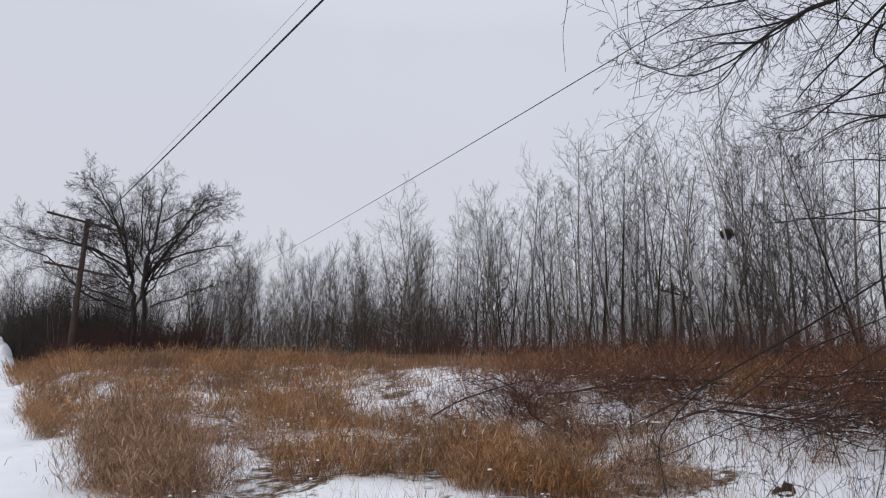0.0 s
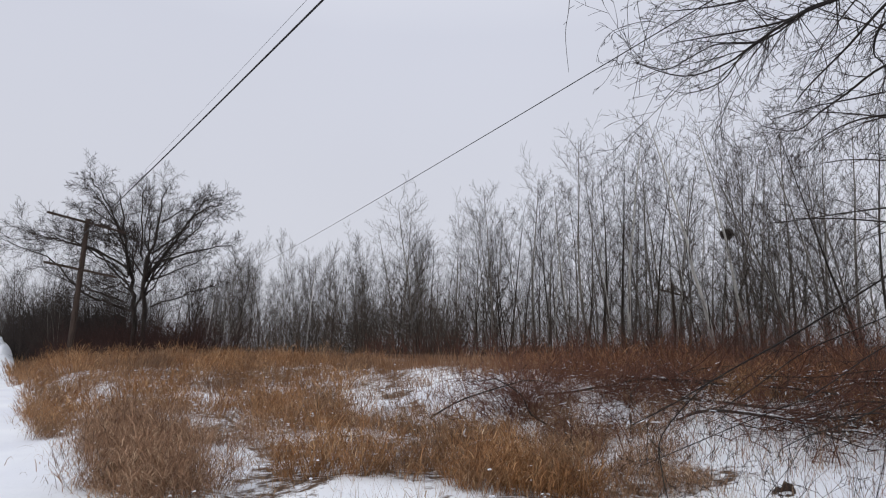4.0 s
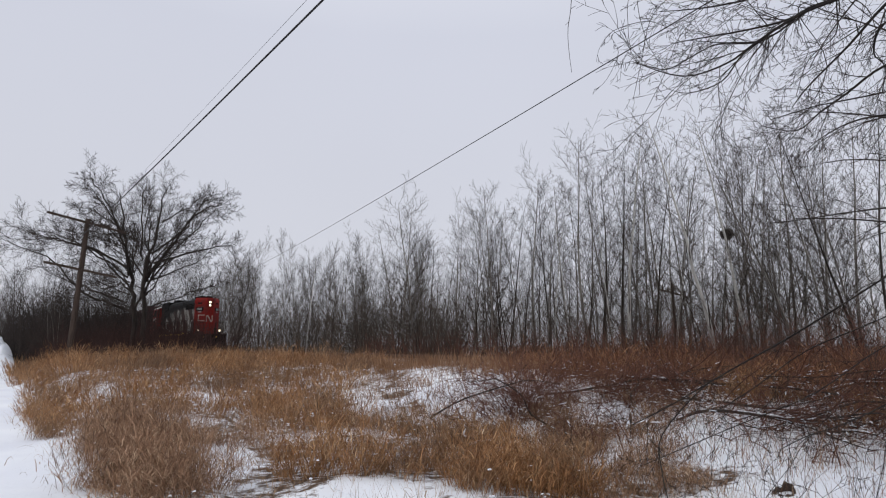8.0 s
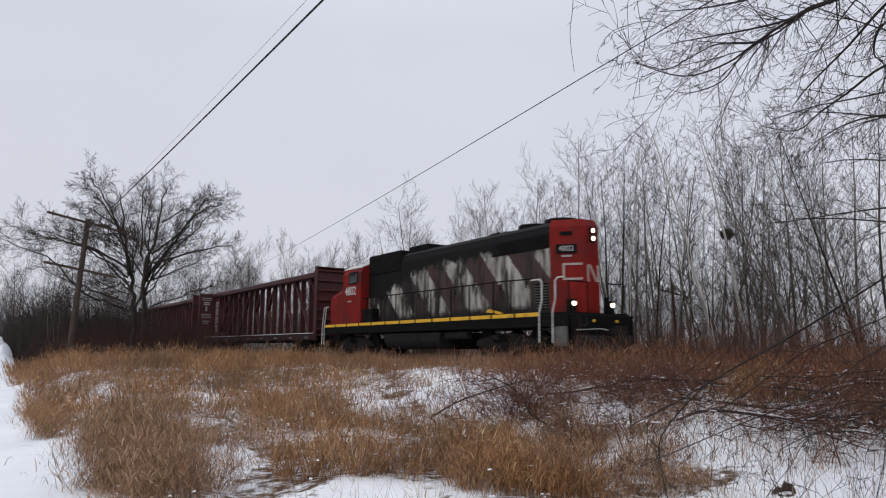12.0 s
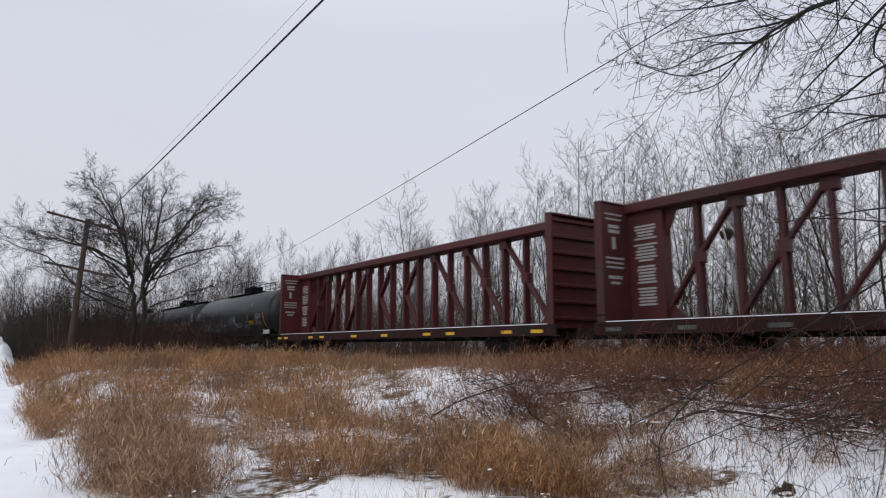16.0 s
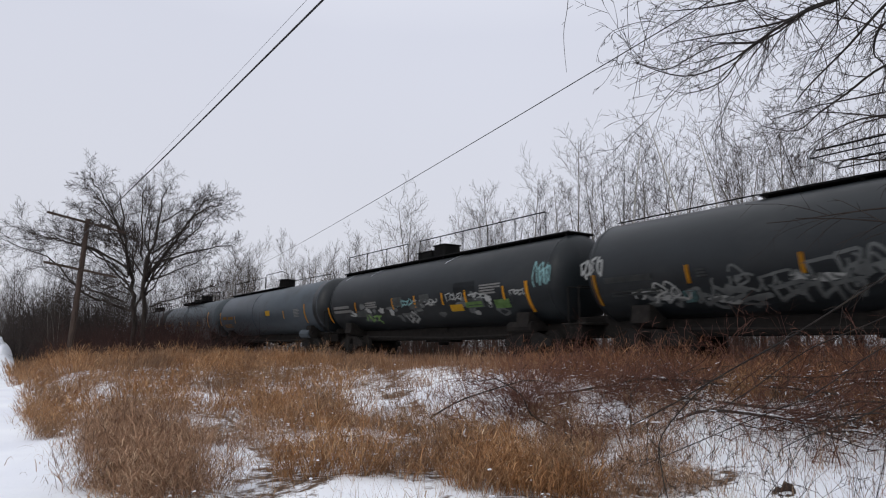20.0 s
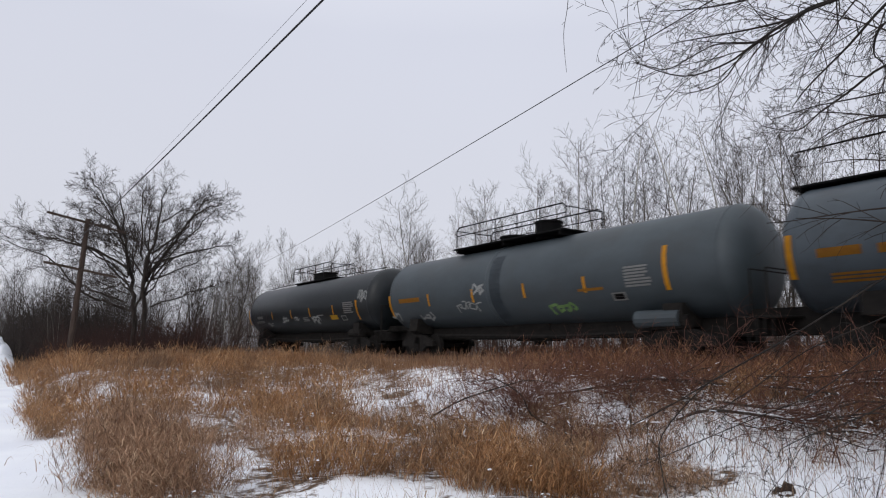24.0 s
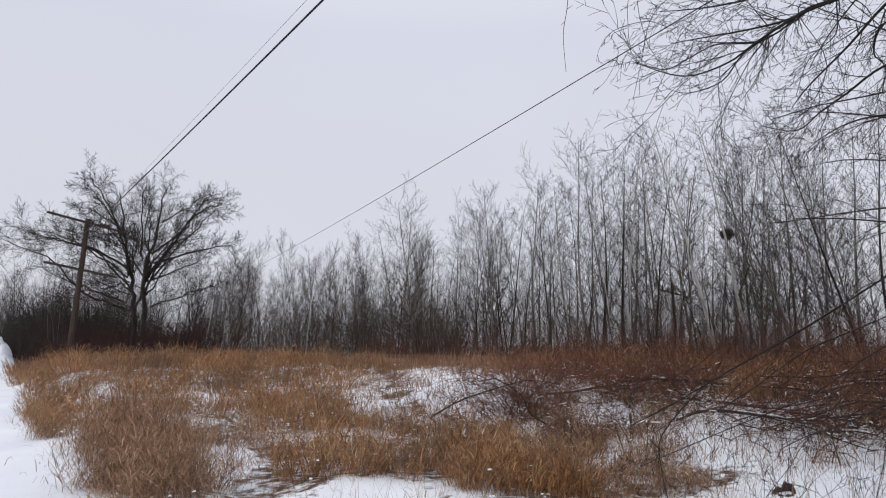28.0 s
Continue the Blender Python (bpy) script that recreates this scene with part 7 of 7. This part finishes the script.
def streaks(shell, u0, marks, ends, mat=None):
    for u in marks:
        patch(shell, "reflector_strip", -(u - u0) - 0.055, -(u - u0) + 0.055, 2.02, 2.50, M_AMBER, "amber reflector strip")
    for u, z0, z1 in ends:
        patch(shell, "reflector_strip", -(u - u0) - 0.075, -(u - u0) + 0.075, z0, z1, M_AMBER, "long amber reflector strip")


def text_block(shell, x, z, w, rows, rh, mat, seed, gap=1.6):
    """Unreadable lettering as rows of plain bars."""
    rng = random.Random(seed)
    for j in range(rows):
        ww = w * rng.uniform(0.7, 1.0)
        patch(shell, "lettering_bar", x - w / 2, x - w / 2 + ww, z - j * rh * gap - rh / 2, z - j * rh * gap + rh / 2, mat)


def first_tank():
    u0 = 39.15
    v, s = tank_car(u0, 56.2, M_TANK, "black tank car with pale spray-paint tags, dirty")
    X = lambda u: -(u - u0)
    streaks(s, u0, (52.4, 49.5, 46.6, 43.7), ((40.7, 1.55, 2.58), (55.54, 1.6, 2.5)))
    walkway(v, X(43.9), X(50.9))
    fittings_box(v, X(46.9), 1.7, 0.8, 0.52)
    cage(v, X(44.4), X(49.5), 4.95)
    scrawl(s, X(55.62), 2.75, 0.75, 0.8, 44, M_SPRAY, "pale spray-paint tag", 5, 0.07)
    scrawl(s, X(48.6), 2.15, 1.6, 0.95, 45, M_SPRAYDIM, "large pale looping spray-paint tag", 3, 0.08)
    scrawl(s, X(46.5), 2.1, 1.6, 0.8, 46, M_SPRAYDIM, "large pale looping spray-paint tag", 3, 0.07)
    part("long_grab_rail", rail_line(bmesh.new(), [(X(39.6), -0.35, 4.22), (X(43.8), -0.35, 4.27)], 0.02, 5), M_BLACK, v)
    part("long_grab_rail", rail_line(bmesh.new(), [(X(51.0), -0.35, 4.26), (X(55.5), -0.35, 4.2)], 0.02, 5), M_BLACK, v)
    patch(s, "yellow_panel", X(43.6), X(42.7), 1.85, 2.12, M_YELLOW, "small yellow warning panel")
    text_block(s, X(54.0), 2.3, 2.3, 1, 0.17, M_SPRAYDIM, 31)
    text_block(s, X(53.9), 1.95, 2.2, 2, 0.06, M_SPRAYDIM, 32)
    text_block(s, X(52.0), 2.35, 0.3, 3, 0.05, M_SPRAYDIM, 33)
    patch(s, "teal_panel", X(52.7), X(52.3), 1.55, 1.85, M_SPRAYBLUE, "faded teal painted patch")
    patch(s, "white_chip", X(43.0), X(42.9), 3.0, 3.3, M_PALEPAINT, "bare pale chip in the paint", 0.05)
    text_block(s, X(41.6), 2.5, 1.3, 4, 0.05, M_LETTER, 1)
    scrawl(s, X(44.6), 2.25, 1.3, 0.55, 5, M_SPRAYDIM, "pale looping spray-paint tag", 5)
    scrawl(s, X(44.4), 1.75, 1.1, 0.4, 6, M_SPRAYBLUE, "faded teal spray-paint tag", 4)
    scrawl(s, X(41.9), 2.1, 0.9, 0.7, 7, M_SPRAY, "pale looping spray-paint tag", 3)
    scrawl(s, X(47.9), 1.95, 2.0, 0.75, 8, M_SPRAYDIM, "pale looping spray-paint tag", 6, 0.06)
    scrawl(s, X(50.6), 1.95, 2.2, 0.7, 9, M_SPRAYDIM, "pale looping spray-paint tag", 6, 0.06)
    scrawl(s, X(53.4), 1.85, 1.7, 0.6, 10, M_SPRAY, "pale looping spray-paint tag", 5, 0.05)
    scrawl(s, X(45.9), 1.8, 1.0, 0.5, 18, M_SPRAY, "pale looping spray-paint tag", 3, 0.07)
    haze_marks(s, X(54.0), X(43.0), 1.45, 2.1, 34, 3, (M_TANK2, M_SPRAYDIM, M_SPRAYDIM, M_SPRAY))
    scrawl(s, X(49.3), 1.7, 1.9, 0.6, 41, M_SPRAYDIM, "faded spray-paint tag", 6, 0.09)
    scrawl(s, X(52.2), 1.7, 2.0, 0.6, 42, M_SPRAYDIM, "faded spray-paint tag", 6, 0.09)
    scrawl(s, X(46.9), 2.2, 1.6, 0.5, 43, M_SPRAYBLUE, "faded teal spray-paint tag", 5, 0.05)
    part("card_board", bar(bmesh.new(), X(40.9), X(39.9), -1.36, -1.33, 1.2, 1.45), M_PALEPAINT, v, "white stencil board")


def second_tank():
    u0 = 56.85
    v, s = tank_car(u0, 73.85, M_TANK2, "matt black tank car with full-length top railing and graffiti")
    X = lambda u: -(u - u0)
    streaks(s, u0, (70.65, 67.2, 65.4, 63.4, 61.9, 59.7), ((58.5, 1.55, 2.58), (73.6, 1.6, 2.4)))
    walkway(v, X(57.3), X(73.6), -0.62, 0.62)
    top_rail(v, X(58.6), X(66.6), 6)
    top_rail(v, X(67.6), X(73.4), 4)
    fittings_box(v, X(66.3), 1.1, 0.75, 0.45)
    fittings_box(v, X(65.1), 0.85, 0.85, 0.62)
    for u in (63.8, 70.0, 72.6):
        patch(s, "snow_streak", X(u), X(u) + 0.09, 3.75, 4.1, M_SNOW, "streak of snow", 0.5)
    scrawl(s, X(57.75), 2.75, 0.75, 1.3, 11, M_SPRAYBLUE, "teal spray-paint tag", 6, 0.05)
    scrawl(s, X(58.95), 2.25, 0.8, 0.3, 12, M_SPRAY, "pale spray-paint tag", 4)
    text_block(s, X(60.4), 2.6, 1.2, 4, 0.06, M_LETTER, 2)
    text_block(s, X(71.9), 2.32, 2.2, 2, 0.13, M_LETTER, 3)
    text_block(s, X(69.0), 2.4, 1.3, 3, 0.06, M_LETTER, 4)
    patch(s, "yellow_panel", X(63.0), X(62.2), 1.75, 2.0, M_YELLOW, "small yellow warning panel")
    patch(s, "green_panel", X(60.3), X(59.5), 1.75, 2.05, M_SPRAYGREEN, "faded green painted patch")
    scrawl(s, X(62.6), 2.3, 1.0, 0.45, 13, M_SPRAY, "pale spray-paint tag", 4)
    scrawl(s, X(64.4), 2.2, 1.2, 0.35, 14, M_SPRAY, "pale spray-paint tag", 4)
    scrawl(s, X(66.3), 2.25, 1.2, 0.4, 15, M_SPRAYBLUE, "faded spray-paint tag", 4)
    scrawl(s, X(66.0), 1.65, 0.7, 0.6, 16, M_SPRAY, "pale spray-paint tag", 2, 0.08)
    scrawl(s, X(69.2), 1.65, 1.3, 0.5, 17, M_SPRAYGREEN, "faded green spray-paint tag", 4, 0.08)
    scrawl(s, X(61.2), 2.25, 0.9, 0.3, 19, M_SPRAY, "pale spray-paint tag", 3)
    haze_marks(s, X(72.0), X(59.5), 1.6, 2.3, 46, 4, (M_TANK, M_SPRAYDIM, M_SPRAYDIM, M_SPRAYDIM, M_SPRAY))
    for k, (u, w, z, h) in enumerate(((68.6, 0.9, 2.3, 0.34), (66.4, 0.8, 2.32, 0.4), (65.0, 0.9, 2.1, 0.3), (64.3, 0.7, 2.34, 0.36), (61.3, 1.3, 2.62, 0.36), (60.9, 0.9, 2.0, 0.34), (69.6, 1.1, 1.95, 0.3))):
        patch(s, "painted_block", X(u + w), X(u), z - h / 2, z + h / 2, (M_SPRAYDIM, M_TANK)[k == 4], "faded grey painted block")
    patch(s, "green_panel", X(62.0), X(61.0), 1.85, 2.05, M_SPRAYGREEN, "faded green painted patch")


def third_tank():
    u0 = 74.45
    v, s = tank_car(u0, 92.6, M_GREYTANK, "slate-grey insulated tank car with a small yellow placard", M_TANK, band=(-(85.2 - 74.45),))
    X = lambda u: -(u - u0)
    streaks(s, u0, (88.8, 79.8), ((76.7, 1.7, 2.75), (92.1, 1.9, 2.9)))
    walkway(v, X(81.9), X(92.4), -0.6, 0.6)
    top_rail(v, X(85.9), X(92.3), 4)
    part("long_grab_rail", rail_line(bmesh.new(), [(X(75.2), -0.4, 4.1), (X(75.3), -0.4, 4.42), (X(81.5), -0.4, 4.48)], 0.022, 5), M_BLACK, v)
    drum(v, X(83.0), 0.5, 0.55)
    part("platform_rail", rail_line(bmesh.new(), [(X(81.4), -0.6, 4.3), (X(81.4), -0.6, 4.9), (X(82.4), -0.6, 5.2), (X(85.2), -0.6, 5.2), (X(85.3), -0.6, 4.3)], 0.022, 5), M_BLACK, v)
    patch(s, "yellow_placard", X(82.75), X(82.0), 2.3, 2.62, M_YELLOW, "bright yellow placard")
    text_block(s, X(91.0), 2.42, 1.0, 1, 0.2, M_ORANGE, 5)
    text_block(s, X(89.7), 2.40, 1.2, 1, 0.2, M_ORANGE, 6)
    text_block(s, X(90.3), 1.95, 2.0, 3, 0.05, M_ORANGE, 7)
    text_block(s, X(77.8), 2.5, 0.9, 6, 0.05, M_LETTER, 8)
    part("end_tank", post(bmesh.new(), (X(77.6), -1.15, 1.1), (X(76.4), -1.15, 1.1), 0.24, 0.24, 14), M_GREYTANK, v)


def fourth_tank():
    u0 = 93.3
    v, s = tank_car(u0, 110.2, M_GREYTANK2, "blue-grey insulated tank car with a top platform and drum", band=(-(102.9 - 93.3),))
    X = lambda u: -(u - u0)
    streaks(s, u0, (106.7, 103.8, 101.0, 98.3), ((95.4, 1.9, 3.1), (109.7, 1.7, 2.6)))
    walkway(v, X(99.6), X(105.7), -0.95, 0.95, 4.22)
    drum(v, X(101.2), 0.48, 0.62, 4.14)
    drum(v, X(103.0), 0.55, 0.32, 4.14)
    cage(v, X(99.5), X(105.5), 5.12, 0.9)
    # flat patch in the other grey marks the notch; nothing is cut in
    patch(s, "notch_patch", X(102.75), X(102.2), 1.4, 3.6, M_GREYTANK, "flat slate-grey patch standing for a notch in the shell")
    text_block(s, X(108.0), 2.33, 1.9, 1, 0.18, M_ORANGE, 9)
    text_block(s, X(96.3), 2.62, 0.95, 7, 0.055, M_LETTER, 10)
    patch(s, "data_plate", X(97.35), X(96.85), 1.72, 1.95, M_LETTER, "small white framed data plate")
    patch(s, "data_plate", X(97.28), X(96.92), 1.76, 1.91, M_BLACK, "dark face of a data plate")
    text_block(s, X(98.0), 2.1, 1.2, 1, 0.08, M_ORANGE, 11)
    scrawl(s, X(99.5), 1.6, 1.1, 0.4, 20, M_SPRAYGREEN, "pale green spray-paint tag", 4, 0.08)
    scrawl(s, X(103.4), 2.45, 0.6, 0.5, 21, M_SPRAY, "pale spray-paint tag", 3, 0.08)
    scrawl(s, X(104.2), 1.9, 1.5, 0.5, 22, M_SPRAY, "pale spray-paint tag", 5)
    scrawl(s, X(107.2), 1.6, 1.0, 0.4, 23, M_SPRAY, "pale spray-paint tag", 3, 0.07)
    scrawl(s, X(109.6), 1.7, 0.5, 0.6, 24, M_SPRAY, "pale spray-paint tag", 2, 0.09)
    part("end_tank", post(bmesh.new(), (X(96.6), -1.15, 1.15), (X(95.2), -1.15, 1.15), 0.25, 0.25, 14), M_GREYTANK2, v)


def last_tank():
    u0 = 111.2
    v, s = tank_car(u0, 128.3, M_TANK, "black tank car at the train's end with a white tag")
    X = lambda u: -(u - u0)
    streaks(s, u0, (123.95, 121.0, 118.4, 115.5), ((112.9, 1.7, 2.62), (128.0, 1.85, 2.75)))
    walkway(v, X(117.2), X(122.7))
    fittings_box(v, X(119.6), 1.5, 0.8, 0.5)
    cage(v, X(117.3), X(122.6))
    part("long_grab_rail", rail_line(bmesh.new(), [(X(111.9), -0.35, 4.21), (X(117.1), -0.35, 4.26)], 0.02, 5), M_BLACK, v)
    part("long_grab_rail", rail_line(bmesh.new(), [(X(122.8), -0.35, 4.26), (X(127.6), -0.35, 4.2)], 0.02, 5), M_BLACK, v)
    scrawl(s, X(112.3), 2.85, 0.8, 0.75, 25, M_SPRAY, "white looping spray-paint tag", 6, 0.05)
    scrawl(s, X(122.1), 1.95, 0.95, 0.5, 26, M_SPRAY, "white looping spray-paint tag", 4, 0.05)
    scrawl(s, X(117.8), 1.85, 0.9, 0.55, 27, M_SPRAY, "white looping spray-paint tag", 4, 0.08)
    scrawl(s, X(120.3), 2.0, 0.6, 0.35, 28, M_LETTER, "faint spray-paint tag", 3, 0.04)
    scrawl(s, X(124.6), 1.75, 0.8, 0.3, 29, M_LETTER, "faint spray-paint tag", 3, 0.04)
    patch(s, "yellow_panel", X(115.95), X(115.15), 1.78, 2.0, M_YELLOW, "small yellow warning panel")
    text_block(s, X(113.7), 2.55, 1.2, 6, 0.06, M_LETTER, 12)
    text_block(s, X(119.0), 1.98, 0.9, 3, 0.05, M_LETTER, 13)
    text_block(s, X(117.0), 2.05, 1.0, 1, 0.05, M_LETTER, 14)
    text_block(s, X(126.1), 2.22, 1.0, 1, 0.16, M_LETTER, 15)
    text_block(s, X(126.6), 2.22, 0.1, 1, 0.16, M_TANK, 19)
    text_block(s, X(126.0), 1.98, 1.6, 2, 0.045, M_LETTER, 16)
    patch(s, "data_plate", X(114.75), X(114.2), 1.7, 1.95, M_LETTER, "small white framed data plate")
    patch(s, "data_plate", X(114.68), X(114.27), 1.745, 1.905, M_TANK, "dark face of a data plate")


first_tank()
second_tank()
third_tank()
fourth_tank()
last_tank()
# ---- motion ----
def travelled(t):
    """Metres along the track that the train has gone, counted from 16 s."""
    d = t - 16.0
    return 10.66 * d - 0.0113 * d * d + 0.00053 * d ** 3


# seconds and sideways swing of the hanging twig, in degrees
SWAY = ((0, 0.0), (1, -0.1), (2, 0.9), (3, 1.3), (4.5, 0.2), (6, -1.3), (7, 0.2), (8, 1.5), (9, -0.6), (10, -0.2), (11, 0.2), (12, 2.2), (13.5, 0.8), (15, 0.0), (16, 0.5), (17, 0.3), (18.5, 2.0), (19, 0.4), (20, 0.2), (21, 0.5), (22.5, 0.0), (24, 0.2), (25, -0.3), (26, -1.4), (27, -0.1), (28, 0.1))


def motions():
    for v, u0 in VEHICLES:
        walk(v, [(t, ALONG @ pose(travelled(t) - u0, 0, RAIL)) for t in range(0, 29)])
    # every wheelset rolls; one row a thirtieth of a second
    for w, (x, y, z), r in WHEELSETS:
        walk(w, [(k / 30, pose(x, y, z, 0, math.degrees(travelled(k / 30) / r) % 360.0, 0)) for k in range(0, 841)])
    walk(HANGING, [(t, pose(1.27, 6.0, 6.5, 0, -s, 0)) for t, s in SWAY])


motions()
